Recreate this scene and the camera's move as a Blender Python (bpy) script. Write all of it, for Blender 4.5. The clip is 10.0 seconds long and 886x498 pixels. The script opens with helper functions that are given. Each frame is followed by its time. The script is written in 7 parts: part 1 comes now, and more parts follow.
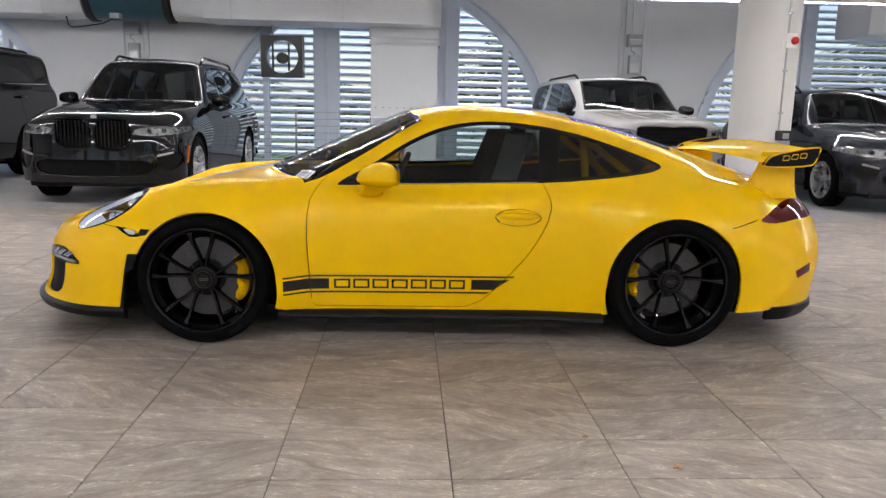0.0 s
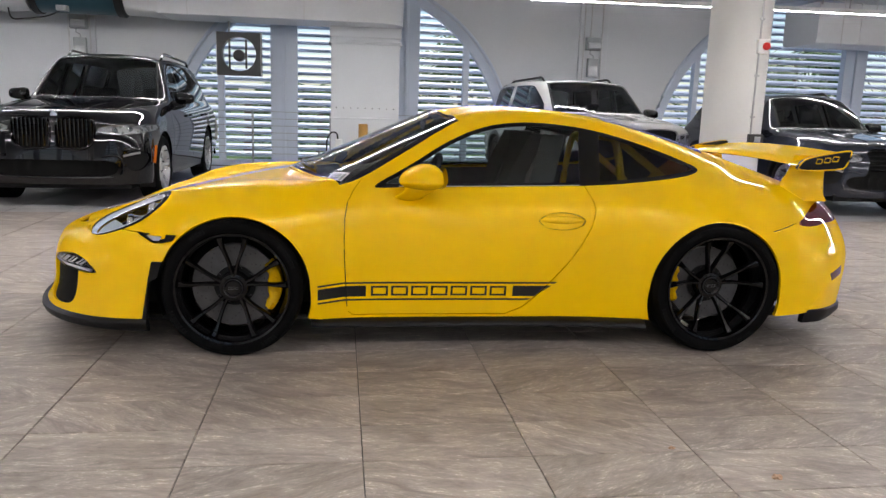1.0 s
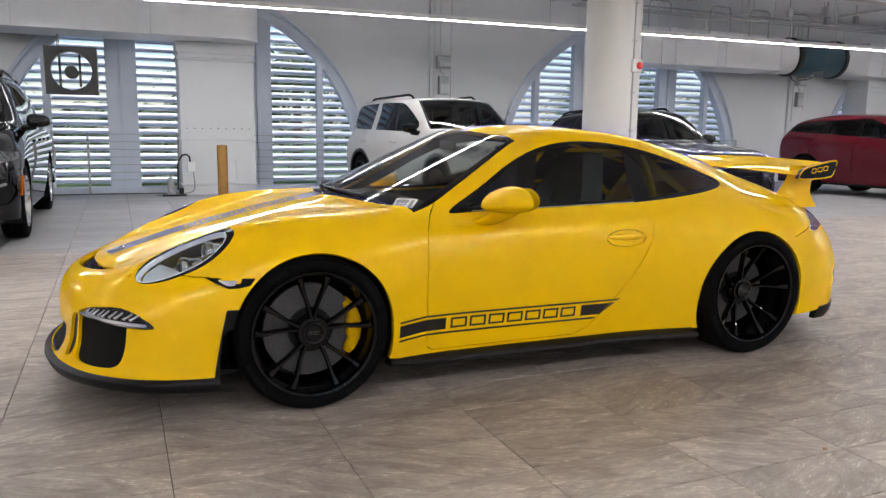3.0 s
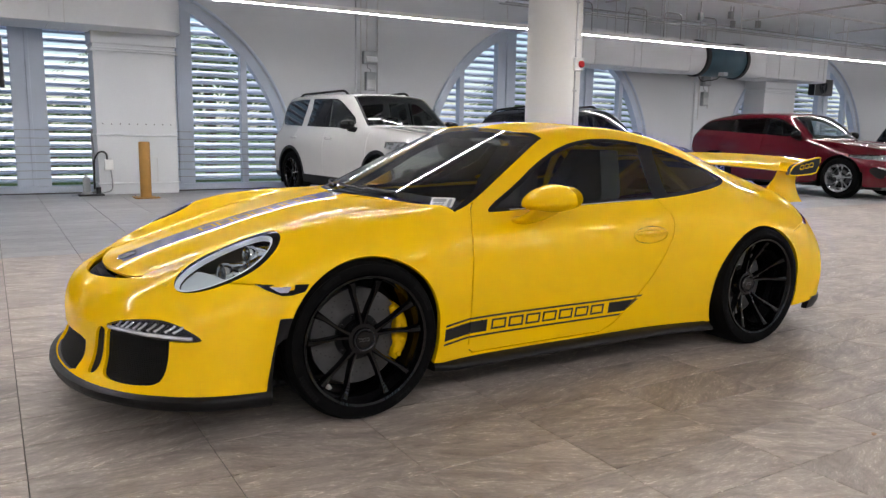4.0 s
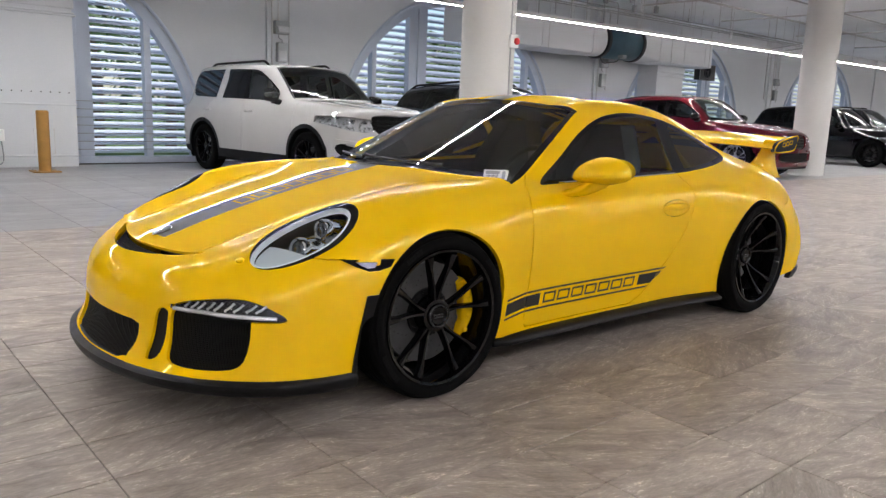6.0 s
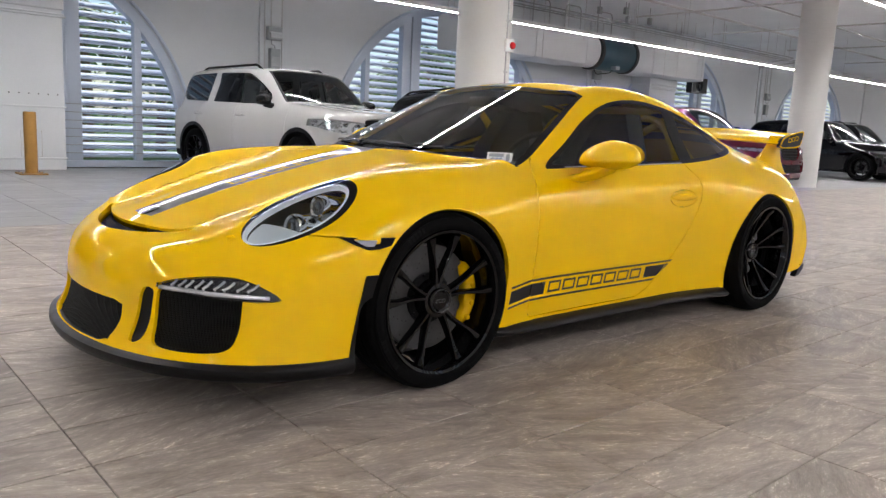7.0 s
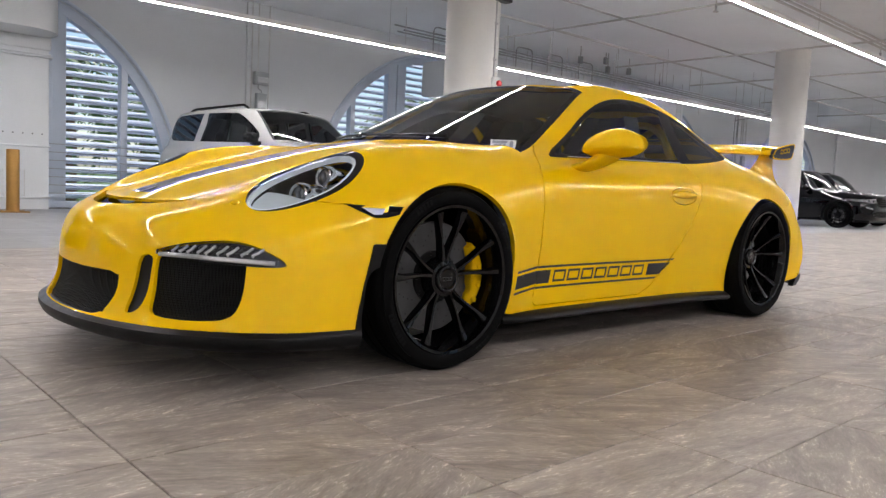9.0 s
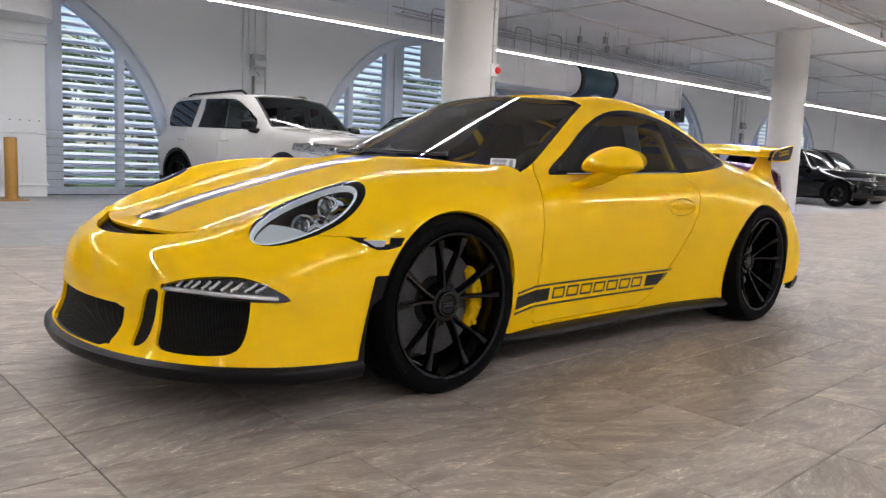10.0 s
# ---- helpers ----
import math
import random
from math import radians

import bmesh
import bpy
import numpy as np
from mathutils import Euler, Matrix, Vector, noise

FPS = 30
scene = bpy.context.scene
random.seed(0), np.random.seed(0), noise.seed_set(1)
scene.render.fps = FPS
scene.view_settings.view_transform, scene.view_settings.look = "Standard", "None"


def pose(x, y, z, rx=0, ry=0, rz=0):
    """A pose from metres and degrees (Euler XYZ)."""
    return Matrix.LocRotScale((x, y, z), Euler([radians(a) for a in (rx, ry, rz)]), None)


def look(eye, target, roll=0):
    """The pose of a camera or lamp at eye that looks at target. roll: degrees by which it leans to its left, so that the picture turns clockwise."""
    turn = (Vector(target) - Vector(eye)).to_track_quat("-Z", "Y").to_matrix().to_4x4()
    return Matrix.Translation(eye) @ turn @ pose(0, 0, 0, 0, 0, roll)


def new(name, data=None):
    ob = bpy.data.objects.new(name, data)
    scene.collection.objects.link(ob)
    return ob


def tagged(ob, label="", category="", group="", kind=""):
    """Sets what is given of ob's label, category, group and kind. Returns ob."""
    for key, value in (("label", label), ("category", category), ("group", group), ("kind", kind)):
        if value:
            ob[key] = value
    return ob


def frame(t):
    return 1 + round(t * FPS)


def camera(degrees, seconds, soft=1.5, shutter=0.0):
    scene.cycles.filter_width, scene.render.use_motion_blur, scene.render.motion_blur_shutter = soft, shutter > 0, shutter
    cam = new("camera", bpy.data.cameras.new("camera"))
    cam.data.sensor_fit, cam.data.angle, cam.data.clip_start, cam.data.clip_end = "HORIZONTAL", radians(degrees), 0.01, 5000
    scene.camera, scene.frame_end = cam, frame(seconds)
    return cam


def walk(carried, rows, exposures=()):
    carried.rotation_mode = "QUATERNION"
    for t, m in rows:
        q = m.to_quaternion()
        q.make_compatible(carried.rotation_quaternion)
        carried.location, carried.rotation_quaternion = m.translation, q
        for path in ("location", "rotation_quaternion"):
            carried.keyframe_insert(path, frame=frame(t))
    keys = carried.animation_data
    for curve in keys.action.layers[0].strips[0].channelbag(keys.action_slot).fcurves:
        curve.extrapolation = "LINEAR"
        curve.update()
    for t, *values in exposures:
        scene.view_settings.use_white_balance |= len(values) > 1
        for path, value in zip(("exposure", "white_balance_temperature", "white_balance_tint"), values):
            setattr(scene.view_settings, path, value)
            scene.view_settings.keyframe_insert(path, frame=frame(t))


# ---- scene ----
cam = camera(61.1, 10.0, soft=1.4)
PATH = [
    (0, (1.041, -4.687, 1.238), (1.14, -2.724, 0.866), 1.2),
    (0.5, (0.778, -4.597, 1.233), (0.952, -2.64, 0.861), 1.8),
    (1, (0.512, -4.49, 1.216), (0.783, -2.542, 0.852), 1.8),
    (1.5, (0.228, -4.316, 1.22), (0.625, -2.387, 0.872), 1.6),
    (2, (-0.094, -4.243, 1.218), (0.429, -2.341, 0.89), 1.3),
    (2.5, (-0.441, -4.163, 1.222), (0.211, -2.299, 0.905), 1.0),
    (2.7, (-0.562, -4.083, 1.208), (0.142, -2.238, 0.895), 0.9),
    (3.8, (-1.188, -3.675, 1.206), (-0.208, -1.960, 0.894), 0.9),
    (4, (-1.277, -3.585, 1.198), (-0.255, -1.894, 0.884), 1.0),
    (4.5, (-1.463, -3.343, 1.202), (-0.337, -1.723, 0.876), 1.3),
    (5, (-1.717, -3.166, 1.163), (-0.509, -1.61, 0.816), 1.7),
    (5.5, (-1.852, -3.075, 1.154), (-0.592, -1.564, 0.792), 2.1),
    (5.7, (-1.876, -3.068, 1.150), (-0.605, -1.568, 0.784), 2.1),
    (6.8, (-1.833, -2.974, 1.044), (-0.534, -1.492, 0.707), 2.5),
    (7, (-1.822, -2.936, 0.988), (-0.52, -1.453, 0.666), 2.7),
    (7.5, (-1.85, -2.876, 0.84), (-0.536, -1.393, 0.565), 2.8),
    (8, (-1.858, -2.857, 0.725), (-0.528, -1.379, 0.506), 2.9),
    (8.5, (-1.86, -2.852, 0.667), (-0.519, -1.379, 0.487), 2.8),
    (9, (-1.867, -2.862, 0.677), (-0.519, -1.394, 0.51), 2.7),
    (9.5, (-1.874, -2.867, 0.752), (-0.524, -1.403, 0.566), 2.5),
    (10, (-1.887, -2.859, 0.873), (-0.539, -1.401, 0.636), 2.5),
]
walk(cam, [(t, look(eye, target, roll)) for t, eye, target, roll in PATH])

# ---- world and light ----
CEIL = 4.12
world = bpy.data.worlds.new("daylight")
scene.world = world
world.use_nodes = True
wn = world.node_tree.nodes
sky = wn.new("ShaderNodeTexSky")
sky.sky_type, sky.sun_disc = "NISHITA", False
sky.sun_elevation, sky.sun_rotation = radians(52), radians(-150)
wn["Background"].inputs["Strength"].default_value = 0.14
world.node_tree.links.new(sky.outputs[0], wn["Background"].inputs["Color"])
sun = new("sun", bpy.data.lights.new("sun", "SUN"))
sun.data.energy, sun.data.angle, sun.data.color = 3.2, radians(0.5), (1.0, 0.96, 0.9)
sun.matrix_world = look((12, 34, 30), (10, 16, 0))
scene.view_settings.exposure = 0.15


# ---- materials ----
def material(name, colour, rough=0.5, metal=0.0, var=0.12, scale=6.0, fine=60.0, bump=0.0, coat=0.0, spec=0.5, trans=0.0, ior=1.45, rvar=0.1, emit=0.0):
    """A surface with colour and gloss that vary at two scales."""
    m = bpy.data.materials.new(name)
    m.use_nodes = True
    nt = m.node_tree
    b = nt.nodes["Principled BSDF"]
    b.inputs["Roughness"].default_value = rough
    b.inputs["Metallic"].default_value = metal
    b.inputs["Coat Weight"].default_value = coat
    b.inputs["Coat Roughness"].default_value = 0.012
    b.inputs["Specular IOR Level"].default_value = spec
    b.inputs["Transmission Weight"].default_value = trans
    b.inputs["IOR"].default_value = ior
    b.inputs["Base Color"].default_value = (*colour, 1)
    if emit:
        b.inputs["Emission Color"].default_value = (*colour, 1)
        b.inputs["Emission Strength"].default_value = emit
    if var or bump:
        tc = nt.nodes.new("ShaderNodeTexCoord")
        big, small = nt.nodes.new("ShaderNodeTexNoise"), nt.nodes.new("ShaderNodeTexNoise")
        big.inputs["Scale"].default_value, small.inputs["Scale"].default_value = scale, fine
        big.inputs["Detail"].default_value = 5
        for n in (big, small):
            nt.links.new(tc.outputs["Object"], n.inputs["Vector"])
        mix = nt.nodes.new("ShaderNodeMath")
        mix.operation = "MULTIPLY_ADD"
        mix.inputs[1].default_value = 0.35
        nt.links.new(small.outputs["Fac"], mix.inputs[0])
        nt.links.new(big.outputs["Fac"], mix.inputs[2])
        if var:
            ramp = nt.nodes.new("ShaderNodeMapRange")
            ramp.inputs["From Min"].default_value, ramp.inputs["From Max"].default_value = 0.4, 0.95
            ramp.inputs["To Min"].default_value, ramp.inputs["To Max"].default_value = 1 - var, 1 + var
            nt.links.new(mix.outputs[0], ramp.inputs["Value"])
            col = nt.nodes.new("ShaderNodeVectorMath")
            col.operation = "SCALE"
            col.inputs[0].default_value = colour
            nt.links.new(ramp.outputs[0], col.inputs["Scale"])
            nt.links.new(col.outputs[0], b.inputs["Base Color"])
        if rvar:
            rr = nt.nodes.new("ShaderNodeMapRange")
            rr.inputs["From Min"].default_value, rr.inputs["From Max"].default_value = 0.4, 0.95
            rr.inputs["To Min"].default_value, rr.inputs["To Max"].default_value = rough * (1 - rvar), min(1, rough * (1 + rvar))
            nt.links.new(mix.outputs[0], rr.inputs["Value"])
            nt.links.new(rr.outputs[0], b.inputs["Roughness"])
        if bump:
            bp = nt.nodes.new("ShaderNodeBump")
            bp.inputs["Strength"].default_value, bp.inputs["Distance"].default_value = bump, 0.004
            nt.links.new(mix.outputs[0], bp.inputs["Height"])
            nt.links.new(bp.outputs[0], b.inputs["Normal"])
    return m


def tile_material(name, dark, light, island, fleck=0.5):
    """Slate-look porcelain: soft slanting veins that differ from tile to tile, with short pale flecks."""
    m = bpy.data.materials.new(name)
    m.use_nodes = True
    nt = m.node_tree
    b = nt.nodes["Principled BSDF"]

    def node(kind, **values):
        n = nt.nodes.new(kind)
        for key, value in values.items():
            n.inputs[key.replace("_", " ")].default_value = value
        return n

    def maths(op, a, c, d=None):
        n = nt.nodes.new("ShaderNodeMath")
        n.operation = op
        for k, v in enumerate((a, c, d)):
            if v is None:
                continue
            if isinstance(v, (int, float)):
                n.inputs[k].default_value = v
            else:
                nt.links.new(v, n.inputs[k])
        return n.outputs[0]

    def spread(value, lo, hi, to_lo, to_hi):
        n = node("ShaderNodeMapRange", From_Min=lo, From_Max=hi, To_Min=to_lo, To_Max=to_hi)
        nt.links.new(value, n.inputs["Value"])
        return n.outputs[0]

    geo = nt.nodes.new("ShaderNodeNewGeometry")
    rnd = geo.outputs["Random Per Island"] if island else nt.nodes.new("ShaderNodeObjectInfo").outputs["Random"]
    rot = nt.nodes.new("ShaderNodeVectorRotate")
    rot.rotation_type = "Z_AXIS"
    nt.links.new(maths("MULTIPLY_ADD", rnd, 1.3, -0.55), rot.inputs["Angle"])
    nt.links.new(geo.outputs["Position"], rot.inputs["Vector"])

    def stretched(x, y):
        st = nt.nodes.new("ShaderNodeVectorMath")
        st.operation = "MULTIPLY_ADD"
        st.inputs[1].default_value = (x, y, 1.0)
        nt.links.new(rot.outputs[0], st.inputs[0])
        nt.links.new(maths("MULTIPLY", rnd, 40.0), st.inputs[2])
        return st.outputs[0]

    def noise_of(vec, scale, detail, rough, twist):
        n = node("ShaderNodeTexNoise", Scale=scale, Detail=detail, Roughness=rough, Distortion=twist)
        nt.links.new(vec, n.inputs["Vector"])
        return n.outputs["Fac"]

    vein = noise_of(stretched(1.0, 3.2), 4.2, 7, 0.62, 1.1)
    cloud = noise_of(stretched(1.0, 1.3), 2.3, 4, 0.55, 0.6)
    grain = noise_of(stretched(1.0, 3.6), 34.0, 4, 0.65, 0.8)
    h = maths("MULTIPLY_ADD", cloud, 0.45, maths("MULTIPLY", vein, 0.75))
    h = maths("MULTIPLY_ADD", grain, 0.36, h)
    cr = nt.nodes.new("ShaderNodeValToRGB")
    e = cr.color_ramp.elements
    e[0].position, e[0].color = 0.55, (*dark, 1)
    e[1].position, e[1].color = 0.97, (*light, 1)
    nt.links.new(h, cr.inputs["Fac"])
    spots = maths("MULTIPLY", spread(grain, 0.55, 0.66, 0.0, fleck), spread(vein, 0.45, 0.62, 0.0, 1.0))
    tone = maths("MULTIPLY_ADD", spots, 1.0, spread(rnd, 0.0, 1.0, 0.90, 1.07))
    sc = nt.nodes.new("ShaderNodeVectorMath")
    sc.operation = "SCALE"
    nt.links.new(cr.outputs["Color"], sc.inputs[0])
    nt.links.new(tone, sc.inputs["Scale"])
    nt.links.new(sc.outputs[0], b.inputs["Base Color"])
    b.inputs["Specular IOR Level"].default_value = 0.36
    nt.links.new(spread(h, 0.5, 1.0, 0.38, 0.55), b.inputs["Roughness"])
    bp = node("ShaderNodeBump", Strength=0.45, Distance=0.0025)
    nt.links.new(h, bp.inputs["Height"])
    nt.links.new(bp.outputs[0], b.inputs["Normal"])
    return m


def glow(name, colour, strength):
    m = bpy.data.materials.new(name)
    m.use_nodes = True
    b = m.node_tree.nodes["Principled BSDF"]
    b.inputs["Base Color"].default_value = (*colour, 1)
    b.inputs["Emission Color"].default_value = (*colour, 1)
    b.inputs["Emission Strength"].default_value = strength
    return m


def glass_material(name, tint, alpha=0.5):
    """Thin tinted pane: a clear-coated sheet that lets part of the light straight through."""
    m = bpy.data.materials.new(name)
    m.use_nodes = True
    nt = m.node_tree
    for n in list(nt.nodes):
        if n.type == "BSDF_PRINCIPLED":
            nt.nodes.remove(n)
    tr, gl, mx = nt.nodes.new("ShaderNodeBsdfTransparent"), nt.nodes.new("ShaderNodeBsdfGlossy"), nt.nodes.new("ShaderNodeMixShader")
    tr.inputs["Color"].default_value = (*tint, 1)
    gl.inputs["Roughness"].default_value = 0.01
    fr = nt.nodes.new("ShaderNodeFresnel")
    fr.inputs["IOR"].default_value = 1.5
    nt.links.new(fr.outputs[0], mx.inputs[0])
    nt.links.new(tr.outputs[0], mx.inputs[1])
    nt.links.new(gl.outputs[0], mx.inputs[2])
    nt.links.new(mx.outputs[0], nt.nodes["Material Output"].inputs["Surface"])
    return m


M_WALL = material("white_wall_paint", (0.630, 0.648, 0.672), 0.75, var=0.05, scale=0.7, fine=35, bump=0.05)
M_CEIL = material("ceiling_paint", (0.85, 0.885, 0.92), 0.85, var=0.07, scale=0.5, fine=25, bump=0.12)
M_COLUMN = material("column_paint", (0.64, 0.635, 0.62), 0.6, var=0.05, scale=1.2, fine=30, bump=0.1)
M_DUCT = material("duct_paint", (0.70, 0.715, 0.735), 0.5, var=0.05, scale=1.0, fine=20, bump=0.05)
M_FRAME = material("window_frame_paint", (0.52, 0.58, 0.68), 0.45, var=0.05, scale=2)
M_SLAT = material("louvre_slat_paint", (0.68, 0.76, 0.90), 0.5, var=0.04, scale=3)
M_STEEL = material("galvanised_steel", (0.42, 0.43, 0.44), 0.38, 0.85, var=0.15, scale=9)
M_PIPE = material("painted_pipe", (0.58, 0.58, 0.58), 0.5, var=0.08, scale=5)
M_DARK = material("dark_rubber", (0.02, 0.02, 0.021), 0.55, var=0.2, scale=20)
M_BLACKPLASTIC = material("black_plastic", (0.018, 0.018, 0.019), 0.42, var=0.15, scale=30, bump=0.04)
M_GREYBOX = material("grey_box_enamel", (0.32, 0.34, 0.35), 0.45, var=0.1, scale=8)
M_BLUE = material("blue_fan_enamel", (0.035, 0.085, 0.115), 0.4, var=0.15, scale=4)
M_RED = material("red_alarm_plastic", (0.5, 0.01, 0.012), 0.3, var=0.05)
M_WHITEPL = material("white_plastic", (0.78, 0.78, 0.77), 0.4, var=0.04)
M_BOLLARD = material("ochre_bollard_paint", (0.36, 0.19, 0.045), 0.55, var=0.15, scale=7, bump=0.1)
M_GROUT = material("dark_grout", (0.085, 0.077, 0.070), 0.8, var=0.15, scale=8)
M_TILE = tile_material("slate_tile", (0.145, 0.121, 0.106), (0.43, 0.375, 0.33), False, 0.75)
M_TILE2 = tile_material("slate_tile_far", (0.145, 0.121, 0.106), (0.43, 0.375, 0.33), True, 0.75)
M_LTILE = tile_material("pale_tile", (0.20, 0.20, 0.207), (0.37, 0.367, 0.37), True, 0.25)
M_STRIP = glow("led_strip_glow", (1.0, 0.97, 0.975), 122.0)
M_LEAF = material("palm_leaf", (0.055, 0.13, 0.03), 0.5, var=0.4, scale=2)
M_TRUNK = material("palm_bark", (0.2, 0.15, 0.1), 0.9, var=0.3, scale=9, bump=0.5)
M_GRASS = material("lawn", (0.07, 0.14, 0.035), 0.9, var=0.35, scale=0.6)
M_PAVE = material("pale_paving", (0.42, 0.4, 0.37), 0.8, var=0.12, scale=1.5)


# ---- mesh helpers ----
def part(name, bm, mat, parent=None, label="", smooth=False, angle=35):
    me = bpy.data.meshes.new(name)
    bm.normal_update()
    bm.to_mesh(me)
    bm.free()
    ob = new(name, me)
    me.materials.append(mat)
    if smooth:
        me.polygons.foreach_set("use_smooth", [True] * len(me.polygons))
        me.set_sharp_from_angle(angle=radians(angle))
    if parent is not None:
        ob.parent = parent
    if label:
        ob["label"] = label
    return ob


def thing(name, label, category, group="", kind="", at=(0, 0, 0), rz=0.0):
    ob = new(name)
    ob.empty_display_size = 0.2
    ob.matrix_basis = pose(*at, 0, 0, rz)
    return tagged(ob, label, category, group, kind)


def add_box(bm, x0, x1, y0, y1, z0, z1, bevel=0.0, seg=2):
    r = bmesh.ops.create_cube(bm, size=1)
    for v in r["verts"]:
        v.co = (x0 + (v.co.x + 0.5) * (x1 - x0), y0 + (v.co.y + 0.5) * (y1 - y0), z0 + (v.co.z + 0.5) * (z1 - z0))
    if bevel:
        es = list({e for v in r["verts"] for e in v.link_edges})
        bmesh.ops.bevel(bm, geom=es, offset=bevel, segments=seg, affect="EDGES", profile=0.5)
    return r["verts"]


def box(name, dims, mat, parent=None, label="", bevel=0.004):
    bm = bmesh.new()
    add_box(bm, *dims, bevel=bevel)
    return part(name, bm, mat, parent, label)


def add_tube(bm, pts, r, n=8, closed=False, cap=True):
    """A round bar along a line of points."""
    pts = [Vector(p) for p in pts]
    rings = []
    k = len(pts)
    up = Vector((0, 0, 1))
    for i, p in enumerate(pts):
        a = pts[(i - 1) % k] if (i > 0 or closed) else p
        b = pts[(i + 1) % k] if (i < k - 1 or closed) else p
        d = (b - a).normalized()
        ref = up if abs(d.z) < 0.95 else Vector((1, 0, 0))
        s = d.cross(ref).normalized()
        t = s.cross(d).normalized()
        rr = r[i] if isinstance(r, (list, tuple)) else r
        rings.append([bm.verts.new(p + rr * (math.cos(2 * math.pi * j / n) * s + math.sin(2 * math.pi * j / n) * t)) for j in range(n)])
    for i in range(k if closed else k - 1):
        a, b = rings[i], rings[(i + 1) % k]
        for j in range(n):
            bm.faces.new((a[j], b[j], b[(j + 1) % n], a[(j + 1) % n]))
    if cap and not closed:
        bm.faces.new(rings[0])
        bm.faces.new(list(reversed(rings[-1])))


def bend(pts, r=0.1, n=5):
    """The same line with rounded corners."""
    pts = [Vector(p) for p in pts]
    out = [pts[0]]
    for a, b, c in zip(pts, pts[1:], pts[2:]):
        k = min(r, (a - b).length / 2, (c - b).length / 2)
        p, q = b + (a - b).normalized() * k, b + (c - b).normalized() * k
        for i in range(n + 1):
            t = i / n
            out.append(p * (1 - t) ** 2 + b * 2 * t * (1 - t) + q * t * t)
    out.append(pts[-1])
    return out


def add_lathe(bm, prof, n=48, axis="z", at=(0, 0, 0), closed=False):
    """Turns a profile of (radius, height) round an axis."""
    rings = []
    at = Vector(at)
    for r, h in prof:
        ring = []
        for j in range(n):
            a = 2 * math.pi * j / n
            c, s = r * math.cos(a), r * math.sin(a)
            co = {"z": (c, s, h), "y": (c, h, s), "x": (h, c, s)}[axis]
            ring.append(bm.verts.new(at + Vector(co)))
        rings.append(ring)
    m = len(rings)
    for i in range(m if closed else m - 1):
        a, b = rings[i], rings[(i + 1) % m]
        for j in range(n):
            f = (a[j], a[(j + 1) % n], b[(j + 1) % n], b[j])
            bm.faces.new(f if axis != "y" else f[::-1])
    return rings


def add_prism(bm, outline, axis, lo, hi):
    """A flat outline of (a, b) pushed through from lo to hi along an axis."""
    def co(a, b, h):
        return {"y": (a, h, b), "x": (h, a, b), "z": (a, b, h)}[axis]
    lower = [bm.verts.new(co(a, b, lo)) for a, b in outline]
    upper = [bm.verts.new(co(a, b, hi)) for a, b in outline]
    n = len(outline)
    fs = [bm.faces.new(lower), bm.faces.new(upper[::-1])]
    for i in range(n):
        fs.append(bm.faces.new((lower[i], upper[i], upper[(i + 1) % n], lower[(i + 1) % n])))
    bmesh.ops.recalc_face_normals(bm, faces=fs)


# ---- the hall ----
X0, X1, Y0, YW = -16.0, 48.0, -13.0, 11.1
ARCHES = [-9.4, 0.60, 10.5, 20.5, 30.5]
AZ, AR, SILL = 0.33, 3.43, 0.09
PILASTERS = [-4.43, 5.68, 15.95, 26.2, 36.0]

floor = box("floor", (X0, X1, Y0, YW, -0.2, -0.006), M_GROUT, bevel=0)
tagged(floor, "large hall floor laid with rectangular stone-look tiles", "floor", kind="structure")
ceiling = box("ceiling", (X0, X1, Y0 - 0.4, YW + 0.4, CEIL, CEIL + 0.25), M_CEIL, bevel=0)
tagged(ceiling, "flat pale grey painted concrete ceiling", "ceiling", kind="structure")
for nm, dims in (("wall_west", (X0 - 0.3, X0, Y0, YW + 0.4, -0.2, CEIL)), ("wall_east", (X1, X1 + 0.3, Y0, YW + 0.4, -0.2, CEIL))):
    tagged(box(nm, dims, M_WALL, bevel=0), "plain painted wall closing the hall", "wall", kind="structure")


def arch_outline(cx, r, n=40, low=SILL):
    """From the right foot over the crown to the left foot."""
    pts = [(cx + r, low)]
    pts += [(cx + r * math.cos(math.pi * i / n), AZ + r * math.sin(math.pi * i / n)) for i in range(n + 1)]
    pts.append((cx - r, low))
    return pts


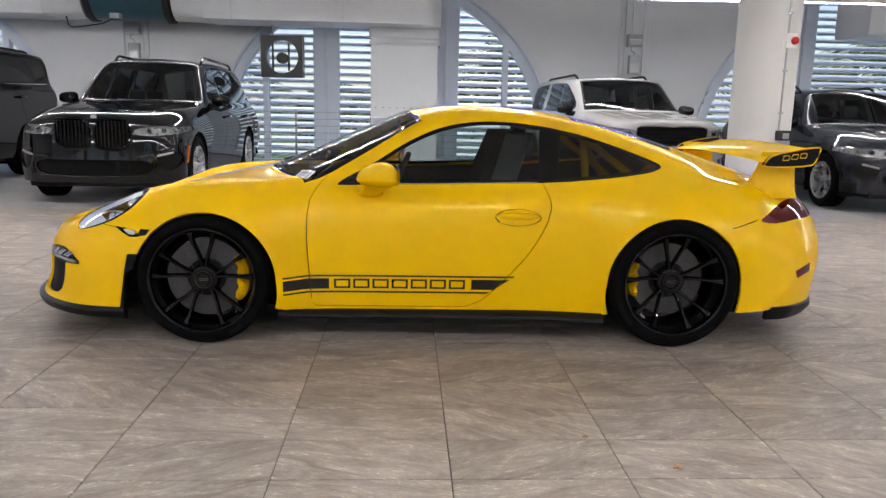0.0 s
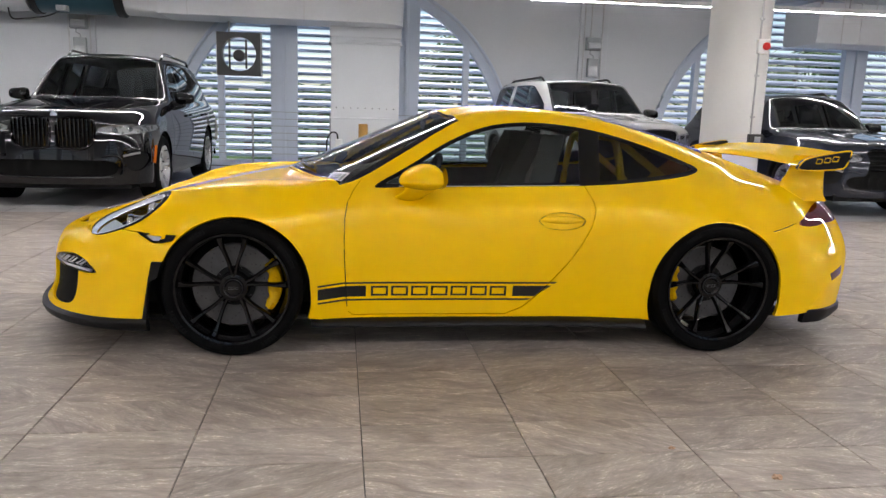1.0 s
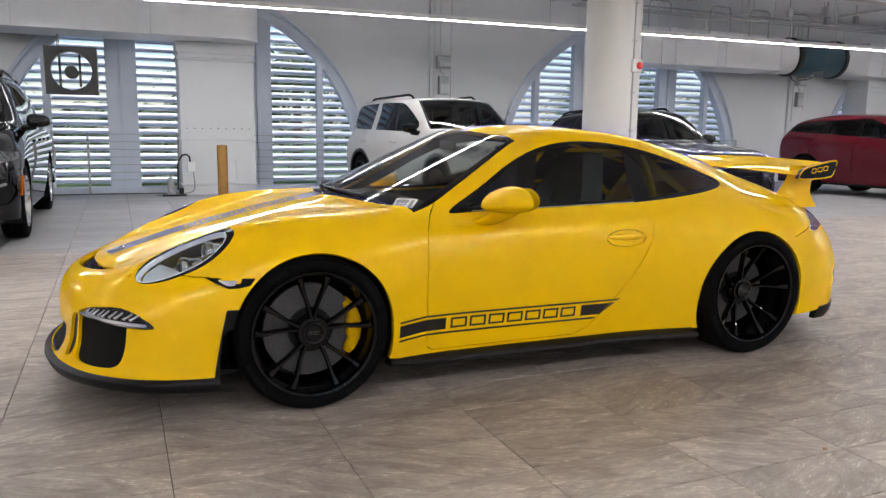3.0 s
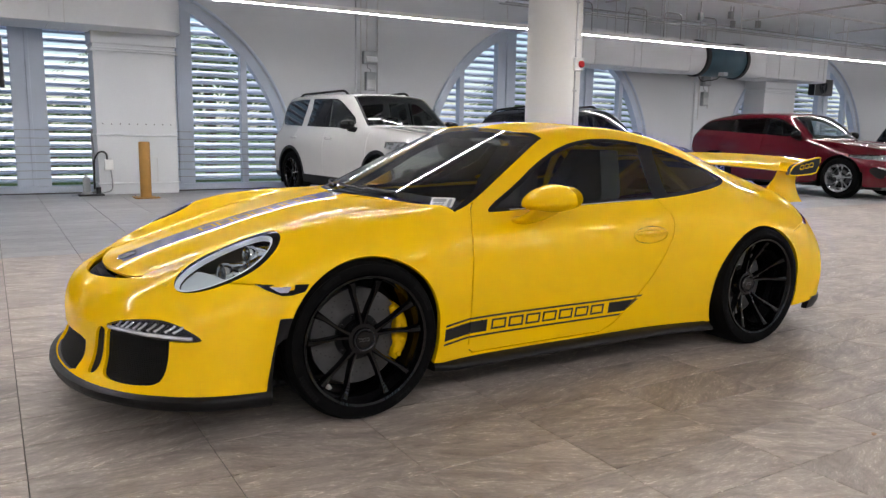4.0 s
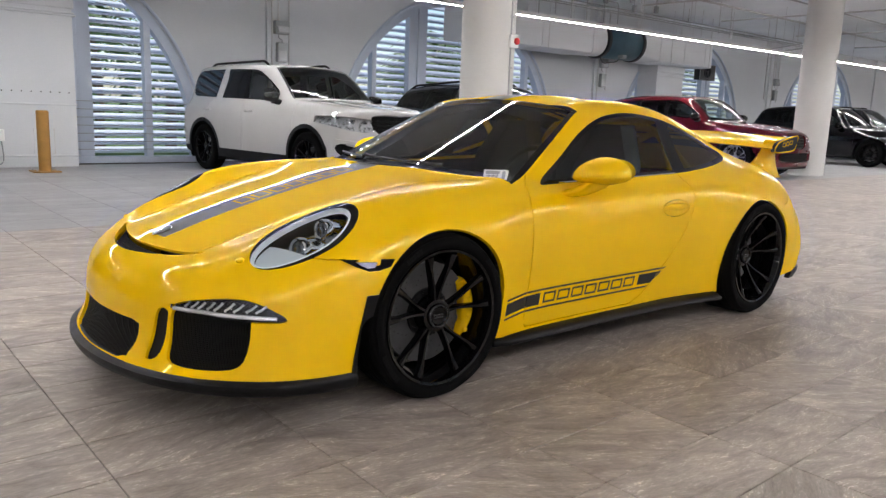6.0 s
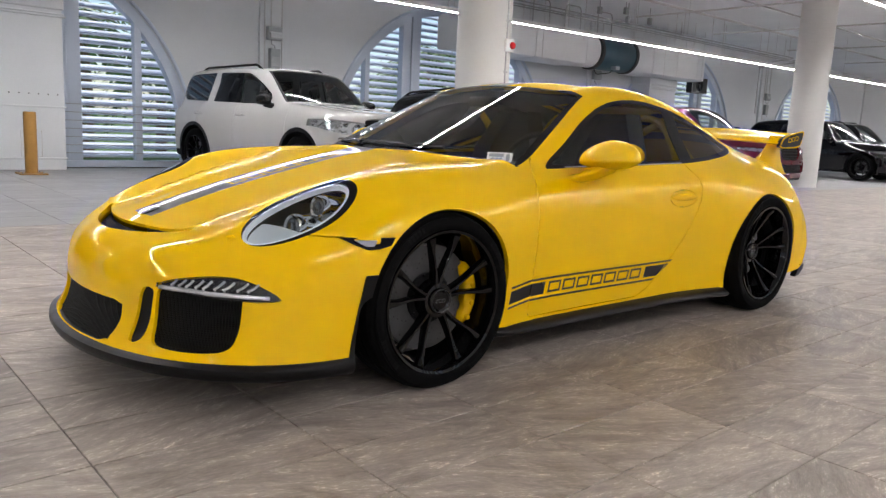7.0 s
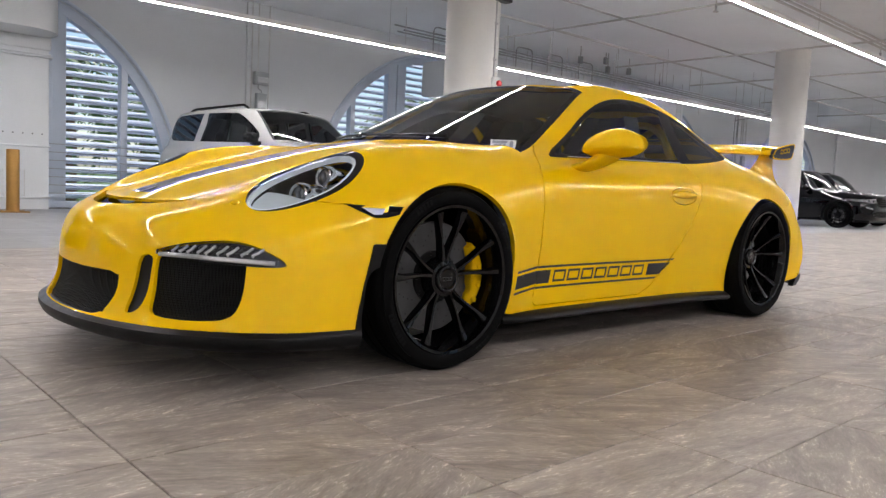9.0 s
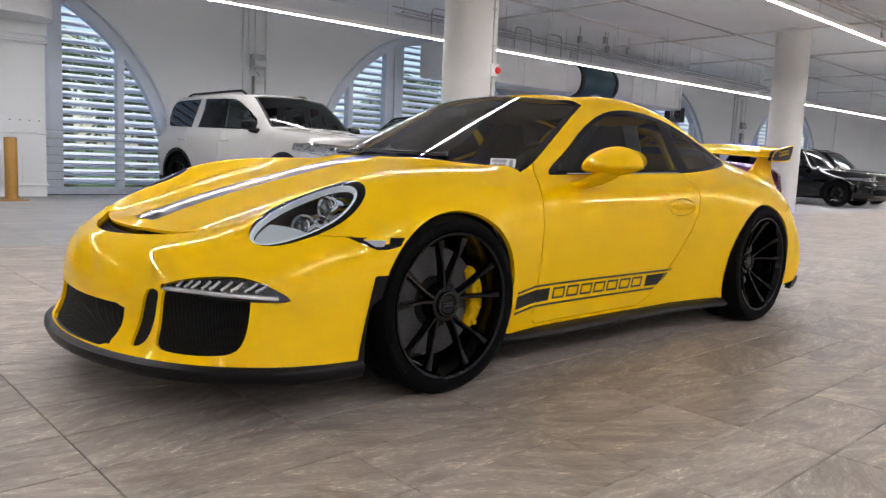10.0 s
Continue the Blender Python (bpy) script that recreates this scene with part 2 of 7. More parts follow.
def arched_wall(name, ya, yb):
    """One wall sheet with thickness from ya out to yb, pierced by the round-headed openings."""
    bm = bmesh.new()
    edges = [X0] + [(a + b) / 2 for a, b in zip(ARCHES, ARCHES[1:])] + [X1]
    for cx, left, right in zip(ARCHES, edges, edges[1:]):
        arc = arch_outline(cx, AR)
        k = len(arc)
        for y in (ya, yb):
            a = [bm.verts.new((x, y, z)) for x, z in arc]
            lo_r, lo_l = bm.verts.new((right, y, -0.2)), bm.verts.new((left, y, -0.2))
            hi_r, hi_l = bm.verts.new((right, y, CEIL)), bm.verts.new((left, y, CEIL))
            f = []
            top = [bm.verts.new((x, y, CEIL)) for x, z in arc]
            for i in range(1, k - 2):
                f.append((a[i], a[i + 1], top[i + 1], top[i]))
            f.append((lo_r, a[0], a[1], top[1], hi_r))
            f.append((lo_l, hi_l, top[k - 2], a[k - 2], a[k - 1]))
            f.append((lo_l, a[k - 1], a[0], lo_r))
            for g in f:
                bm.faces.new(g if y == yb else g[::-1])
        for (x, z), (x2, z2) in zip(arc + arc[:1], arc[1:] + arc[:1]):
            bm.faces.new([bm.verts.new(c) for c in ((x, ya, z), (x2, ya, z2), (x2, yb, z2), (x, yb, z))])
    bmesh.ops.remove_doubles(bm, verts=bm.verts, dist=0.0005)
    bmesh.ops.recalc_face_normals(bm, faces=bm.faces)
    return part(name, bm, M_WALL)


for nm, ya, yb in (("wall_north", YW, YW + 0.3), ("wall_south", Y0, Y0 - 0.3)):
    tagged(arched_wall(nm, ya, yb), "white painted wall with tall round-headed window openings", "wall", kind="structure")


def arched_window(i, cx, y=YW, rz=0):
    """Painted metal frame with posts, and fixed sloping slats behind it."""
    w = thing(f"window_{i}", "round-headed window with pale blue-grey frame and white louvre slats", "window", kind="structure", at=(cx, y, 0), rz=rz)
    bm = bmesh.new()
    outer, inner = arch_outline(0, AR + 0.0), arch_outline(0, AR - 0.17)
    n = len(outer)
    for ya, yb, o, q in ((0.02, 0.22, outer, inner),):
        ring = []
        for (x, z), (u, v) in zip(o, q):
            ring.append([bm.verts.new(c) for c in ((x, ya, z), (x, yb, z), (u, yb, v), (u, ya, v))])
        for a, b in zip(ring, ring[1:]):
            for k in range(4):
                bm.faces.new((a[k], b[k], b[(k + 1) % 4], a[(k + 1) % 4]))
    bmesh.ops.recalc_face_normals(bm, faces=bm.faces)
    part("window_frame", bm, M_FRAME, w, smooth=True)
    bm = bmesh.new()
    arc = [(x, -0.03, z) for x, z in arch_outline(0, AR + 0.035)]
    add_tube(bm, arc, 0.035, 8)
    part("arch_moulding", bm, M_FRAME, w, "rounded trim round the arch", smooth=True)
    box("window_sill", (-AR, AR, -0.04, 0.25, 0.0, SILL + 0.02), M_FRAME, w)
    for x, hw in ((-1.22, 0.26), (1.22, 0.26), (-2.45, 0.06), (2.45, 0.06)):
        top = AZ + math.sqrt(AR ** 2 - x * x) - 0.1
        bm = bmesh.new()
        add_box(bm, x - hw, x + hw, 0.03, 0.2, SILL, top, 0.006)
        if hw > 0.1:
            add_box(bm, x - 0.03, x + 0.03, -0.02, 0.06, SILL, top, 0.006)
        part("mullion", bm, M_FRAME, w)
    pitch, z = 0.152, SILL + 0.1
    while z < AZ + AR - 0.12:
        hw = math.sqrt(max(0.01, (AR - 0.05) ** 2 - max(0, z - AZ) ** 2))
        bm = bmesh.new()
        add_prism(bm, [(0.30, z - 0.005), (0.335, z - 0.04), (0.47, z + 0.045), (0.455, z + 0.072)], "x", -hw, hw)
        part("slat", bm, M_SLAT, w)
        z += pitch
    return w


for i, cx in enumerate(ARCHES):
    arched_window(i + 1, cx)
    arched_window(len(ARCHES) + i + 1, cx, Y0, 180)

for k, x in enumerate(PILASTERS):
    bm = bmesh.new()
    add_box(bm, x - 0.3, x + 0.3, YW - 0.07, YW, -0.1, CEIL, 0.006)
    tagged(part(f"pilaster_{k + 1}", bm, M_WALL), "flat white painted wall pilaster", "pilaster", kind="structure")

def pier(x0, x1):
    """Boxed-out pier with moulding bands, a ledge and a row of small vents."""
    p = thing("boxed_pier", "white panelled pier with moulding bands under the duct", "pier", kind="structure", at=((x0 + x1) / 2, YW, 0))
    hw = (x1 - x0) / 2
    box("pier_body", (-hw, hw, -0.68, 0, 0.0, 2.75), M_WALL, p)
    for z, d in ((2.4, 0.05), (2.44, 0.03), (0.99, 0.02), (0.17, 0.025)):
        box("moulding_band", (-hw - d, hw + d, -0.68 - d, 0, z, z + 0.028), M_WALL, p, bevel=0.008)
    box("moulding_cap", (-hw - 0.03, hw + 0.03, -0.71, 0, 2.52, 2.9), M_WALL, p, bevel=0.02)
    # dark discs on the face stand for the shade inside the holes
    for j in range(9):
        bm = bmesh.new()
        add_lathe(bm, [(0.0, -0.002), (0.011, -0.002), (0.011, 0.004)], 8, "y", (-hw + 0.1 + j * (2 * hw - 0.2) / 8, -0.684, 1.2))
        part("vent_hole", bm, M_DARK, p, "small dark hole")
    bm = bmesh.new()
    add_tube(bm, [(0.0, -0.69, 0.22), (0.0, -0.69, 0.62), (0.3, -0.69, 0.62), (0.3, -0.69, 0.22)], 0.008, 6, closed=True)
    part("access_panel_frame", bm, M_PIPE, p)
    return p


pier(0.317, 1.624)
pier(17.82, 19.22)


def column(x, y):
    c = thing("round_column", "round white painted concrete column", "column", group="columns", kind="structure", at=(x, y, 0))
    bm = bmesh.new()
    add_lathe(bm, [(0.0, 0.0), (0.375, 0.0), (0.372, 0.02), (0.37, 0.5), (0.37, CEIL)], 64)
    part("shaft", bm, M_COLUMN, c, smooth=True)
    bm = bmesh.new()
    add_lathe(bm, [(0.372, 0.0), (0.388, 0.002), (0.388, 0.012), (0.372, 0.016)], 48)
    part("base_joint", bm, M_PIPE, c, smooth=True)
    return c


for cx in (-4.4, 5.5, 15.72, 25.6, 35.4):
    column(cx, 4.76)
for cx in (-4.4, 5.5, 15.35, 25.2, 35.0):
    column(cx, -8.2)


def light_strip(xa, ya, xb, yb, z, half=0.022):
    """Thin hung linear lamp: housing, glowing diffuser, wire hangers."""
    t = thing("linear_light", "long thin white hanging light strip, switched on", "ceiling light", group="light strips", at=(xa, ya, z))
    n = max(1, round((xb - xa) / 4.0))
    bm, bd = bmesh.new(), bmesh.new()
    L, slope = xb - xa, (yb - ya) / (xb - xa)
    for b_, w_, lo, hi in ((bm, half + 0.008, 0.006, 0.075), (bd, half, 0.0, 0.0058)):
        vs = add_box(b_, 0, L, -w_, w_, lo, hi)
        for v in vs:
            v.co.y += slope * v.co.x
    part("housing", bm, M_WHITEPL, t)
    part("diffuser", bd, M_STRIP, t, "glowing diffuser")
    for i in range(n + 1):
        x = L * i / n
        bw = bmesh.new()
        add_tube(bw, [(x, slope * x, 0.07), (x, slope * x, CEIL - z)], 0.003, 5)
        part("hanger_wire", bw, M_STEEL, t)
    return t


light_strip(-14.0, 8.1, 46.0, 5.6, 2.945)
light_strip(-14.0, 2.1, 46.0, 1.7, 3.2)
light_strip(-14.0, -4.6, 46.0, -4.6, 3.0)
light_strip(-14.0, -10.6, 46.0, -10.6, 3.0)

# ---- outside ----
lawn = box("lawn", (-300, 300, -400, 400, -0.55, -0.21), M_GRASS, bevel=0)
tagged(lawn, "green lawn outside the windows", "lawn", kind="structure")
path = box("paved_path", (-60, 90, YW + 1.2, YW + 3.4, -0.22, -0.17), M_PAVE, bevel=0)
tagged(path, "pale sunlit paving outside the windows", "pavement", kind="structure")


def palm(x, y, h, seed):
    rnd = random.Random(seed)
    p = thing("palm_tree", "green palm tree with long drooping fronds", "tree", group="palms outside", at=(x, y, -0.21))
    bm = bmesh.new()
    add_tube(bm, [(0, 0, 0), (0.05, 0, h * 0.4), (0.0, 0.05, h * 0.75), (0.02, 0.05, h)], [0.16, 0.13, 0.11, 0.1], 10)
    part("trunk", bm, M_TRUNK, p, smooth=True)
    bm = bmesh.new()
    for k in range(26):
        a, lift, ln = rnd.uniform(0, 6.283), rnd.uniform(-0.2, 1.1), rnd.uniform(1.6, 2.4)
        d = Vector((math.cos(a), math.sin(a), 0))
        s = Vector((-d.y, d.x, 0))
        prev = Vector((0.02, 0.05, h))
        for j in range(1, 15):
            t = j / 14
            q = Vector((0.02, 0.05, h)) + d * ln * t + Vector((0, 0, ln * (lift * t - 1.15 * t * t)))
            wl = 0.42 * math.sin(math.pi * min(1, t * 0.9 + 0.08)) + 0.04
            for sg in (-1, 1):
                tip = q + sg * s * wl + d * wl * 0.55 + Vector((0, 0, -wl * rnd.uniform(0.2, 0.7)))
                v = [bm.verts.new(c) for c in (prev, prev * 0.35 + q * 0.65, tip)]
                bm.faces.new(v)
            prev = q
    part("crown", bm, M_LEAF, p)


for k in range(22):
    rr = random.Random(k + 5)
    palm(-8 + k * 2.0 + rr.uniform(-0.6, 0.6), YW + rr.uniform(3.6, 8.5), rr.uniform(1.3, 3.6), k)


# ---- lofted car skins ----
def spline(t, p, q):
    """Natural cubic spline through p at t, taken at q."""
    t, p, q = np.asarray(t, float), np.asarray(p, float), np.asarray(q, float)
    n = len(t)
    h = np.diff(t)
    a = np.zeros((n, n))
    r = np.zeros((n,) + p.shape[1:])
    a[0, 0] = a[-1, -1] = 1
    for i in range(1, n - 1):
        a[i, i - 1], a[i, i], a[i, i + 1] = h[i - 1], 2 * (h[i - 1] + h[i]), h[i]
        r[i] = 6 * ((p[i + 1] - p[i]) / h[i] - (p[i] - p[i - 1]) / h[i - 1])
    m = np.linalg.solve(a, r.reshape(n, -1)).reshape(r.shape)
    k = np.clip(np.searchsorted(t, q) - 1, 0, n - 2)
    ex = (slice(None),) + (None,) * (p.ndim - 1)
    hk, d0, d1 = h[k][ex], (q - t[k])[ex], (t[k + 1] - q)[ex]
    return (m[k] * d1 ** 3 + m[k + 1] * d0 ** 3) / (6 * hk) + (p[k] / hk - m[k] * hk / 6) * d1 + (p[k + 1] / hk - m[k + 1] * hk / 6) * d0


def easy(t, p, q):
    """A cubic through p at t that never overshoots its points."""
    t, p, q = np.asarray(t, float), np.asarray(p, float), np.asarray(q, float)
    ex = (slice(None),) + (None,) * (p.ndim - 1)
    h = np.diff(t)
    d = np.diff(p, axis=0) / h[ex]
    m = np.zeros_like(p)
    m[0], m[-1] = d[0], d[-1]
    same = d[:-1] * d[1:] > 0
    m[1:-1] = np.where(same, 2 * d[:-1] * d[1:] / np.where(same, d[:-1] + d[1:], 1), 0)
    k = np.clip(np.searchsorted(t, q) - 1, 0, len(t) - 2)
    hk = h[k][ex]
    u = ((q - t[k]) / h[k])[ex]
    return (1 + 2 * u) * (1 - u) ** 2 * p[k] + u * (1 - u) ** 2 * hk * m[k] + u * u * (3 - 2 * u) * p[k + 1] + u * u * (u - 1) * hk * m[k + 1]


def sdf(a, b, poly):
    """Signed distance of points (a, b) to a closed outline, negative inside."""
    poly = np.asarray(poly, float)
    d = np.full(len(a), 1e9)
    inside = np.zeros(len(a), bool)
    for (x0, y0), (x1, y1) in zip(poly, np.roll(poly, -1, 0)):
        ex, ey = x1 - x0, y1 - y0
        t = np.clip(((a - x0) * ex + (b - y0) * ey) / (ex * ex + ey * ey + 1e-12), 0, 1)
        d = np.minimum(d, np.hypot(a - x0 - t * ex, b - y0 - t * ey))
        cross = (y0 > b) != (y1 > b)
        inside ^= cross & (a < ex * (b - y0) / (ey if abs(ey) > 1e-12 else 1e-12) + x0)
    return np.where(inside, -d, d)


def smooth_poly(pts, n=4, closed=True):
    """Corner cutting, to round an outline."""
    p = np.asarray(pts, float)
    for _ in range(n):
        q = np.roll(p, -1, 0)
        p = np.stack([0.75 * p + 0.25 * q, 0.25 * p + 0.75 * q], 1).reshape(-1, 2)
    return p


class Skin:
    """A smooth sheet lofted over feature lines from the middle of the car to its sill, that can be cut along any outline."""

    def __init__(self, rows, step=0.015, vstep=0.015, curve=spline, fair=(0, 0), calm=None, panes=()):
        half = np.array(rows, float)
        mir = half[:0:-1].copy()
        mir[:, :, 1] *= -1
        grid = np.concatenate([mir, half])
        du = np.linalg.norm(np.diff(half, axis=1), axis=2).mean(0)
        dv = np.linalg.norm(np.diff(grid, axis=0), axis=2).mean(1)
        tu, tv = np.concatenate([[0], np.cumsum(du)]), np.concatenate([[0], np.cumsum(dv)])
        nu, nv = int(tu[-1] / step) + 1, int(tv[-1] / vstep / 2) * 2 + 1
        a = curve(tu, grid.transpose(1, 0, 2), np.linspace(0, tu[-1], nu))
        g = curve(tv, a.transpose(1, 0, 2), np.linspace(0, tv[-1], nv))
        lam = np.full(g[:, 1:-1, :1].shape, 0.5)
        if calm:
            lam = calm(g[:, 1:-1, :1], g[:, 1:-1, 2:])
        for _ in range(fair[0]):
            g[:, 1:-1] += lam * ((g[:, :-2] + g[:, 2:]) / 2 - g[:, 1:-1])
        for _ in range(fair[1]):
            g[1:-1] += 0.5 * ((g[:-2] + g[2:]) / 2 - g[1:-1])
        nrm = np.cross(np.gradient(g, axis=1), np.gradient(g, axis=0))
        nrm /= np.linalg.norm(nrm, axis=2, keepdims=True) + 1e-12
        if nrm[nv // 2, nu // 2, 2] < 0:
            nrm = -nrm
        for field, axis, blend in panes:
            self.even(g, nrm, field, axis, blend)
        self.v = [tuple(c) for c in g.reshape(-1, 3)]
        self.n = [tuple(c) for c in nrm.reshape(-1, 3)]
        idx = np.arange(nu * nv).reshape(nv, nu)
        quads = np.stack([idx[:-1, :-1], idx[:-1, 1:], idx[1:, 1:], idx[1:, :-1]], -1).reshape(-1, 4)
        c = g.reshape(-1, 3)
        fn = np.cross(c[quads[:, 1]] - c[quads[:, 0]], c[quads[:, 2]] - c[quads[:, 0]])
        if (fn * nrm.reshape(-1, 3)[quads[:, 0]]).sum() < 0:
            quads = quads[:, ::-1]
        self.f = quads.tolist()

    @staticmethod
    def even(g, nrm, field, axis, blend):
        """Makes the area where field < 0 one even, gently bowed pane; axis is the direction in which it may shift."""
        x, n = g.reshape(-1, 3), nrm.reshape(-1, 3)
        f = field(x)
        pick = f < 0
        if pick.sum() < 30:
            return
        side = np.where(x[:, 1] < 0, -1.0, 1.0)
        y = np.abs(x[:, 1])
        if axis == 2:
            a, b, target = x[:, 0], y, x[:, 2]
            terms = [a * 0 + 1, a, a * a, b * b, a * b * b, b ** 4]
        else:
            a, b, target = x[:, 0], x[:, 2], y
            terms = [a * 0 + 1, a, b, a * a, a * b, b * b, a ** 3]
        m = np.stack(terms, 1)
        c = np.linalg.lstsq(m[pick], target[pick], rcond=None)[0]
        if axis == 2:
            slope = np.stack([-(c[1] + 2 * c[2] * a + c[4] * b * b), -side * (2 * c[3] * b + 2 * c[4] * a * b + 4 * c[5] * b ** 3), a * 0 + 1], 1)
        else:
            slope = np.stack([-(c[1] + 2 * c[3] * a + c[4] * b + 3 * c[6] * a * a), side, -(c[2] + c[4] * a + 2 * c[5] * b)], 1)
        slope /= np.linalg.norm(slope, axis=1, keepdims=True)
        w = np.clip(-f / blend, 0, 1)
        w = w * w * (3 - 2 * w)
        out = target + w * (m @ c - target)
        x[:, axis] = out if axis == 2 else side * out
        n[pick] = slope[pick]

    def cut(self, fun, where=None):
        """Splits every face that the line fun = 0 crosses, within the box where = (x0, x1, |y|0, |y|1, z0, z1)."""
        x = np.array(self.v)
        val = fun(x)
        ok = None
        if where:
            ay = np.abs(x[:, 1])
            ok = ((x[:, 0] > where[0]) & (x[:, 0] < where[1]) & (ay >= where[2]) & (ay < where[3]) & (x[:, 2] > where[4]) & (x[:, 2] < where[5])).tolist()
        val = np.where(np.abs(val) < 1e-6, 1e-6, val)
        pos = (val > 0).tolist()
        val = val.tolist()
        out, seen = [], {}
        for face in self.f:
            k = 0
            for i in face:
                k += pos[i]
            if k == 0 or k == len(face) or (ok and not all(ok[i] for i in face)):
                out.append(face)
                continue
            a, b = [], []
            for i, j in zip(face, face[1:] + face[:1]):
                (a if pos[i] else b).append(i)
                if pos[i] != pos[j]:
                    key = (i, j) if i < j else (j, i)
                    w = seen.get(key)
                    if w is None:
                        t = val[i] / (val[i] - val[j])
                        w = seen[key] = len(self.v)
                        self.v.append(tuple(p + t * (q - p) for p, q in zip(self.v[i], self.v[j])))
                        n = Vector([p + t * (q - p) for p, q in zip(self.n[i], self.n[j])]).normalized()
                        self.n.append(tuple(n))
                    a.append(w)
                    b.append(w)
            out += [g for g in (a, b) if len(g) > 2]
        self.f = out

    def centres(self):
        x = np.array(self.v)
        return np.array([x[f].mean(0) for f in self.f])

    def sheet(self, name, keep, mat, parent, label="", rim=0.0, push=0.0, back=False):
        """The faces in keep as one part, with an edge of thickness rim."""
        used, verts, nrms, faces = {}, [], [], []
        for f in keep:
            face = []
            for i in self.f[f]:
                if i not in used:
                    used[i] = len(verts)
                    v, n = self.v[i], self.n[i]
                    verts.append(tuple(a + push * b for a, b in zip(v, n)))
                    nrms.append(tuple(-b for b in n) if back else n)
                face.append(used[i])
            faces.append(face[::-1] if back else face)
        if rim:
            count = {}
            for f in faces:
                for i, j in zip(f, f[1:] + f[:1]):
                    count[(i, j)] = count.get((i, j), 0) + 1
            for (i, j) in list(count):
                if (j, i) not in count:
                    a, b = Vector(verts[i]), Vector(verts[j])
                    na, nb = Vector(nrms[i]), Vector(nrms[j])
                    side = (b - a).cross(na).normalized()
                    k = len(verts)
                    verts += [tuple(a), tuple(b), tuple(b - nb * rim), tuple(a - na * rim)]
                    nrms += [tuple(side)] * 4
                    faces.append([k + 1, k, k + 3, k + 2])
        me = bpy.data.meshes.new(name)
        me.from_pydata(verts, [], faces)
        me.materials.append(mat)
        me.polygons.foreach_set("use_smooth", [True] * len(me.polygons))
        me.normals_split_custom_set_from_vertices(nrms)
        ob = new(name, me)
        ob.parent = parent
        if label:
            ob["label"] = label
        return ob


def paint(name, colour, rough=0.35, coat=1.0):
    return material(name, colour, rough, 0.0, var=0.02, scale=2.0, fine=900, coat=coat, rvar=0.05, spec=0.0)


M_YELLOW = paint("yellow_car_paint", (0.90, 0.54, 0.0005), 0.4, 0.65)
M_CALIPER = paint("yellow_caliper_paint", (0.62, 0.36, 0.002), 0.4, 0.4)
M_GLOSSBLACK = paint("gloss_black_paint", (0.002, 0.002, 0.0023), 0.35, 0.7)
M_SATIN = material("satin_black_trim", (0.0055, 0.0055, 0.006), 0.42, spec=0.22, var=0.15, scale=25, bump=0.02)
M_TYRE = material("tyre_rubber", (0.0036, 0.0036, 0.0038), 0.75, spec=0.06, var=0.2, scale=18, bump=0.12)
M_TYREMARK = material("moulded_rubber_mark", (0.0070, 0.0070, 0.0074), 0.72, var=0.1, scale=30, spec=0.08)
M_DISC = material("brake_disc_ceramic", (0.075, 0.075, 0.077), 0.4, 0.4, var=0.15, scale=25)
M_CHROME = material("chrome", (0.75, 0.76, 0.78), 0.08, 1.0, var=0.03, scale=10)
M_LAMPDARK = material("lamp_housing", (0.03, 0.03, 0.032), 0.25, var=0.1, scale=20)
M_LAMPGREY = material("lamp_reflector", (0.74, 0.76, 0.78), 0.25, 0.35, var=0.1, scale=30)
M_WHITE_LED = glow("daytime_lamp_bar", (0.84, 0.90, 0.95), 0.22)
M_DRL = glow("daytime_lamp_bowl", (0.62, 0.68, 0.72), 0.10)
M_LAMPBACK = material("lamp_back_grey", (0.34, 0.35, 0.36), 0.28, 0.6, var=0.1, scale=20)
M_TAIL = paint("red_lamp_plastic", (0.10, 0.002, 0.004))
M_GLASS = glass_material("tinted_car_glass", (0.70, 0.76, 0.75))
M_QUARTER = glass_material("smoked_car_glass", (0.36, 0.39, 0.38))
M_WINDSCREEN = glass_material("windscreen_glass", (0.86, 0.90, 0.89))
M_LENS = glass_material("clear_lamp_lens", (0.93, 0.94, 0.95))
M_DARKGLASS = glass_material("privacy_glass", (0.10, 0.105, 0.11))
M_DECAL = material("black_vinyl", (0.012, 0.012, 0.012), 0.3, var=0.1, scale=15)
M_GREYDECAL = material("grey_vinyl", (0.075, 0.072, 0.066), 0.38, var=0.08, scale=8, coat=0.3)
M_LEATHER = material("black_leather", (0.026, 0.026, 0.027), 0.5, var=0.2, scale=14, bump=0.2)
M_LENSBALL = material("lamp_projector_glass", (0.30, 0.32, 0.34), 0.06, 0.8, var=0.05)
M_LAMPMID = material("lamp_mirror_grey", (0.33, 0.33, 0.33), 0.3, 0.4, var=0.1)
M_HEADLINER = material("grey_headliner", (0.30, 0.31, 0.31), 0.85, var=0.08, scale=10)
M_LINER = material("dark_cabin_liner", (0.018, 0.018, 0.019), 0.8, var=0.15, scale=10)
M_AMBER = paint("amber_lamp_plastic", (0.5, 0.12, 0.01))
M_PAPER = material("white_paper", (0.8, 0.8, 0.78), 0.6, var=0.03)


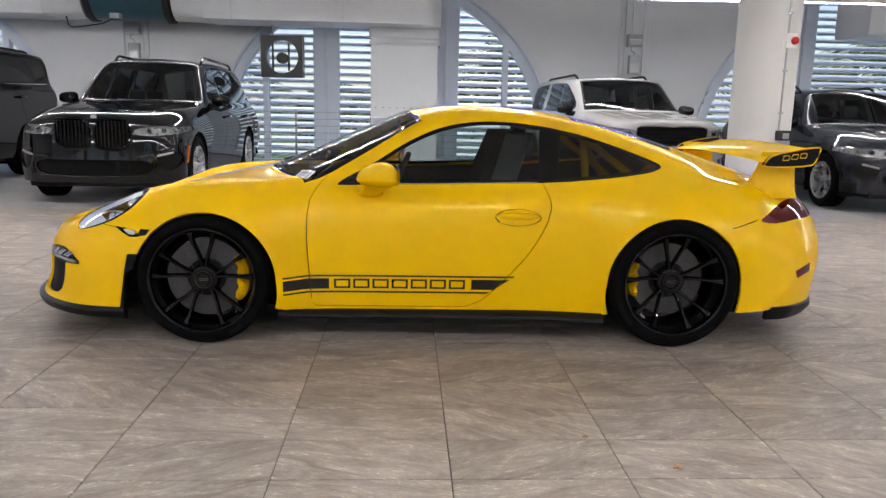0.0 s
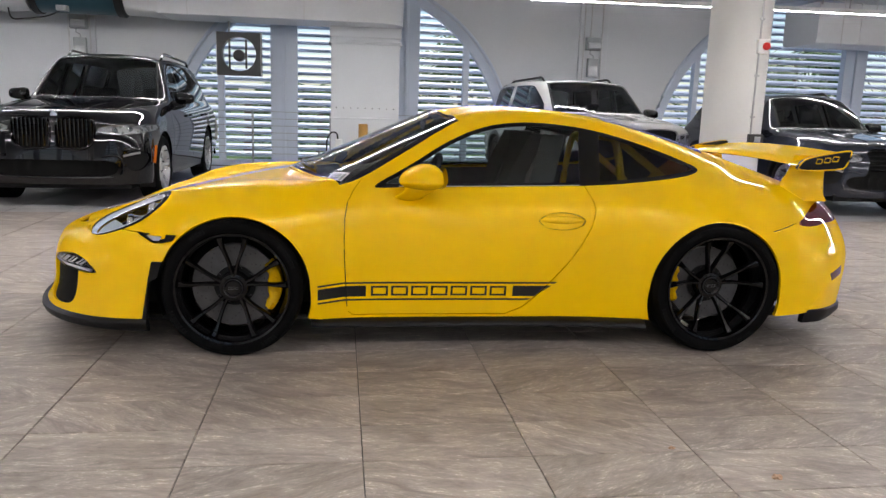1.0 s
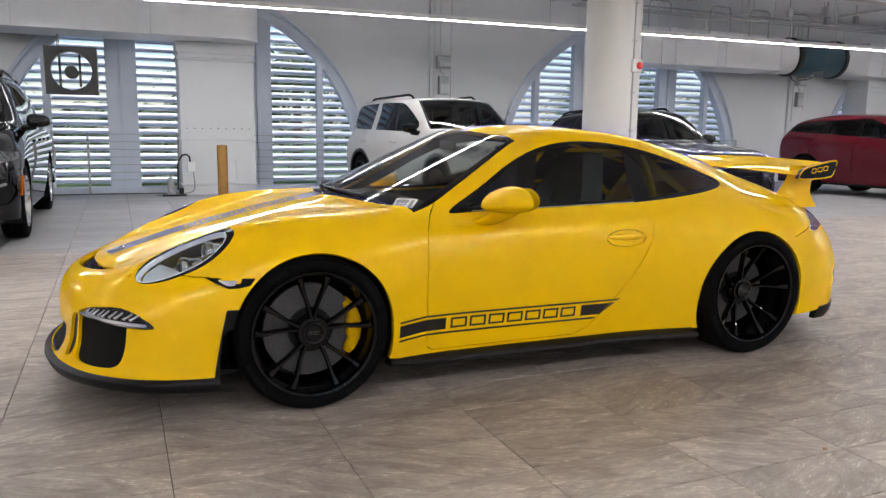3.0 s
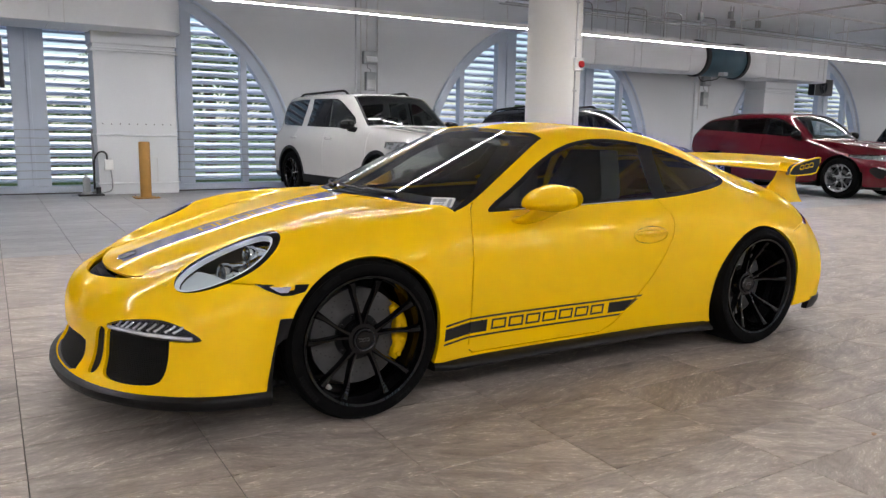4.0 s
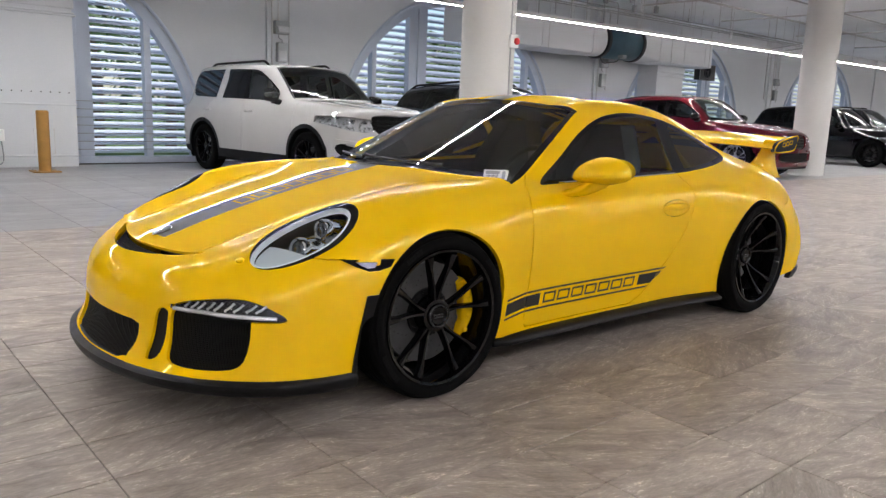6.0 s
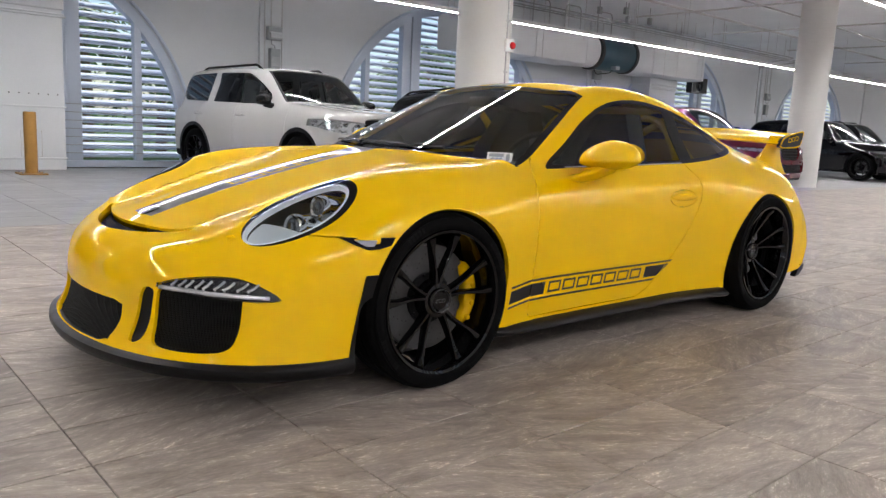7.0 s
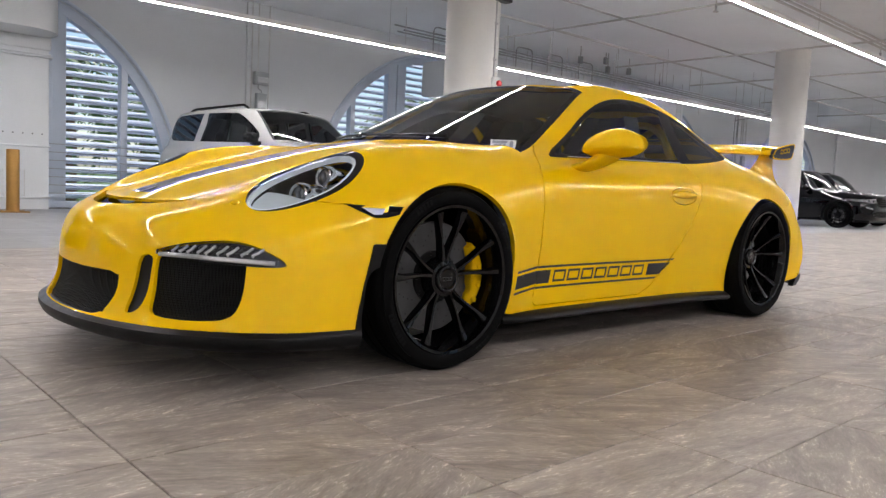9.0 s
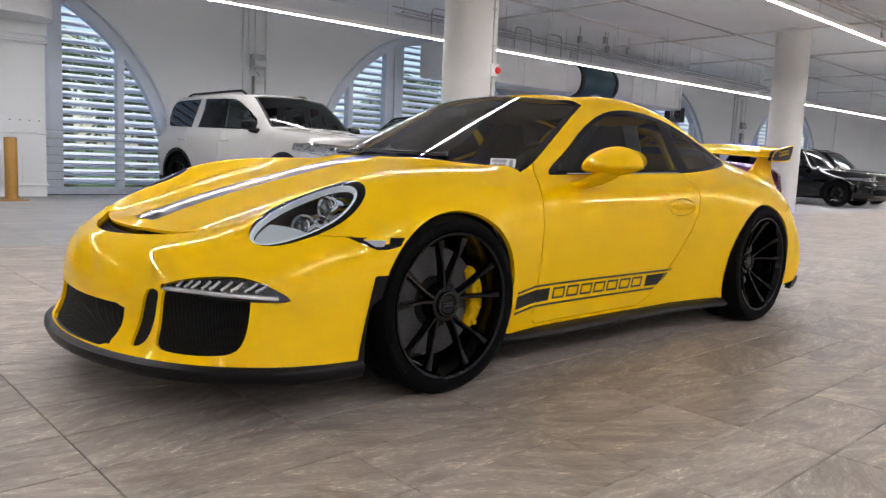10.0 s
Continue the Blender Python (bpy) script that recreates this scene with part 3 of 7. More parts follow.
def mesh_material():
    """Black honeycomb screen: wires raised by bump, the shade in the holes put into the colour."""
    m = material("black_mesh_screen", (0.02, 0.02, 0.02), 0.6, var=0, rvar=0, spec=0.15)
    nt = m.node_tree
    b = nt.nodes["Principled BSDF"]
    geo = nt.nodes.new("ShaderNodeTexCoord")
    vor = nt.nodes.new("ShaderNodeTexVoronoi")
    vor.feature = "DISTANCE_TO_EDGE"
    vor.inputs["Scale"].default_value, vor.inputs["Randomness"].default_value = 135, 0.0
    nt.links.new(geo.outputs["Object"], vor.inputs["Vector"])
    cr = nt.nodes.new("ShaderNodeMapRange")
    cr.inputs["From Max"].default_value = 0.25
    nt.links.new(vor.outputs["Distance"], cr.inputs["Value"])
    inv = nt.nodes.new("ShaderNodeMapRange")
    inv.inputs["To Min"].default_value, inv.inputs["To Max"].default_value = 0.010, 0.0005
    nt.links.new(cr.outputs[0], inv.inputs["Value"])
    nt.links.new(inv.outputs[0], b.inputs["Base Color"])
    bp = nt.nodes.new("ShaderNodeBump")
    bp.invert = True
    bp.inputs["Distance"].default_value = 0.004
    nt.links.new(cr.outputs[0], bp.inputs["Height"])
    nt.links.new(bp.outputs[0], b.inputs["Normal"])
    return m


M_MESH = mesh_material()

WHEELS = {}


def wheel(parent, x, y, r, width, rim_r, style, rim_mat, caliper=None, name="wheel", hub_in=0.07, disc_r=0.17, rear=False):
    """Tyre, rim with its spokes, hub cap, brake disc; y < 0 faces the other way. Alike wheels share their meshes."""
    s = 1 if y > 0 else -1
    w = new(name)
    w.parent = parent
    w.location = (x, y, r)
    w.rotation_euler = (0, 0, 0 if s > 0 else math.pi)
    key = (r, width, rim_r, style, rim_mat.name, caliper.name if caliper else "", rear if caliper else False, s if caliper else 0)
    if key in WHEELS:
        for nm, me, lab in WHEELS[key]:
            ob = new(nm, me)
            ob.parent = w
            if lab:
                ob["label"] = lab
        return w
    made = []
    h = width / 2
    bm = bmesh.new()
    t = r - rim_r
    prof = [(rim_r - 0.004, h - 0.030), (rim_r + 0.004, h - 0.012), (rim_r + t * 0.25, h - 0.004), (rim_r + t * 0.5, h), (rim_r + t * 0.75, h - 0.006),
            (r - 0.018, h - 0.014), (r - 0.007, h - 0.024), (r - 0.002, h - 0.04), (r, h - 0.07)]
    tread = []
    for g in (0.62, 0.22, -0.22, -0.62):
        c = g * h
        tread += [(r, c + 0.007), (r - 0.007, c + 0.005), (r - 0.007, c - 0.005), (r, c - 0.007)]
    add_lathe(bm, prof + tread + [(a, -b) for a, b in prof[::-1]], 72, "y")
    made.append((part("tyre", bm, M_TYRE, w, smooth=True, angle=50), ""))
    if caliper:
        # plain raised bars in place of the moulded writing
        for mid, cnt in ((2.55, 8), (5.7, 8), (1.0, 5), (4.1, 5)):
            for k in range(cnt):
                a = mid - 0.055 * (k - cnt / 2)
                bm = bmesh.new()
                add_box(bm, -0.006, 0.006, -0.0015, 0.0015, -0.010, 0.010)
                rr = rim_r + t * 0.52
                m = Matrix.Translation((rr * math.cos(a), h - 0.0005, rr * math.sin(a))) @ Matrix.Rotation(math.pi / 2 - a, 4, "Y")
                bmesh.ops.transform(bm, matrix=m, verts=bm.verts)
                made.append((part("sidewall_mark", bm, M_TYREMARK, w), ""))
    bm = bmesh.new()
    add_lathe(bm, [(rim_r - 0.004, h - 0.026), (rim_r + 0.006, h - 0.010), (rim_r + 0.003, h - 0.004), (rim_r - 0.008, h - 0.007), (rim_r - 0.014, h - 0.022), (rim_r - 0.022, h - 0.05),
                   (rim_r - 0.03, 0), (rim_r - 0.03, -h + 0.03), (rim_r - 0.004, -h + 0.015)], 72, "y")
    made.append((part("rim_barrel", bm, rim_mat, w, smooth=True), ""))
    hub_y = h - hub_in
    n, pair = style
    for k in range(n):
        base = 2 * math.pi * (k // 2 * 2 + 0.5) / n if pair else 2 * math.pi * k / n
        ang = base + (pair * (1 if k % 2 else -1) if pair else 0)
        ang0 = base + (0.45 * pair * (1 if k % 2 else -1) if pair else 0)
        bm = bmesh.new()
        rings = []
        for q in np.linspace(0, 1, 9):
            rad = 0.05 + q * (rim_r - 0.018 - 0.05)
            a = ang0 + (ang - ang0) * min(1, q * 1.4)
            dep = hub_y + (h - 0.018 - hub_y) * q ** 1.6
            wd = (0.0125 - 0.004 * math.sin(math.pi * min(1, q * 1.2)) + 0.005 * max(0, q - 0.78) / 0.22) * (1.6 if n <= 6 else 1.0)
            th = 0.036 - 0.012 * q
            c, sn = math.cos(a), math.sin(a)
            ring = []
            for u, v in ((-1, -th), (-0.9, -0.006), (-0.5, 0.0), (0.5, 0.0), (0.9, -0.006), (1, -th)):
                ring.append(bm.verts.new((rad * c - u * wd * sn, dep + v, rad * sn + u * wd * c)))
            rings.append(ring)
        for p, q in zip(rings, rings[1:]):
            for j in range(6):
                bm.faces.new((p[j], q[j], q[(j + 1) % 6], p[(j + 1) % 6]))
        bm.faces.new(rings[0])
        bm.faces.new(rings[-1][::-1])
        bmesh.ops.recalc_face_normals(bm, faces=bm.faces)
        made.append((part("spoke", bm, rim_mat, w, smooth=True, angle=40), ""))
    bm = bmesh.new()
    add_lathe(bm, [(0.075, hub_y - 0.05), (0.072, hub_y - 0.008), (0.066, hub_y + 0.002), (0.05, hub_y + 0.004), (0.046, hub_y + 0.014), (0.040, hub_y + 0.018), (0.034, hub_y + 0.012), (0.0, hub_y + 0.012)], 40, "y")
    made.append((part("hub", bm, rim_mat, w, smooth=True), "round centre-lock hub"))
    if caliper:
        bm = bmesh.new()
        add_lathe(bm, [(0.041, hub_y + 0.0175), (0.0445, hub_y + 0.020), (0.048, hub_y + 0.0155)], 40, "y")
        made.append((part("lock_ring", bm, M_LAMPDARK, w, smooth=True), "dark satin lock ring"))
        for k in range(3):
            bm = bmesh.new()
            x = (k - 1) * 0.016
            add_tube(bm, [(x - .005, hub_y + .0128, -.006), (x + .005, hub_y + .0128, -.006), (x + .006, hub_y + .0128, .006), (x - .006, hub_y + .0128, .006)], .0014, 5, closed=True)
            made.append((part("cap_mark", bm, M_DISC, w), "raised grey mark"))
    bm = bmesh.new()
    dy = hub_y - 0.065
    add_lathe(bm, [(0.09, dy), (disc_r, dy), (disc_r, dy - 0.03), (0.09, dy - 0.03)], 64, "y", closed=True)
    disc = part("brake_disc", bm, M_DISC, w, "grey drilled brake disc", smooth=True)
    made.append((disc, "grey drilled brake disc"))
    bm = bmesh.new()
    add_lathe(bm, [(0.0, dy + 0.012), (0.1, dy + 0.01), (0.105, dy - 0.03)], 40, "y")
    for k in range(10):
        a = 2 * math.pi * k / 10
        add_lathe(bm, [(0.0, dy + 0.02), (0.006, dy + 0.019), (0.007, dy)], 8, "y", (0.092 * math.cos(a), 0, 0.092 * math.sin(a)))
    made.append((part("disc_bell", bm, M_SATIN, w, smooth=True), ""))
    if caliper:
        bm = bmesh.new()
        # flat dark dots on the disc, coloured like the shade in drilled holes
        for k in range(56):
            a = 2 * math.pi * k / 28 + (0.11 if k >= 28 else 0)
            rr = 0.13 + 0.055 * ((k * 7) % 5) / 4
            add_lathe(bm, [(0.0, dy + 0.0012), (0.0035, dy + 0.0012)], 6, "y", (rr * math.cos(a), 0, rr * math.sin(a)))
        ob = part("drilled_holes", bm, M_DARK, w)
        ob["kind"] = "stuff"
        made.append((ob, ""))
        bm = bmesh.new()
        mid = (0.0 if not rear else math.pi) + (0.0 if s > 0 else math.pi)
        spread = 0.62 if not rear else 0.5
        arcs = np.linspace(mid - spread, mid + spread, 15)
        rings = []
        for i, a in enumerate(arcs):
            e = abs(i - 7) / 7
            ro, ri = disc_r + 0.024 - 0.012 * e ** 3, 0.158 + 0.02 * e ** 2 + (0.008 if i in (3, 4, 10, 11) else 0)
            yo = dy + 0.038 - 0.012 * e ** 2
            ring = [(ri, dy + 0.012), (ri + 0.006, yo - 0.004), (ri + 0.014, yo), ((ro + ri) / 2, yo + 0.004), (ro - 0.014, yo), (ro - 0.003, yo - 0.008), (ro, dy - 0.05), (ri + 0.03, dy - 0.05)]
            rings.append([bm.verts.new((q * math.cos(a), yy, q * math.sin(a))) for q, yy in ring])
        for p, q in zip(rings, rings[1:]):
            for j in range(8):
                bm.faces.new((p[j], q[j], q[(j + 1) % 8], p[(j + 1) % 8]))
        bm.faces.new(rings[0])
        bm.faces.new(rings[-1][::-1])
        bmesh.ops.recalc_face_normals(bm, faces=bm.faces)
        made.append((part("brake_caliper", bm, caliper, w, "yellow brake caliper", smooth=True, angle=45), "yellow brake caliper"))
        for a in (mid - .78 * spread, mid - .30 * spread, mid + .30 * spread, mid + .78 * spread):
            bm = bmesh.new()
            q = disc_r - 0.004
            add_lathe(bm, [(0.0, dy + .047), (.009, dy + .046), (.0115, dy + .042), (.0115, dy + .02)], 12, "y", (q * math.cos(a), 0, q * math.sin(a)))
            made.append((part("caliper_bolt", bm, caliper, w, smooth=True), ""))
    WHEELS[key] = [(ob.name.split(".")[0], ob.data, lab) for ob, lab in made]
    return w


def add_arch_liner(parent, x, zc, r, y_in, y_out):
    for s in (-1, 1):
        bm = bmesh.new()
        n = 26
        rings = []
        for i in range(n + 1):
            a = radians(-24) + radians(228) * i / n
            c, sn = math.cos(a), math.sin(a)
            rings.append([bm.verts.new((x + r * c, s * yy, zc + r * sn)) for yy in (y_in, y_out)])
        for p, q in zip(rings, rings[1:]):
            bm.faces.new((p[0], q[0], q[1], p[1]))
        bm.faces.new([p[0] for p in rings])
        part("wheel_arch_liner", bm, M_SATIN, parent, smooth=True)


# ---- the yellow sports car; x runs from its front axle to its tail ----
LINES = [
    # middle of nose, lid, screen, roof and tail
    [(-1.045, 0, .185), (-1.035, 0, .26), (-1.035, 0, .38), (-1.025, 0, .47), (-.985, 0, .54), (-.88, 0, .578), (-.68, 0, .645), (-.45, 0, .715), (-.18, 0, .785), (.08, 0, .845), (.25, 0, .878), (.42, 0, .952), (.68, 0, 1.07),
     (1.06, 0, 1.218), (1.42, 0, 1.252), (1.8, 0, 1.228), (2.1, 0, 1.183), (2.4, 0, 1.102), (2.7, 0, 1.012), (2.97, 0, .92), (3.2, 0, .84), (3.38, 0, .775), (3.44, 0, .70), (3.48, 0, .56), (3.47, 0, .40), (3.42, 0, .25)],
    [(-1.03, .2, .185), (-1.02, .2, .26), (-1.02, .2, .38), (-1.005, .2, .475), (-.965, .2, .543), (-.86, .2, .58), (-.66, .2, .645), (-.44, .2, .713), (-.17, .2, .782), (.08, .2, .842), (.26, .2, .876), (.43, .22, .945), (.69, .22, 1.06),
     (1.06, .22, 1.208), (1.42, .22, 1.243), (1.8, .22, 1.219), (2.1, .22, 1.174), (2.4, .21, 1.094), (2.7, .21, 1.006), (2.97, .21, .917), (3.2, .22, .838), (3.37, .22, .77), (3.43, .22, .695), (3.47, .22, .555), (3.46, .22, .395), (3.41, .22, .25)],
    [(-.985, .40, .185), (-.975, .40, .265), (-.97, .40, .39), (-.945, .40, .485), (-.90, .39, .55), (-.79, .38, .59), (-.60, .37, .648), (-.40, .38, .712), (-.15, .40, .778), (.09, .41, .835), (.325, .42, .868), (.50, .44, .941), (.74, .44, 1.045),
     (1.09, .44, 1.186), (1.42, .44, 1.217), (1.8, .43, 1.193), (2.1, .41, 1.146), (2.4, .40, 1.066), (2.7, .39, .982), (2.96, .39, .902), (3.17, .41, .828), (3.32, .42, .755), (3.37, .43, .68), (3.42, .44, .54), (3.41, .44, .39), (3.37, .44, .25)],
    # lid edge, windscreen pillar, roof rail
    [(-.92, .55, .185), (-.91, .55, .27), (-.90, .55, .395), (-.87, .545, .495), (-.81, .53, .57), (-.69, .52, .63), (-.52, .52, .69), (-.34, .53, .745), (-.11, .55, .80), (.11, .57, .84), (.43, .620, .855), (.62, .642, .922), (.84, .628, 1.020),
     (1.12, .575, 1.137), (1.42, .565, 1.172), (1.8, .555, 1.147), (2.1, .54, 1.088), (2.4, .52, 1.0), (2.7, .52, .93), (2.95, .53, .872), (3.12, .55, .80), (3.26, .56, .72), (3.30, .58, .64), (3.35, .60, .52), (3.34, .60, .38), (3.31, .60, .25)],
    # wing crown and belt
    [(-.83, .68, .185), (-.82, .68, .27), (-.81, .68, .40), (-.78, .665, .50), (-.71, .645, .59), (-.60, .63, .665), (-.44, .64, .745), (-.28, .66, .80), (-.07, .68, .835), (.13, .695, .845), (.36, .70, .845), (.58, .715, .845), (.80, .725, .845),
     (1.12, .735, .845), (1.42, .745, .848), (1.8, .745, .855), (2.1, .735, .875), (2.4, .69, .90), (2.7, .66, .875), (2.94, .66, .835), (3.07, .66, .765), (3.20, .66, .68), (3.24, .68, .60), (3.28, .70, .495), (3.28, .70, .37), (3.26, .70, .25)],
    [(-.72, .78, .185), (-.71, .78, .275), (-.70, .775, .40), (-.67, .765, .50), (-.60, .745, .585), (-.50, .735, .655), (-.38, .745, .725), (-.25, .765, .775), (-.05, .79, .80), (.14, .80, .80), (.36, .80, .79), (.58, .80, .785), (.80, .805, .78),
     (1.12, .815, .775), (1.42, .83, .775), (1.8, .84, .785), (2.1, .855, .795), (2.4, .85, .80), (2.7, .83, .785), (2.92, .80, .755), (3.03, .77, .70), (3.13, .755, .62), (3.17, .765, .55), (3.20, .78, .46), (3.20, .78, .36), (3.19, .775, .25)],
    # widest line
    [(-.60, .84, .19), (-.60, .84, .27), (-.59, .835, .385), (-.57, .83, .475), (-.52, .825, .55), (-.44, .825, .60), (-.35, .835, .65), (-.24, .855, .69), (-.04, .875, .70), (.14, .88, .69), (.36, .868, .67), (.58, .852, .66), (.80, .85, .64),
     (1.12, .855, .63), (1.42, .865, .63), (1.8, .868, .64), (2.1, .906, .64), (2.4, .925, .63), (2.7, .92, .62), (2.90, .895, .61), (3.0, .86, .58), (3.08, .84, .53), (3.11, .83, .475), (3.13, .835, .41), (3.13, .833, .34), (3.12, .828, .25)],
    [(-.50, .865, .19), (-.50, .868, .25), (-.49, .868, .34), (-.48, .868, .41), (-.45, .87, .47), (-.41, .875, .51), (-.34, .885, .55), (-.24, .898, .57), (-.04, .908, .58), (.14, .905, .57), (.36, .88, .53), (.58, .842, .46), (.80, .832, .43),
     (1.12, .832, .42), (1.42, .838, .42), (1.8, .842, .42), (2.1, .886, .42), (2.4, .925, .45), (2.7, .925, .45), (2.90, .915, .45), (2.97, .90, .45), (3.03, .885, .42), (3.05, .88, .39), (3.06, .88, .35), (3.06, .876, .31), (3.05, .87, .25)],
    # sill
    [(-.40, .875, .19), (-.40, .878, .22), (-.395, .88, .28), (-.39, .882, .33), (-.385, .885, .36), (-.375, .888, .38), (-.34, .89, .40), (-.24, .895, .40), (-.04, .89, .30), (.14, .88, .25), (.36, .82, .165), (.58, .79, .165), (.80, .785, .165),
     (1.12, .785, .165), (1.42, .79, .165), (1.8, .802, .165), (2.1, .855, .165), (2.4, .89, .18), (2.7, .90, .19), (2.86, .90, .195), (2.90, .90, .20), (2.93, .90, .205), (2.94, .898, .21), (2.95, .897, .213), (2.95, .894, .216), (2.94, .89, .218)],
]
# fuller roof shoulders
for k in range(13, 18):
    for j, dy, dz in ((1, 0, .003), (2, .004, .009), (3, .014, .011)):
        x, y, z = LINES[j][k]
        LINES[j][k] = (x, y + dy, z + dz)
# the chin runs out to meet the lip
for row, dx in zip(LINES, (.040, .040, .037, .032, .024, .014, .006, 0, 0)):
    x, y, z = row[0]
    row[0] = (x - dx, y + (.006 if y > .5 else 0), z)
for row in LINES:
    for k in range(21, 26):
        x, y, z = row[k]
        row[k] = (x + (.02 if k == 21 else .035), y, .218 if k == 25 else z)
FR, RR = 0.338, 0.345
BASE = 2.457
GLASSLINE = smooth_poly([(.655, .826), (.865, .937), (1.04, 1.052), (1.23, 1.136), (1.43, 1.168), (1.64, 1.163), (1.88, 1.13), (2.13, 1.063), (2.34, .99), (2.45, .945), (2.40, .92), (2.30, .902), (2.03, .872), (1.75, .852), (1.27, .84), (.72, .826)], 2)
DOORLINE = [(.62, .87), (.575, .815), (.545, .76), (.532, .68), (.530, .55), (.536, .42), (.548, .21), (.575, .186), (1.36, .186), (1.45, .225), (1.53, .30), (1.60, .38), (1.67, .465), (1.735, .57), (1.78, .67), (1.795, .74), (1.785, .79), (1.75, .87)]
FOG = smooth_poly([(.470, .417), (.50, .438), (.565, .458), (.677, .477), (.744, .462), (.795, .425), (.812, .402), (.79, .396), (.726, .398), (.595, .410)], 2)
INTAKE = smooth_poly([(.490, .43), (.612, .43), (.735, .43), (.740, .36), (.738, .29), (.728, .232), (.665, .222), (.60, .221), (.535, .224), (.492, .236), (.487, .29), (.487, .36)], 2)
SLOT = smooth_poly([(.425, .412), (.456, .416), (.478, .408), (.474, .36), (.470, .31), (.458, .240), (.43, .222), (.400, .222), (.398, .26), (.412, .33)], 1)
CENTRE = smooth_poly([(-.332, .346), (-.16, .344), (0, .343), (.16, .344), (.332, .346), (.333, .30), (.322, .255), (.292, .200), (.15, .198), (0, .197), (-.15, .198), (-.292, .200), (-.322, .255), (-.333, .30)], 1)
MARKER = [(-.440, .603), (-.25, .600), (-.268, .574), (-.315, .563), (-.355, .562), (-.40, .581)]
MARKCORE = [(-.392, .594), (-.318, .592), (-.330, .573), (-.358, .572), (-.376, .582)]
STICKER = [(.480, .580), (.560, .655), (.515, .690), (.440, .612)]
STICKBARS = [[(.534, .641), (.545, .651), (.508, .682), (.497, .671)], [(.478, .590), (.525, .634), (.508, .648), (.462, .604)], [(.460, .612), (.495, .645), (.490, .650), (.455, .616)]]
TAIL = smooth_poly([(2.90, .683), (2.96, .706), (3.03, .732), (3.137, .762), (3.24, .772), (3.50, .775), (3.50, .668), (3.19, .672), (3.04, .660), (2.95, .668)], 1)
REFLECT = [(3.125, .414), (3.25, .447), (3.25, .398), (3.14, .374)]
FLARE = [(-.366, .475), (-.30, .475), (-.30, .05), (-.445, .05), (-.412, .25), (-.385, .39)]
HL_C, HL_A = Vector((-.500, .680, .675)), Vector((.385, .065, .205)).normalized()
HL_N = Vector((-.42, .50, .76))
HL_B = HL_N.cross(HL_A).normalized()
HL_N = HL_A.cross(HL_B).normalized()


def sticker(x, outline=STICKER):
    return np.where((x[:, 1] < -0.5) & (x[:, 2] > 0.8), sdf(x[:, 0], -x[:, 1], outline), 1.0)


def headlamp_field(x, grow=0.0, shift=0.0):
    p = np.stack([x[:, 0], np.abs(x[:, 1]), x[:, 2]], 1) - np.array(HL_C)
    a, b, n = p @ np.array(HL_A) - shift, p @ np.array(HL_B), p @ np.array(HL_N)
    wide = 0.112 + 0.045 * np.clip(a, -0.25, 0.25)
    f = np.sqrt((a / (0.222 + grow)) ** 2 + (b / (wide + grow)) ** 2) - 1
    return np.where(np.abs(n) < 0.12, f, 1.0) * 0.11


def lamp_along(x):
    """Parts the bright front of a head lamp's bowl from its dark back."""
    p = np.stack([x[:, 0], np.abs(x[:, 1]), x[:, 2]], 1) - np.array(HL_C)
    a, b = p @ np.array(HL_A), p @ np.array(HL_B)
    return np.where((np.abs(p @ np.array(HL_N)) < 0.12) & (np.abs(a) < 0.25) & (np.abs(b) < 0.15), a + 0.080 - 0.60 * b, -1.0)


def arch_field(x, xc, zc, r):
    low = np.clip((zc - x[:, 2]) / 0.2, 0, 1)
    f = np.hypot(x[:, 0] - xc, x[:, 2] - zc) - r - 0.03 * low
    return np.where(np.abs(x[:, 1]) > 0.5, f, 1.0)


def side(x, poly, ymin=0.45):
    return np.where(np.abs(x[:, 1]) > ymin, sdf(x[:, 0], x[:, 2], poly), 1.0)


def front(x, poly, mirror=True, xmax=-0.5):
    y = np.abs(x[:, 1]) if mirror else x[:, 1]
    return np.where(x[:, 0] < xmax, sdf(y, x[:, 2], poly), 1.0)


def glassline(x):
    return np.where(x[:, 2] > 0.80, side(x, GLASSLINE, 0.46), 1.0)


def windscreen(x, inset=0.0):
    ay = np.abs(x[:, 1])
    low = 0.235 + 0.52 * ay ** 2 + inset
    top = 1.05 + 0.2 * ay ** 2 - inset
    edge = 0.702 - 0.275 * (x[:, 0] - 0.6) - inset
    f = np.maximum(np.maximum(low - x[:, 0], x[:, 0] - top), ay - edge)
    return np.where(x[:, 2] > 0.7, f, 1.0)


def backlight(x, inset=0.0):
    ay = np.abs(x[:, 1])
    f = np.maximum(np.maximum(1.99 + inset - x[:, 0] - 0.1 * ay ** 2, x[:, 0] - 2.60 + inset + 0.3 * ay ** 2), ay - (0.455 - 0.06 * (x[:, 0] - 2.0)) + inset)
    return np.where(x[:, 2] > 0.7, f, 1.0)


def lid_edge(x):
    """Signed distance across the luggage lid's joint; negative on the lid."""
    ay = np.abs(x[:, 1])
    nose = -0.872 + 0.5 * ay ** 2
    sides = 0.30 + 0.34 * np.clip(x[:, 0] + 0.95, 0, 2) ** 0.5
    f = np.maximum(np.maximum((nose - x[:, 0]), (ay - np.minimum(sides, 0.395 + 0.175 * (x[:, 0] + 0.75)))), x[:, 0] - (0.215 + 0.52 * ay ** 2))
    return np.where(x[:, 2] > 0.5, f, 1.0)


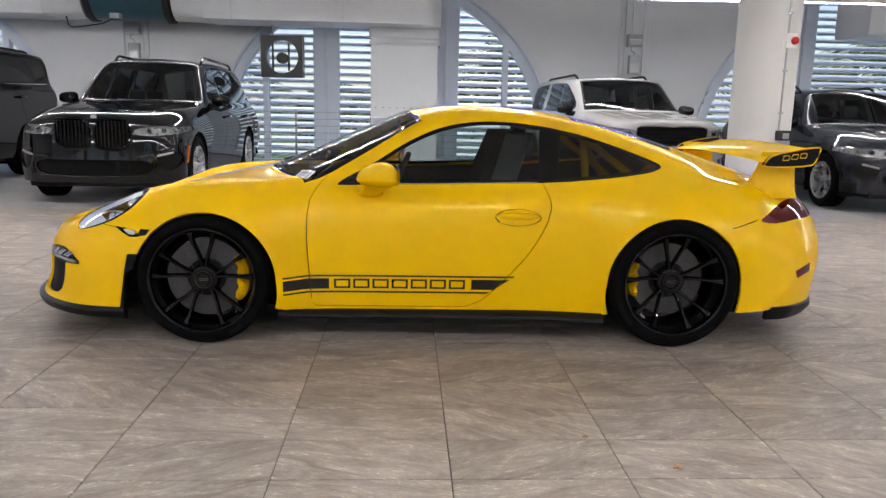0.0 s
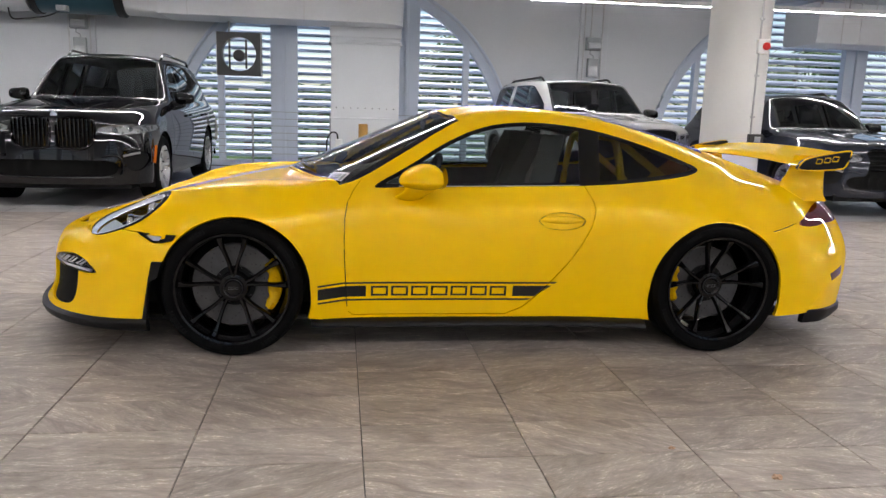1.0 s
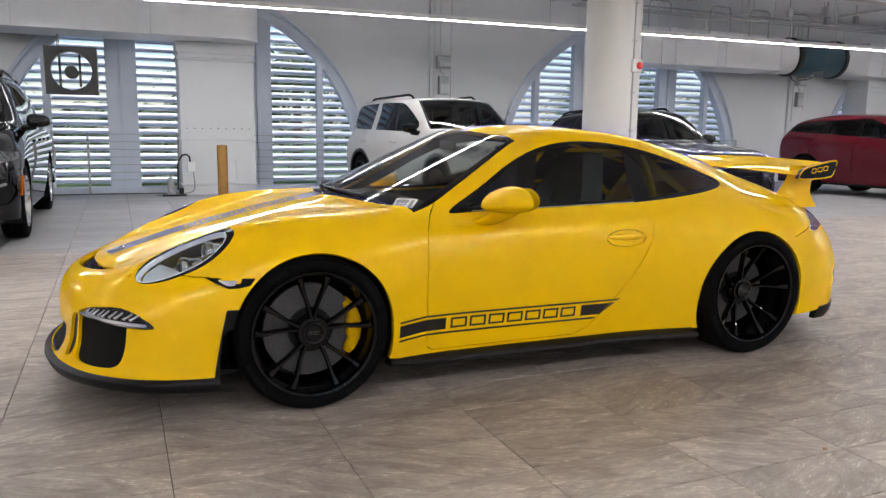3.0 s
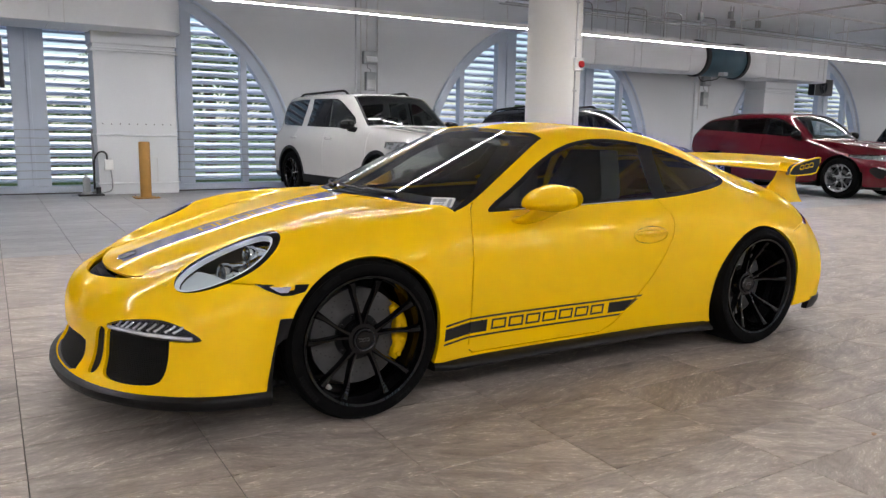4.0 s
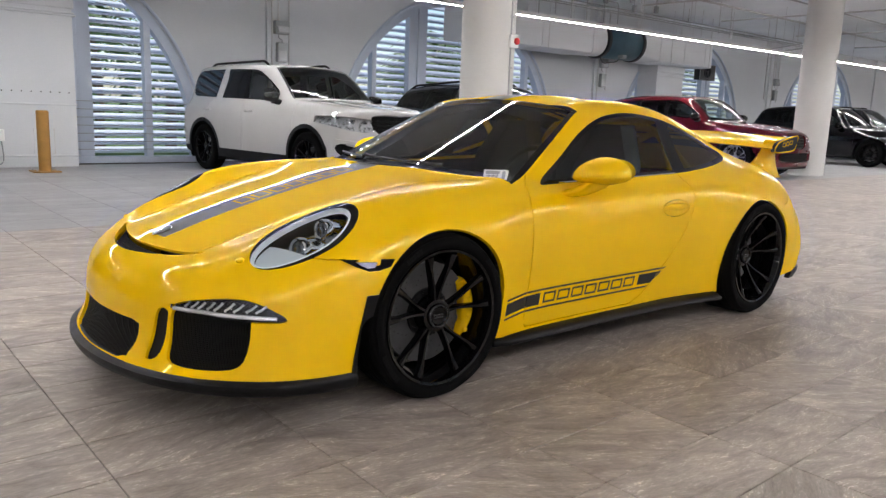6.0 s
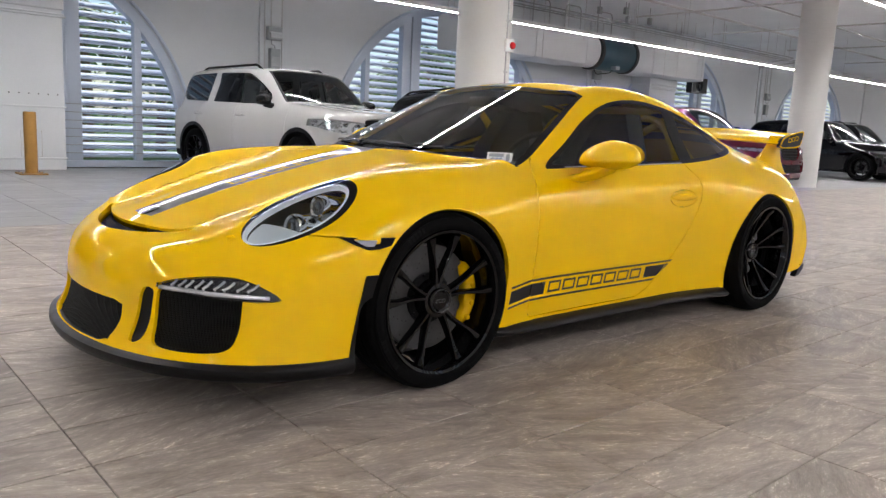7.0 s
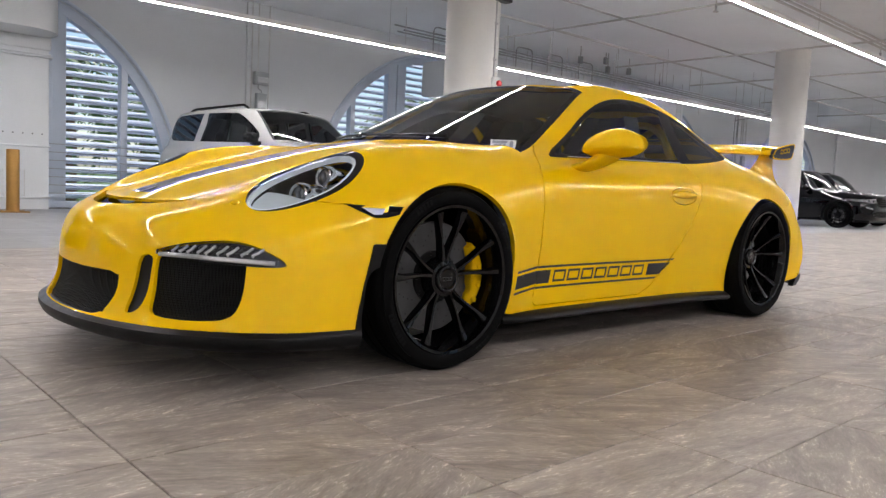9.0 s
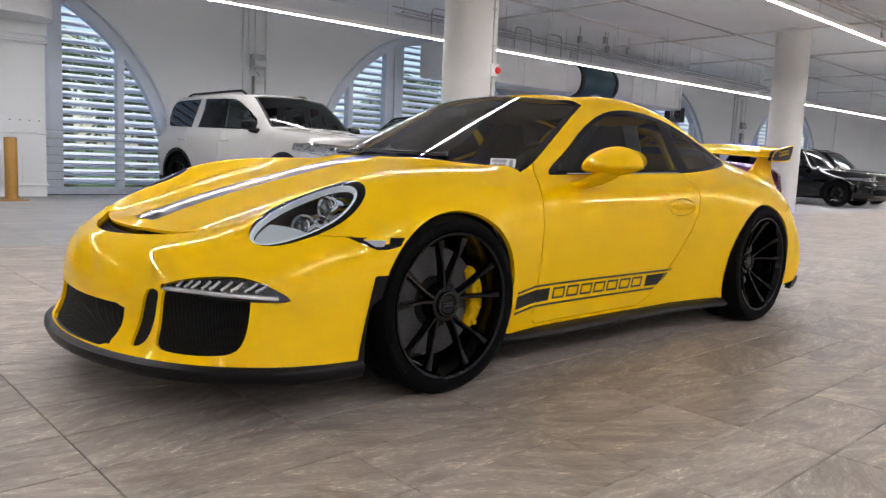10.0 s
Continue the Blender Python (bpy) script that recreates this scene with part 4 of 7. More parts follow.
def slot_field(x):
    ay = np.abs(x[:, 1])
    f = np.maximum((-0.938 + 0.86 * ay ** 2) - x[:, 0], x[:, 0] - (-0.868 + 0.5 * ay ** 2))
    return np.where((x[:, 2] > 0.5) & (ay < 0.5), f, 1.0)


def rise(x):
    """The stripe drops a little on the front wing."""
    return 0.016 * np.clip((0.53 - x[:, 0]) / 0.125, 0, 1)


def stripes(x):
    """Side stripe: two rules, two blocks and a row of seven plain open frames."""
    a, z = x[:, 0], x[:, 2] + rise(x)
    end = 1.475 + 1.55 * (z - 0.262)
    end = np.where(z > 0.30, 1.534 + 1.42 * (z - 0.30), end)
    on = (a > 0.402) & (a < end) & (np.abs(x[:, 1]) > 0.6)
    ink = ((z > 0.352) & (z < 0.362)) | ((z > 0.262) & (z < 0.272))
    ink |= (z > 0.284) & (z < 0.342) & ((a < 0.64) | (a > 1.39))
    k = (a - 0.665) / 0.101
    u = (k - np.floor(k)) * 0.101
    letter = (k > 0) & (k < 7) & (z > 0.287) & (z < 0.340) & (u < 0.086)
    letter &= ~((u > 0.011) & (u < 0.075) & (z > 0.297) & (z < 0.330))
    return np.where(on & (ink | letter), -1.0, 1.0)


STRIPE_Z = (.262, .272, .284, .287, .297, .330, .340, .342, .352, .362)


def lid_stripe(x):
    f = np.abs(x[:, 1]) - 0.088
    return np.where((x[:, 2] > 0.55) & (x[:, 0] > -0.80) & (x[:, 0] < 3.2), f, 1.0)


def lid_frames(x):
    k = (x[:, 0] + 0.45) / 0.084
    u = (k - np.floor(k)) * 0.084
    ay = np.abs(x[:, 1])
    f = (k > 0) & (k < 7) & (u < 0.070) & (ay < 0.050) & ~((u > 0.010) & (u < 0.060) & (ay < 0.038))
    return np.where(f & (x[:, 2] > 0.55), -1.0, 1.0)


W = 0.0022


def door_edge(x):
    return np.where(x[:, 2] < 0.865, side(x, DOORLINE, 0.5), 1.0)


def seam_front(x):
    return x[:, 2] - (0.604 + 0.1 * np.clip(-0.47 - x[:, 0], 0, 1))


def seam_rear(x):
    return x[:, 2] - (0.64 + 0.27 * (x[:, 0] - 2.72))


def shut_lines(x):
    """Thin joints between panels."""
    ay = np.abs(x[:, 1])
    d = np.minimum(np.abs(door_edge(x)), np.abs(lid_edge(x)))
    d = np.minimum(d, np.where((x[:, 0] > -0.60) & (x[:, 0] < -0.42) & (ay > 0.6), np.abs(seam_front(x)), 1))
    d = np.minimum(d, np.where((x[:, 0] > 2.74) & (x[:, 0] < 2.90) & (ay > 0.6), np.abs(seam_rear(x)), 1))
    return d - W


def easing(x, z):
    """How strongly the skin is faired: less at the nose, the tail and the foot of the screen."""
    lam = 0.09 + 0.41 * np.clip(np.minimum((x + 0.45) / 0.5, (3.0 - x) / 0.5), 0, 1)
    return np.where((z > 0.83) & (z < 0.91) & (x > 0.1) & (x < 0.62), 0.09, lam)


def sports_car():
    car = thing("sports_car", "glossy bright yellow two-door sports coupe with black wheels and side stripe", "car")
    sk = Skin(LINES, 0.0135, 0.0145, fair=(90, 20), calm=easing, panes=((windscreen, 2, 0.022), (backlight, 2, 0.022), (glassline, 1, 0.02)))
    pillar = [(1.725, .80), (1.77, 1.2), (1.885, 1.2), (1.835, .80)]
    handle = lambda x: np.where((np.abs(x[:, 1]) > 0.6), np.hypot((x[:, 0] - 1.622) / 0.118, (x[:, 2] - 0.682) / 0.043) - 1, 1.0) * 0.043
    cuts = [lambda x: arch_field(x, 0.01, FR - 0.005, 0.357), lambda x: arch_field(x, BASE, RR - 0.005, 0.352), glassline, lambda x: glassline(x) + 0.018, lambda x: side(x, pillar, .46),
            windscreen, lambda x: windscreen(x, 0.02), backlight, lambda x: backlight(x, 0.02), slot_field, headlamp_field, lambda x: headlamp_field(x, -0.016, -0.016), lambda x: headlamp_field(x, -0.026, -0.016), lamp_along, sticker, *[lambda x, b=b: sticker(x, b) for b in STICKBARS],
            lambda x: front(x, FOG), lambda x: front(x, INTAKE), lambda x: front(x, SLOT), lambda x: front(x, CENTRE, False), lambda x: side(x, TAIL, .3), lambda x: side(x, REFLECT, .5),
            lambda x: side(x, FLARE, .6), lid_stripe, lambda x: door_edge(x) - W, lambda x: door_edge(x) + W, lambda x: lid_edge(x) - W, lambda x: lid_edge(x) + W, lambda x: handle(x) - 0.0016, lambda x: handle(x) + 0.0016]
    for c in cuts:
        sk.cut(c)
    for w in (-W, W):
        sk.cut(lambda x: seam_front(x) + w, (-.64, -.40, .6, 1, .5, .7))
        sk.cut(lambda x: seam_rear(x) + w, (2.70, 2.93, .6, 1, .5, .8))
    band = (.35, 1.70, .6, 1, .22, .40)
    for z in STRIPE_Z:
        sk.cut(lambda x: x[:, 2] + rise(x) - z, band)
    for a in [.402, .64, 1.39] + [.665 + .101 * k + o for k in range(7) for o in (0, .011, .075, .086)]:
        sk.cut(lambda x: x[:, 0] - a, band)
    sk.cut(lambda x: x[:, 0] - np.where(x[:, 2] > .30, 1.534 + 1.42 * (x[:, 2] - .30), 1.475 + 1.55 * (x[:, 2] - .262)), (1.40, 1.70, .6, 1, .22, .40))
    for a in [-.45 + .084 * k + o for k in range(7) for o in (0, .010, .060, .070)]:
        sk.cut(lambda x: x[:, 0] - a, (-.5, .2, 0, .09, .5, 1))
    for a in (.038, .050):
        sk.cut(lambda x: np.abs(x[:, 1]) - a, (-.5, .2, 0, .09, .5, 1))
    c = sk.centres()
    zone = np.full(len(c), "body", dtype=object)
    lid = lid_edge(c) < 0
    zone[lid] = "lid"
    zone[(side(c, DOORLINE, .5) < 0) & (c[:, 2] < 0.87)] = "door"
    zone[(lid_stripe(c) < 0) & (c[:, 0] < 2.0)] = "lidstripe"
    zone[(lid_frames(c) < 0) & lid] = "lid"
    zone[stripes(c) < 0] = "decal"
    zone[side(c, FLARE, .6) < 0] = "flare"
    zone[(shut_lines(c) < 0) | (np.abs(handle(c)) < 0.0016)] = "gap"
    zone[slot_field(c) < 0] = "slot"
    zone[side(c, TAIL, .3) < 0] = "tail"
    zone[side(c, REFLECT, .5) < 0] = "reflect"
    zone[front(c, CENTRE, False) < 0] = "centre"
    zone[front(c, SLOT) < 0] = "inslot"
    zone[front(c, INTAKE) < 0] = "intake"
    zone[front(c, FOG) < 0] = "fog"
    h0, h1, h2 = headlamp_field(c), headlamp_field(c, -0.016, -0.016), headlamp_field(c, -0.026, -0.016)
    zone[h0 < 0] = "hlrim"
    zone[h1 < 0] = "hlring"
    zone[h2 < 0] = "hlcore"
    zone[(h2 < 0) & (lamp_along(c) > 0)] = "hlback"
    zone[windscreen(c) < 0] = "frit"
    zone[windscreen(c, 0.02) < 0] = "windscreen"
    paper = sticker(c) < 0
    zone[backlight(c) < 0] = "frit"
    zone[backlight(c, 0.02) < 0] = "backlight"
    g = glassline(c)
    zone[g < 0] = "surround"
    zone[(g < -0.018) & (side(c, pillar, .46) > 0)] = "sideglass"
    zone[(arch_field(c, 0.01, FR - 0.005, 0.357) < 0) | (arch_field(c, BASE, RR - 0.005, 0.352) < 0)] = "void"
    idx = lambda *names: [i for i in range(len(zone)) if zone[i] in names]
    side_idx = lambda s, *names: [i for i in idx(*names) if c[i, 1] * s > 0]

    sk.sheet("body_shell", idx("body"), M_YELLOW, car, rim=0.02)
    sk.sheet("luggage_lid", idx("lid"), M_YELLOW, car, rim=0.012)
    stripe = idx("lidstripe")
    sk.sheet("lid_stripe", [i for i in stripe if c[i, 0] < .5], M_GREYDECAL, car, "grey stripe along the lid")
    sk.sheet("roof_stripe", [i for i in stripe if c[i, 0] > .5], M_GREYDECAL, car, "grey stripe along the roof")
    note = sk.sheet("windscreen_note", list(np.flatnonzero(paper)), M_PAPER, car, "white paper label with grey bars", push=0.003)
    for b in STICKBARS:
        sk.sheet("printed_bar", list(np.flatnonzero((sticker(c, b) < 0) & paper)), M_GREYBOX, note, push=0.0045)
    sk.sheet("windscreen_border", idx("frit"), M_GLOSSBLACK, car, "black glass border", rim=0.004)
    sk.sheet("windscreen", idx("windscreen"), M_WINDSCREEN, car)
    sk.sheet("rear_window", idx("backlight"), M_GLASS, car)
    sk.sheet("air_slot", idx("slot"), M_MESH, car, "black air outlet slot", push=-0.03)
    sk.sheet("centre_grille", idx("centre"), M_MESH, car, "black honeycomb mesh", push=-0.014)
    for s in (-1, 1):
        door = sk.sheet("door", side_idx(s, "door"), M_YELLOW, car, rim=0.012)
        sk.sheet("side_stripe", side_idx(s, "decal"), M_DECAL, car, "black side stripe with rules and blocks")
        sk.sheet("window_surround", side_idx(s, "surround"), M_GLOSSBLACK, car, "gloss black window frame", rim=0.006)
        quarter = [i for i in side_idx(s, "sideglass") if c[i, 0] > 1.8]
        sk.sheet("quarter_window", quarter, M_QUARTER, car)
        sk.sheet("door_window", [i for i in side_idx(s, "sideglass") if c[i, 0] < 1.8], M_GLASS, door)
        sk.sheet("arch_flare", side_idx(s, "flare"), M_SATIN, car, "black arch flare", rim=0.03, push=0.006)
        sk.sheet("tail_lamp", side_idx(s, "tail"), M_TAIL, car, "dark red tail lamp", push=-0.002)
        sk.sheet("reflector", side_idx(s, "reflect"), M_TAIL, car)
        flank = np.array(sk.v)
        flank = flank[(flank[:, 0] > -.5) & (flank[:, 0] < -.2) & (flank[:, 1] * s > .7) & (flank[:, 2] > .5) & (flank[:, 2] < .66)]
        marker = None
        for nm, outline, mat, proud in (("side_marker", MARKER, M_GLOSSBLACK, .006), ("reflector", MARKCORE, M_LAMPMID, .0068)):
            bm = bmesh.new()
            add_prism(bm, outline, "y", -0.03, 0.0)
            for v in bm.verts:
                deep = v.co.y
                k = np.argmin((flank[:, 0] - v.co.x) ** 2 + (flank[:, 2] - v.co.z) ** 2)
                v.co.y = flank[k, 1] + s * (proud + deep)
            marker_part = part(nm, bm, mat, marker or car, "silver reflector" if marker else "slim black side marker lamp")
            marker = marker or marker_part
        sk.sheet("side_grille", side_idx(s, "intake"), M_MESH, car, "black honeycomb mesh", push=-0.014)
        sk.sheet("vertical_slot", side_idx(s, "inslot"), M_SATIN, car, push=-0.012)
        # head lamp
        lamp = sk.sheet("headlamp", side_idx(s, "hlrim"), M_GLOSSBLACK, car, "oval head lamp with black rim", rim=0.03)
        sk.sheet("lens", side_idx(s, "hlring", "hlcore", "hlback"), M_LENS, lamp, push=-0.001)
        sk.sheet("light_ring", side_idx(s, "hlring"), M_WHITE_LED, lamp, "pale ring of light", push=-0.006, rim=0.02)
        sk.sheet("bowl", side_idx(s, "hlcore"), M_DRL, lamp, "silver bowl", push=-0.036, rim=0.045)
        sk.sheet("back_plate", side_idx(s, "hlback"), M_LAMPBACK, lamp, "dark back plate", push=-0.078)
        cen = Vector((HL_C.x, HL_C.y * s, HL_C.z))
        ax = Vector((HL_A.x, HL_A.y * s, HL_A.z))
        nn = Vector((HL_N.x, HL_N.y * s, HL_N.z))
        across = Vector((HL_B.x, HL_B.y * s, HL_B.z))
        for off, side_off, rad in ((-0.040, 0.012, 0.048), (0.080, -0.012, 0.041)):
            at = cen + ax * off + across * side_off - nn * 0.044
            m = look(at, at + Vector((-1.0, 0.16 * s, 0.10)))
            bm = bmesh.new()
            add_lathe(bm, [(rad * 0.66, -0.004), (rad * 0.72, 0.010), (rad * 0.90, 0.014), (rad, 0.006), (rad * 1.02, -0.012), (rad * 0.94, -0.016), (rad * 0.94, -0.050), (rad * 0.99, -0.054), (rad * 0.97, -0.10)], 32)
            for v in bm.verts:
                v.co = m @ Vector((v.co.x, v.co.y, -v.co.z))
            part("projector_ring", bm, M_CHROME, lamp, "chrome barrel", smooth=True)
            bm = bmesh.new()
            bmesh.ops.create_uvsphere(bm, u_segments=24, v_segments=14, radius=rad * 0.70)
            for v in bm.verts:
                v.co = m @ Vector((v.co.x, v.co.y, v.co.z * 0.5))
            part("projector_lens", bm, M_LENSBALL, lamp, "glass ball lens", smooth=True)
            bm = bmesh.new()
            add_lathe(bm, [(rad * 0.34, 0.0), (rad * 0.38, 0.004), (rad * 0.42, 0.0)], 24, closed=True)
            for v in bm.verts:
                v.co = m @ Vector((v.co.x, v.co.y, -v.co.z - rad * 0.33))
            part("lens_ring", bm, M_LAMPDARK, lamp, "dark inner ring", smooth=True)
        for k in range(4):
            bm = bmesh.new()
            q = cen + ax * (-0.135 + 0.012 * k) + across * (-0.030 + 0.028 * k) - nn * 0.030
            add_tube(bm, [q, q + ax * 0.03 - nn * 0.012], [0.006, 0.004], 8)
            part("lamp_pin", bm, M_LAMPGREY, lamp, smooth=True)
        # lower lamp
        fog = sk.sheet("front_lamp", side_idx(s, "fog"), M_LAMPDARK, car, "slim clear front lamp with light vanes", push=-0.03)
        sk.sheet("lens", side_idx(s, "fog"), M_LENS, fog, push=0.004, rim=0.01)
        surf = np.array(sk.v)
        fr_pts = surf[(surf[:, 0] < -0.55) & (surf[:, 1] * s > 0.38)]
        def on_front(y, z):
            k = np.argmin(np.abs(np.abs(fr_pts[:, 1]) - y) + np.abs(fr_pts[:, 2] - z))
            return Vector((fr_pts[k, 0], y * s, z))
        bm = bmesh.new()
        add_tube(bm, [on_front(y, z) + Vector((0.004, 0, 0)) for y, z in ((.49, .419), (.55, .420), (.60, .4195), (.66, .417), (.70, .4155), (.745, .413), (.785, .409))], 0.0075, 8)
        part("light_bar", bm, M_LAMPGREY, fog, "bright bar", smooth=True)
        for k in range(9):
            y = .53 + .0265 * k
            bm = bmesh.new()
            p, q = on_front(y, .427), on_front(y + .016, .458 - abs(y - .65) * .06)
            add_tube(bm, [p + Vector((0.008, 0, 0)), p + Vector((0.002, s * 0.008, 0.006)), (p + q) / 2 + Vector((0.002, s * 0.006, 0)), q + Vector((0.006, 0, 0))], 0.0045, 6)
            part("light_vane", bm, M_LAMPGREY, fog, smooth=True)
        # mirror: domed cap, flat below, on a broad foot
        bm = bmesh.new()
        bmesh.ops.create_uvsphere(bm, u_segments=40, v_segments=24, radius=1)
        for v in bm.verts:
            x, y, z = v.co
            fx = math.copysign(abs(x) ** 0.72, x)
            fz = z * (0.090 if z > 0 else 0.038) * (1 - 0.25 * max(0, -fx))
            out = y * s
            v.co = (0.905 + (0.115 if x < 0 else 0.095) * fx + 0.015 * out, s * (0.915 + 0.125 * out), 0.872 + fz + 0.010 * out)
        mir = part("door_mirror", bm, M_YELLOW, car, smooth=True, angle=80)
        bm = bmesh.new()
        rings = []
        for x, y, z, rx, rt in ((.850, .770, .784, .085, .020), (.850, .800, .788, .068, .019), (.856, .835, .800, .058, .020), (.872, .868, .818, .060, .023), (.892, .900, .842, .072, .026), (.905, .920, .866, .078, .022)):
            lean = 0.3 if y < .81 else 0.75
            rings.append([bm.verts.new((x + rx * math.cos(a), s * (y - rt * math.sin(a) * lean), z + rt * math.sin(a))) for a in np.linspace(0, 2 * math.pi, 21)[:-1]])
        for p, q in zip(rings, rings[1:]):
            for k in range(20):
                bm.faces.new((p[k], q[k], q[(k + 1) % 20], p[(k + 1) % 20]))
        bmesh.ops.recalc_face_normals(bm, faces=bm.faces)
        part("mirror_stalk", bm, M_YELLOW, mir, smooth=True, angle=80)
        bm = bmesh.new()
        add_lathe(bm, [(0.0, 0.002), (0.96, 0.002), (1.0, 0.0)], 36, "x")
        for v in bm.verts:
            v.co = (0.993 + v.co.x + 0.015 * v.co.y * s, s * 0.915 + v.co.y * 0.105, 0.886 + v.co.z * (0.065 if v.co.z > 0 else 0.045) + 0.010 * v.co.y * s)
        part("mirror_glass", bm, M_CHROME, mir)
        # handle: bar over a shallow dish
        bm = bmesh.new()
        bmesh.ops.create_uvsphere(bm, u_segments=28, v_segments=14, radius=1)
        for v in bm.verts:
            x, y, z = v.co
            v.co = (1.622 + 0.112 * x, s * (0.862 + 0.0125 * y * s + 0.006 * x), 0.690 + 0.019 * z)
        part("door_handle", bm, M_YELLOW, door, smooth=True, angle=80)
        # washer cap below the head lamp
        skin = np.array(sk.v)
        skin_n = np.array(sk.n)
        k = np.argmin((skin[:, 0] + 0.699) ** 2 + (skin[:, 1] - s * 0.590) ** 2 + (skin[:, 2] - 0.549) ** 2)
        at, up = Vector(skin[k]), Vector(skin_n[k])
        bm = bmesh.new()
        bmesh.ops.create_uvsphere(bm, u_segments=16, v_segments=10, radius=1)
        m = look(at, at + up)
        for v in bm.verts:
            v.co = m @ Vector((v.co.x * 0.016, v.co.y * 0.012, v.co.z * 0.008))
        part("washer_cap", bm, M_YELLOW, car, smooth=True, angle=80)
        # chrome line standing for lamp light reflected in the trim under the door window
        edge = skin[(skin[:, 1] * s > .6) & (skin[:, 2] > .80) & (skin[:, 2] < .90) & (skin[:, 0] > .6) & (skin[:, 0] < 1.9)]
        pts = []
        for x, z in zip(np.linspace(.80, 1.73, 18), np.interp(np.linspace(.80, 1.73, 18), (.80, 1.27, 1.75), (.833, .843, .856))):
            k = np.argmin((edge[:, 0] - x) ** 2 + (edge[:, 2] - z) ** 2)
            pts.append((x, edge[k, 1] + s * .003, z))
        bm = bmesh.new()
        add_tube(bm, pts, .0045, 6)
        part("window_strip", bm, M_CHROME, door, "thin bright strip under the window", smooth=True)
        # sill strip
        bm = bmesh.new()
        rings = []
        for x, y in ((.37, .800), (.45, .815), (.7, .812), (1.1, .812), (1.5, .82), (1.8, .838), (2.0, .868), (2.085, .885)):
            e = 0.3 if x in (.37,) else 1
            rings.append([bm.verts.new((x, s * yy, z)) for yy, z in ((y - .06, .172), (y, .168), (y + .028 * e, .150), (y + .030 * e, .138), (y + .015 * e, .128), (y - .08, .122))])
        for p, q in zip(rings, rings[1:]):
            for j in range(6):
                bm.faces.new((p[j], q[j], q[(j + 1) % 6], p[(j + 1) % 6]))
        bm.faces.new(rings[0])
        bm.faces.new(rings[-1][::-1])
        bmesh.ops.recalc_face_normals(bm, faces=bm.faces)
        part("side_sill", bm, M_SATIN, car, "black sill strip", smooth=True, angle=60)

    # front lip and rear valance follow the lower edge
    low = [tuple(r[0]) for r in LINES]
    low = [(x, -y, z) for x, y, z in low[:0:-1]] + low
    tt = np.linspace(0, 16, 97)
    edge = spline(np.arange(17), np.array(low), tt)
    def apron(name, edge, sect, label, sign):
        bm = bmesh.new()
        rings = []
        tan = np.gradient(edge, axis=0)
        for i, (p, t) in enumerate(zip(edge, tan)):
            o = Vector((t[1], -t[0], 0)).normalized() * sign
            q = abs(i - (len(edge) - 1) / 2) / ((len(edge) - 1) / 2)
            rings.append([bm.verts.new(Vector((p[0], p[1], 0)) + o * a * (1 - 0.5 * q ** 3) + Vector((0, 0, z))) for a, z in sect(q)])
        k = len(rings[0])
        for p, r in zip(rings, rings[1:]):
            for j in range(k):
                bm.faces.new((p[j], r[j], r[(j + 1) % k], p[(j + 1) % k]))
        bm.faces.new(rings[0])
        bm.faces.new(rings[-1][::-1])
        bmesh.ops.recalc_face_normals(bm, faces=bm.faces)
        return part(name, bm, M_SATIN, car, label, smooth=True, angle=40)
    apron("front_lip", edge, lambda q: [(-0.06, .196), (0.002, .194), (0.012, .186), (0.020, .178 + .006 * (1 - q)), (0.022, .168), (0.012, .146), (-0.02, .130), (-0.08, .124)], "black plastic lip spoiler", -1)
    low = [tuple(r[-1]) for r in LINES]
    low = [(x, -y, z) for x, y, z in low[:0:-1]] + low
    redge = spline(np.arange(17), np.array(low), tt)
    apron("rear_valance", redge, lambda q: [(-0.06, .232), (0.002, .226), (0.012, .218), (0.018 * (1 - q) + .004, .188), (-0.02, .150), (-0.08, .150)], "black rear valance", 1)

    # inner parts seen through the glass and under the car
    liner = [i for i in idx("body", "door", "lidstripe") if 0.35 < c[i, 0] < 2.75 and c[i, 2] > 0.55]
    sk.sheet("cabin_liner", liner, M_LINER, car, push=-0.025, back=True)
    box("underbody", (-0.70, 3.0, -0.70, 0.70, 0.138, 0.168), M_SATIN, car, bevel=0.01)
    box("bulkhead", (-0.62, 0.46, -0.48, 0.48, 0.165, 0.56), M_LINER, car, bevel=0.02)
    box("engine_box", (2.70, 3.2, -0.5, 0.5, 0.165, 0.68), M_LINER, car, bevel=0.02)
    add_arch_liner(car, 0.01, FR, 0.385, 0.50, 0.80)
    add_arch_liner(car, BASE, RR, 0.385, 0.50, 0.82)
    for s in (-1, 1):
        wheel(car, 0.0, s * 0.775, FR, 0.245, 0.271, (10, 0.24), M_GLOSSBLACK, M_CALIPER, "front_wheel", 0.05, 0.205)
        wheel(car, BASE, s * 0.78, RR, 0.300, 0.271, (10, 0.24), M_GLOSSBLACK, M_CALIPER, "rear_wheel", 0.10, 0.195, True)

    # wing
    bm = bmesh.new()
    rings = []
    for y in np.linspace(-0.665, 0.665, 25):
        arc = 0.022 * (1 - (y / 0.665) ** 2)
        sect = [(2.975, 1.012), (3.00, 1.03), (3.06, 1.046), (3.14, 1.058), (3.22, 1.068), (3.275, 1.082), (3.272, 1.070), (3.20, 1.044), (3.10, 1.020), (3.02, 1.004)]
        rings.append([bm.verts.new((x - 0.03 * (1 - (y / .665) ** 2), y, z - 0.035 + arc)) for x, z in sect])
